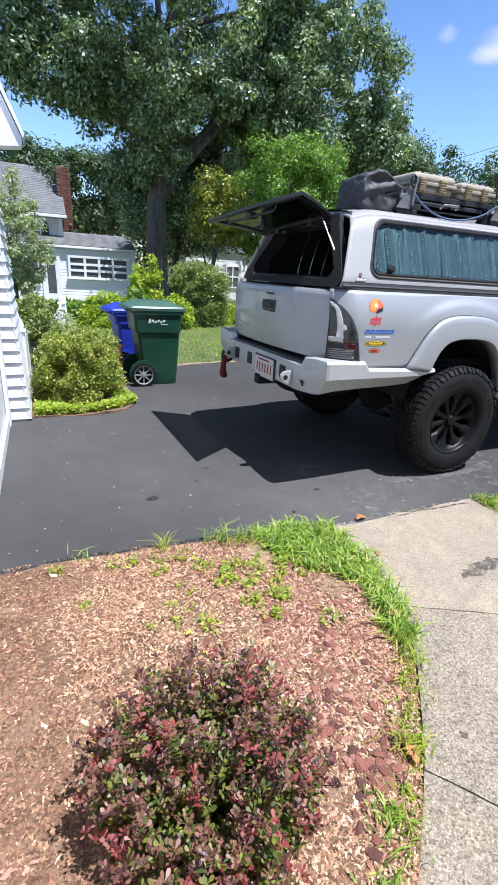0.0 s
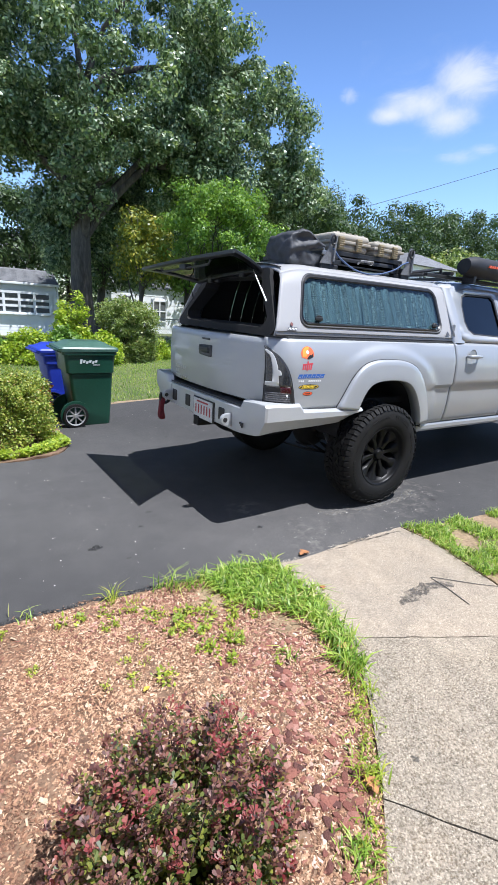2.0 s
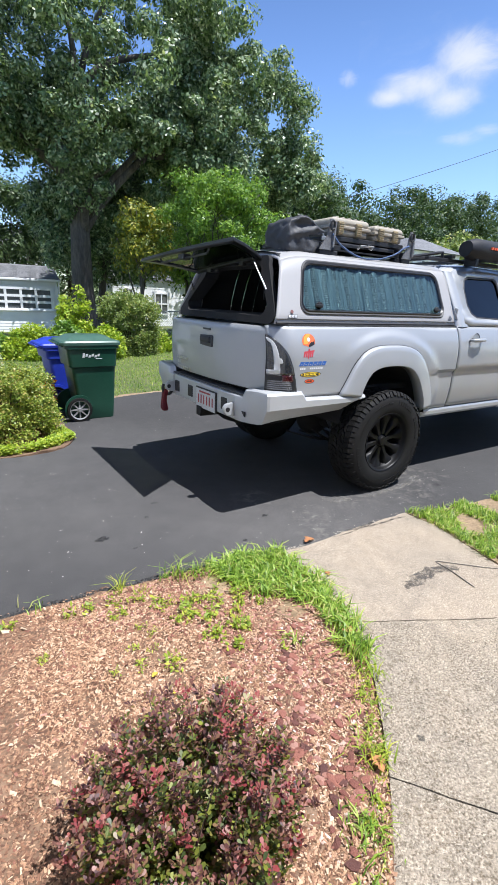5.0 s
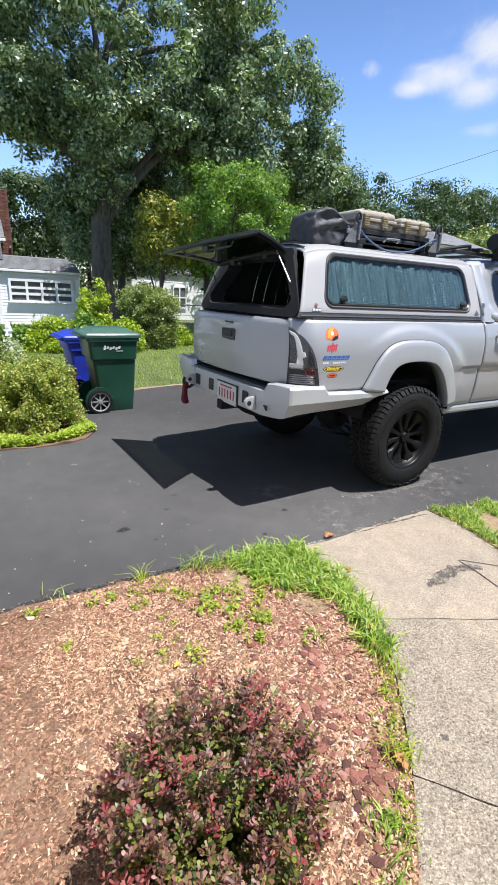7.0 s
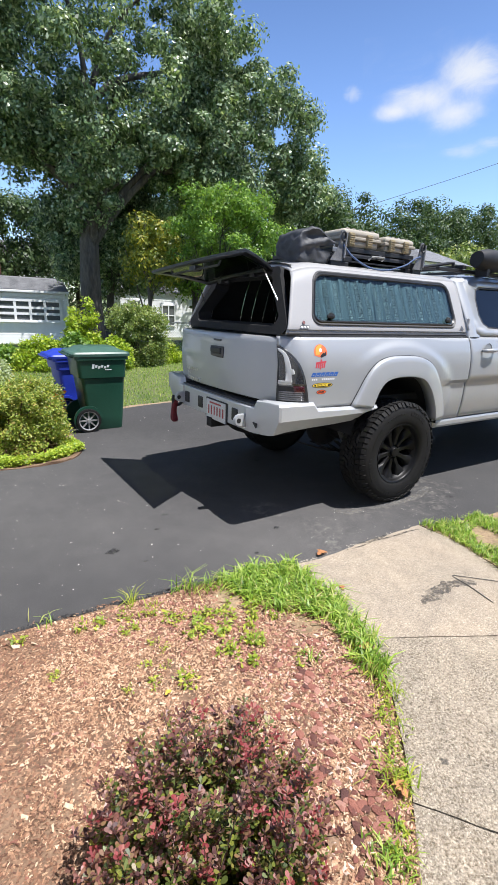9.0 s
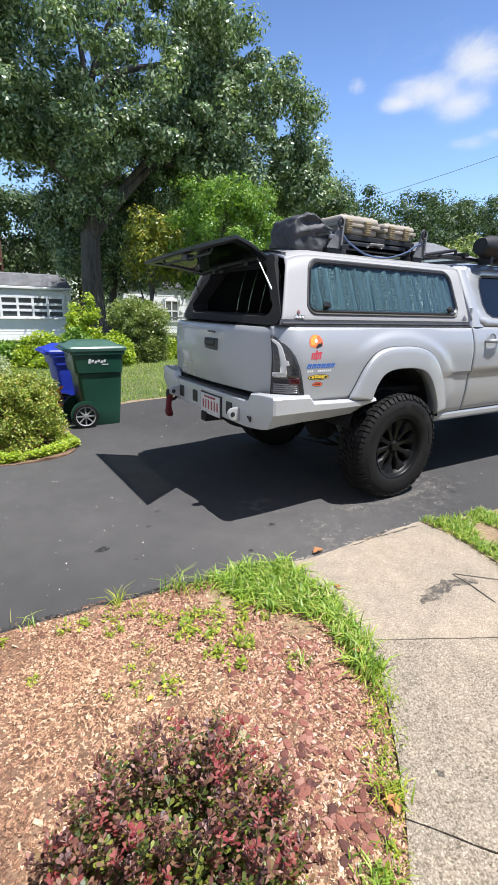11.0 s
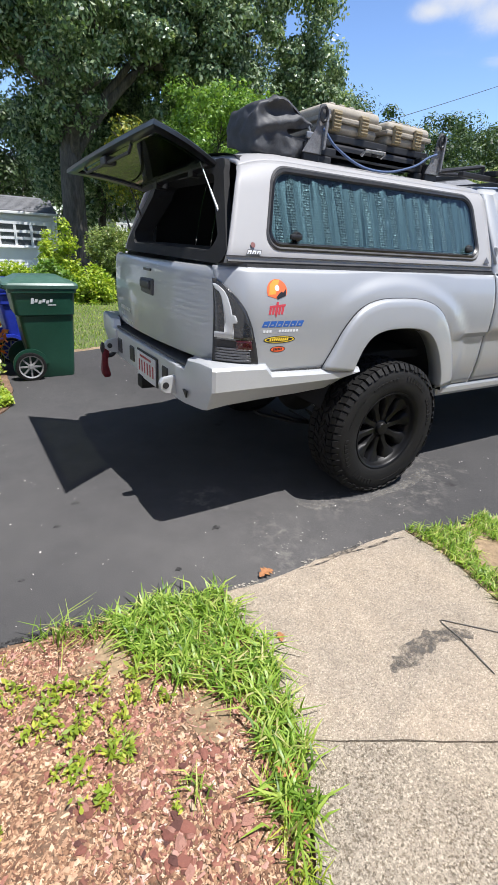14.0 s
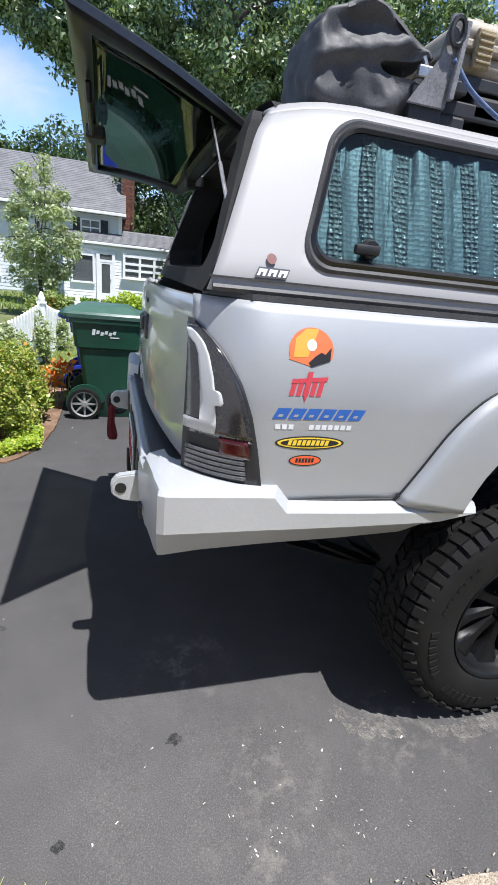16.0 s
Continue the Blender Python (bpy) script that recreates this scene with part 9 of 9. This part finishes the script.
film.links.new(ramp(film, noise_node(film, 38.0, 8, 0.8), [(0.45, (0.0, 0.0, 0.0)), (0.62, (0.62, 0.62, 0.62))]), film.nodes["Principled BSDF"].inputs["Alpha"])
blot("dust", [(1.05, -0.085), (1.20, -0.10), (1.33, -0.095), (1.54, -0.075), (1.72, -0.03), (1.85, 0.05)], [0.014, 0.030, 0.022, 0.030, 0.035, 0.015], DUST, 0.0016, ground_z, drive, "pale dust round the tyre")
blot("dust", [(0.76, 0.06), (0.82, -0.02), (0.90, -0.05), (0.97, -0.08)], [0.02, 0.030, 0.026, 0.012], DUST, 0.0016, ground_z, drive, "pale dust round the tyre")
blot("stain", [(0.42, -0.452), (0.55, -0.468), (0.66, -0.464)], [0.002, 0.004, 0.002], OILSPOT)
blot("stain", [(0.56, -0.435), (0.68, -0.455), (0.80, -0.45)], [0.008, 0.014, 0.006], STAIN)

for k, (x, y, w) in enumerate(((-0.93, 0.25, 0.030), (-0.42, 0.62, 0.016), (0.20, 0.05, 0.018), (-0.55, 0.42, 0.014), (-0.10, -0.18, 0.012), (-0.75, 0.05, 0.010))):
    blot("oil_spot", [(x, y), (x + w * 1.6, y + w * 0.3), (x + w * 3.0, y)], [w * 0.3, w, w * 0.25], OILSPOT, 0.0016, ground_z, drive)

# thin grey-brown bent rod lying on the walk
bm = bmesh.new()
ST = [(1.08, -1.31), (0.934, -1.183), (0.765, -1.005), (0.750, -0.996), (0.746, -1.012), (0.745, -1.10), (0.726, -1.21), (0.716, -1.27)]
tube(bm, [(x, y, walk_z(x, y) + 0.004) for x, y in ST], [0.0016, 0.0022, 0.0024, 0.0024, 0.0024, 0.0026, 0.0032, 0.002], 6)
solo("garden_stake", bm, RODGREY, "thin grey-brown bent rod lying on the walk", "garden stake")

# summer clouds, far off
def cloud_bank(name, at, width, height, roll, puffs, thickness, label):
    """A soft bank of overlapping puffs (place, half sizes, in shares of its width and height), frayed by noise."""
    m, nt, b = shader(name)
    tc = nt.nodes.new("ShaderNodeTexCoord")
    fray = noise_node(nt, 3.0, 6, 0.62, "Generated", stretch=(1.3, 1.0, 1.0))
    body = None
    for cx, cy, rx, ry in puffs:
        mp = nt.nodes.new("ShaderNodeMapping")
        mp.inputs["Location"].default_value, mp.inputs["Scale"].default_value = (-cx / rx, -cy / ry, 0), (1 / rx, 1 / ry, 0)
        nt.links.new(tc.outputs["Generated"], mp.inputs["Vector"])
        g = nt.nodes.new("ShaderNodeTexGradient")
        g.gradient_type = "SPHERICAL"
        nt.links.new(mp.outputs[0], g.inputs["Vector"])
        if body is None:
            body = g.outputs["Fac"]
        else:
            u = nt.nodes.new("ShaderNodeMath")
            u.operation = "SMOOTH_MAX"
            u.inputs[2].default_value = 0.3
            nt.links.new(body, u.inputs[0])
            nt.links.new(g.outputs["Fac"], u.inputs[1])
            body = u.outputs[0]
    # noise bites only where there is cloud
    ad = nt.nodes.new("ShaderNodeMath")
    ad.operation = "MULTIPLY_ADD"
    nt.links.new(fray, ad.inputs[0])
    ad.inputs[1].default_value, ad.inputs[2].default_value = 0.9, -0.52
    sm = nt.nodes.new("ShaderNodeMath")
    sm.operation = "ADD"
    nt.links.new(ad.outputs[0], sm.inputs[0])
    nt.links.new(body, sm.inputs[1])
    mr = nt.nodes.new("ShaderNodeMapRange")
    mr.interpolation_type = "SMOOTHSTEP"
    mr.inputs["From Min"].default_value, mr.inputs["From Max"].default_value, mr.inputs["To Max"].default_value = -0.02, 0.95, thickness
    nt.links.new(sm.outputs[0], mr.inputs["Value"])
    rim = nt.nodes.new("ShaderNodeMapRange")
    rim.inputs["From Min"].default_value, rim.inputs["From Max"].default_value = 0.0, 0.45
    nt.links.new(body, rim.inputs["Value"])
    cover = nt.nodes.new("ShaderNodeMath")
    cover.operation = "MULTIPLY"
    nt.links.new(mr.outputs[0], cover.inputs[0])
    nt.links.new(rim.outputs[0], cover.inputs[1])
    em = nt.nodes.new("ShaderNodeEmission")
    em.inputs["Color"].default_value = (0.95, 0.97, 1.0, 1)
    em.inputs["Strength"].default_value = 0.62
    tr = nt.nodes.new("ShaderNodeBsdfTransparent")
    mx = nt.nodes.new("ShaderNodeMixShader")
    nt.links.new(cover.outputs[0], mx.inputs[0])
    nt.links.new(tr.outputs[0], mx.inputs[1])
    nt.links.new(em.outputs[0], mx.inputs[2])
    nt.links.new(mx.outputs[0], nt.nodes["Material Output"].inputs["Surface"])
    V, F = [], []
    for j in range(5):
        for i in range(7):
            V.append((width * (i / 6 - 0.5), height * (j / 4 - 0.5), 12 * math.sin(i) * math.cos(j * 2.0)))
    for j in range(4):
        for i in range(6):
            F.append((j * 7 + i, j * 7 + i + 1, (j + 1) * 7 + i + 1, (j + 1) * 7 + i))
    ob = part(name, (V, F), m)
    ob.matrix_basis = look(at, (-1.4, -2.2, 1.4), roll)
    # the sheet faces away from the viewer's side of look(), so it is turned round
    ob.matrix_basis = ob.matrix_basis @ pose(0, 0, 0, 0, 180, 0)
    ob.visible_shadow = False
    return tagged(ob, label, "cloud", "", "structure")


def sky_at(az, el, d=1500):
    """A place far off: azimuth to the right of the y axis, and height, in degrees."""
    a, e = radians(az), radians(el)
    return (d * math.sin(a) * math.cos(e), d * math.cos(a) * math.cos(e), d * math.sin(e))


cloud_bank("cloud", sky_at(50.9, 21.2), 420, 240, 0, ((0.62, 0.62, 0.30, 0.34), (0.84, 0.74, 0.16, 0.24), (0.38, 0.44, 0.34, 0.26), (0.55, 0.30, 0.24, 0.24), (0.20, 0.36, 0.18, 0.14)), 0.85, "soft white summer cloud in a blue sky")
cloud_bank("cloud", sky_at(53.8, 16.4), 190, 70, 0, ((0.42, 0.42, 0.40, 0.36), (0.72, 0.62, 0.26, 0.30)), 0.36, "thin white wisp of cloud")
cloud_bank("cloud", sky_at(41.4, 21.4), 70, 60, 0, ((0.5, 0.5, 0.46, 0.44),), 0.38, "small white wisp of cloud")
cloud_bank("cloud", sky_at(-12, 14.2), 420, 260, 0, ((0.5, 0.5, 0.48, 0.46), (0.3, 0.7, 0.26, 0.26)), 0.62, "soft white summer cloud in a blue sky")
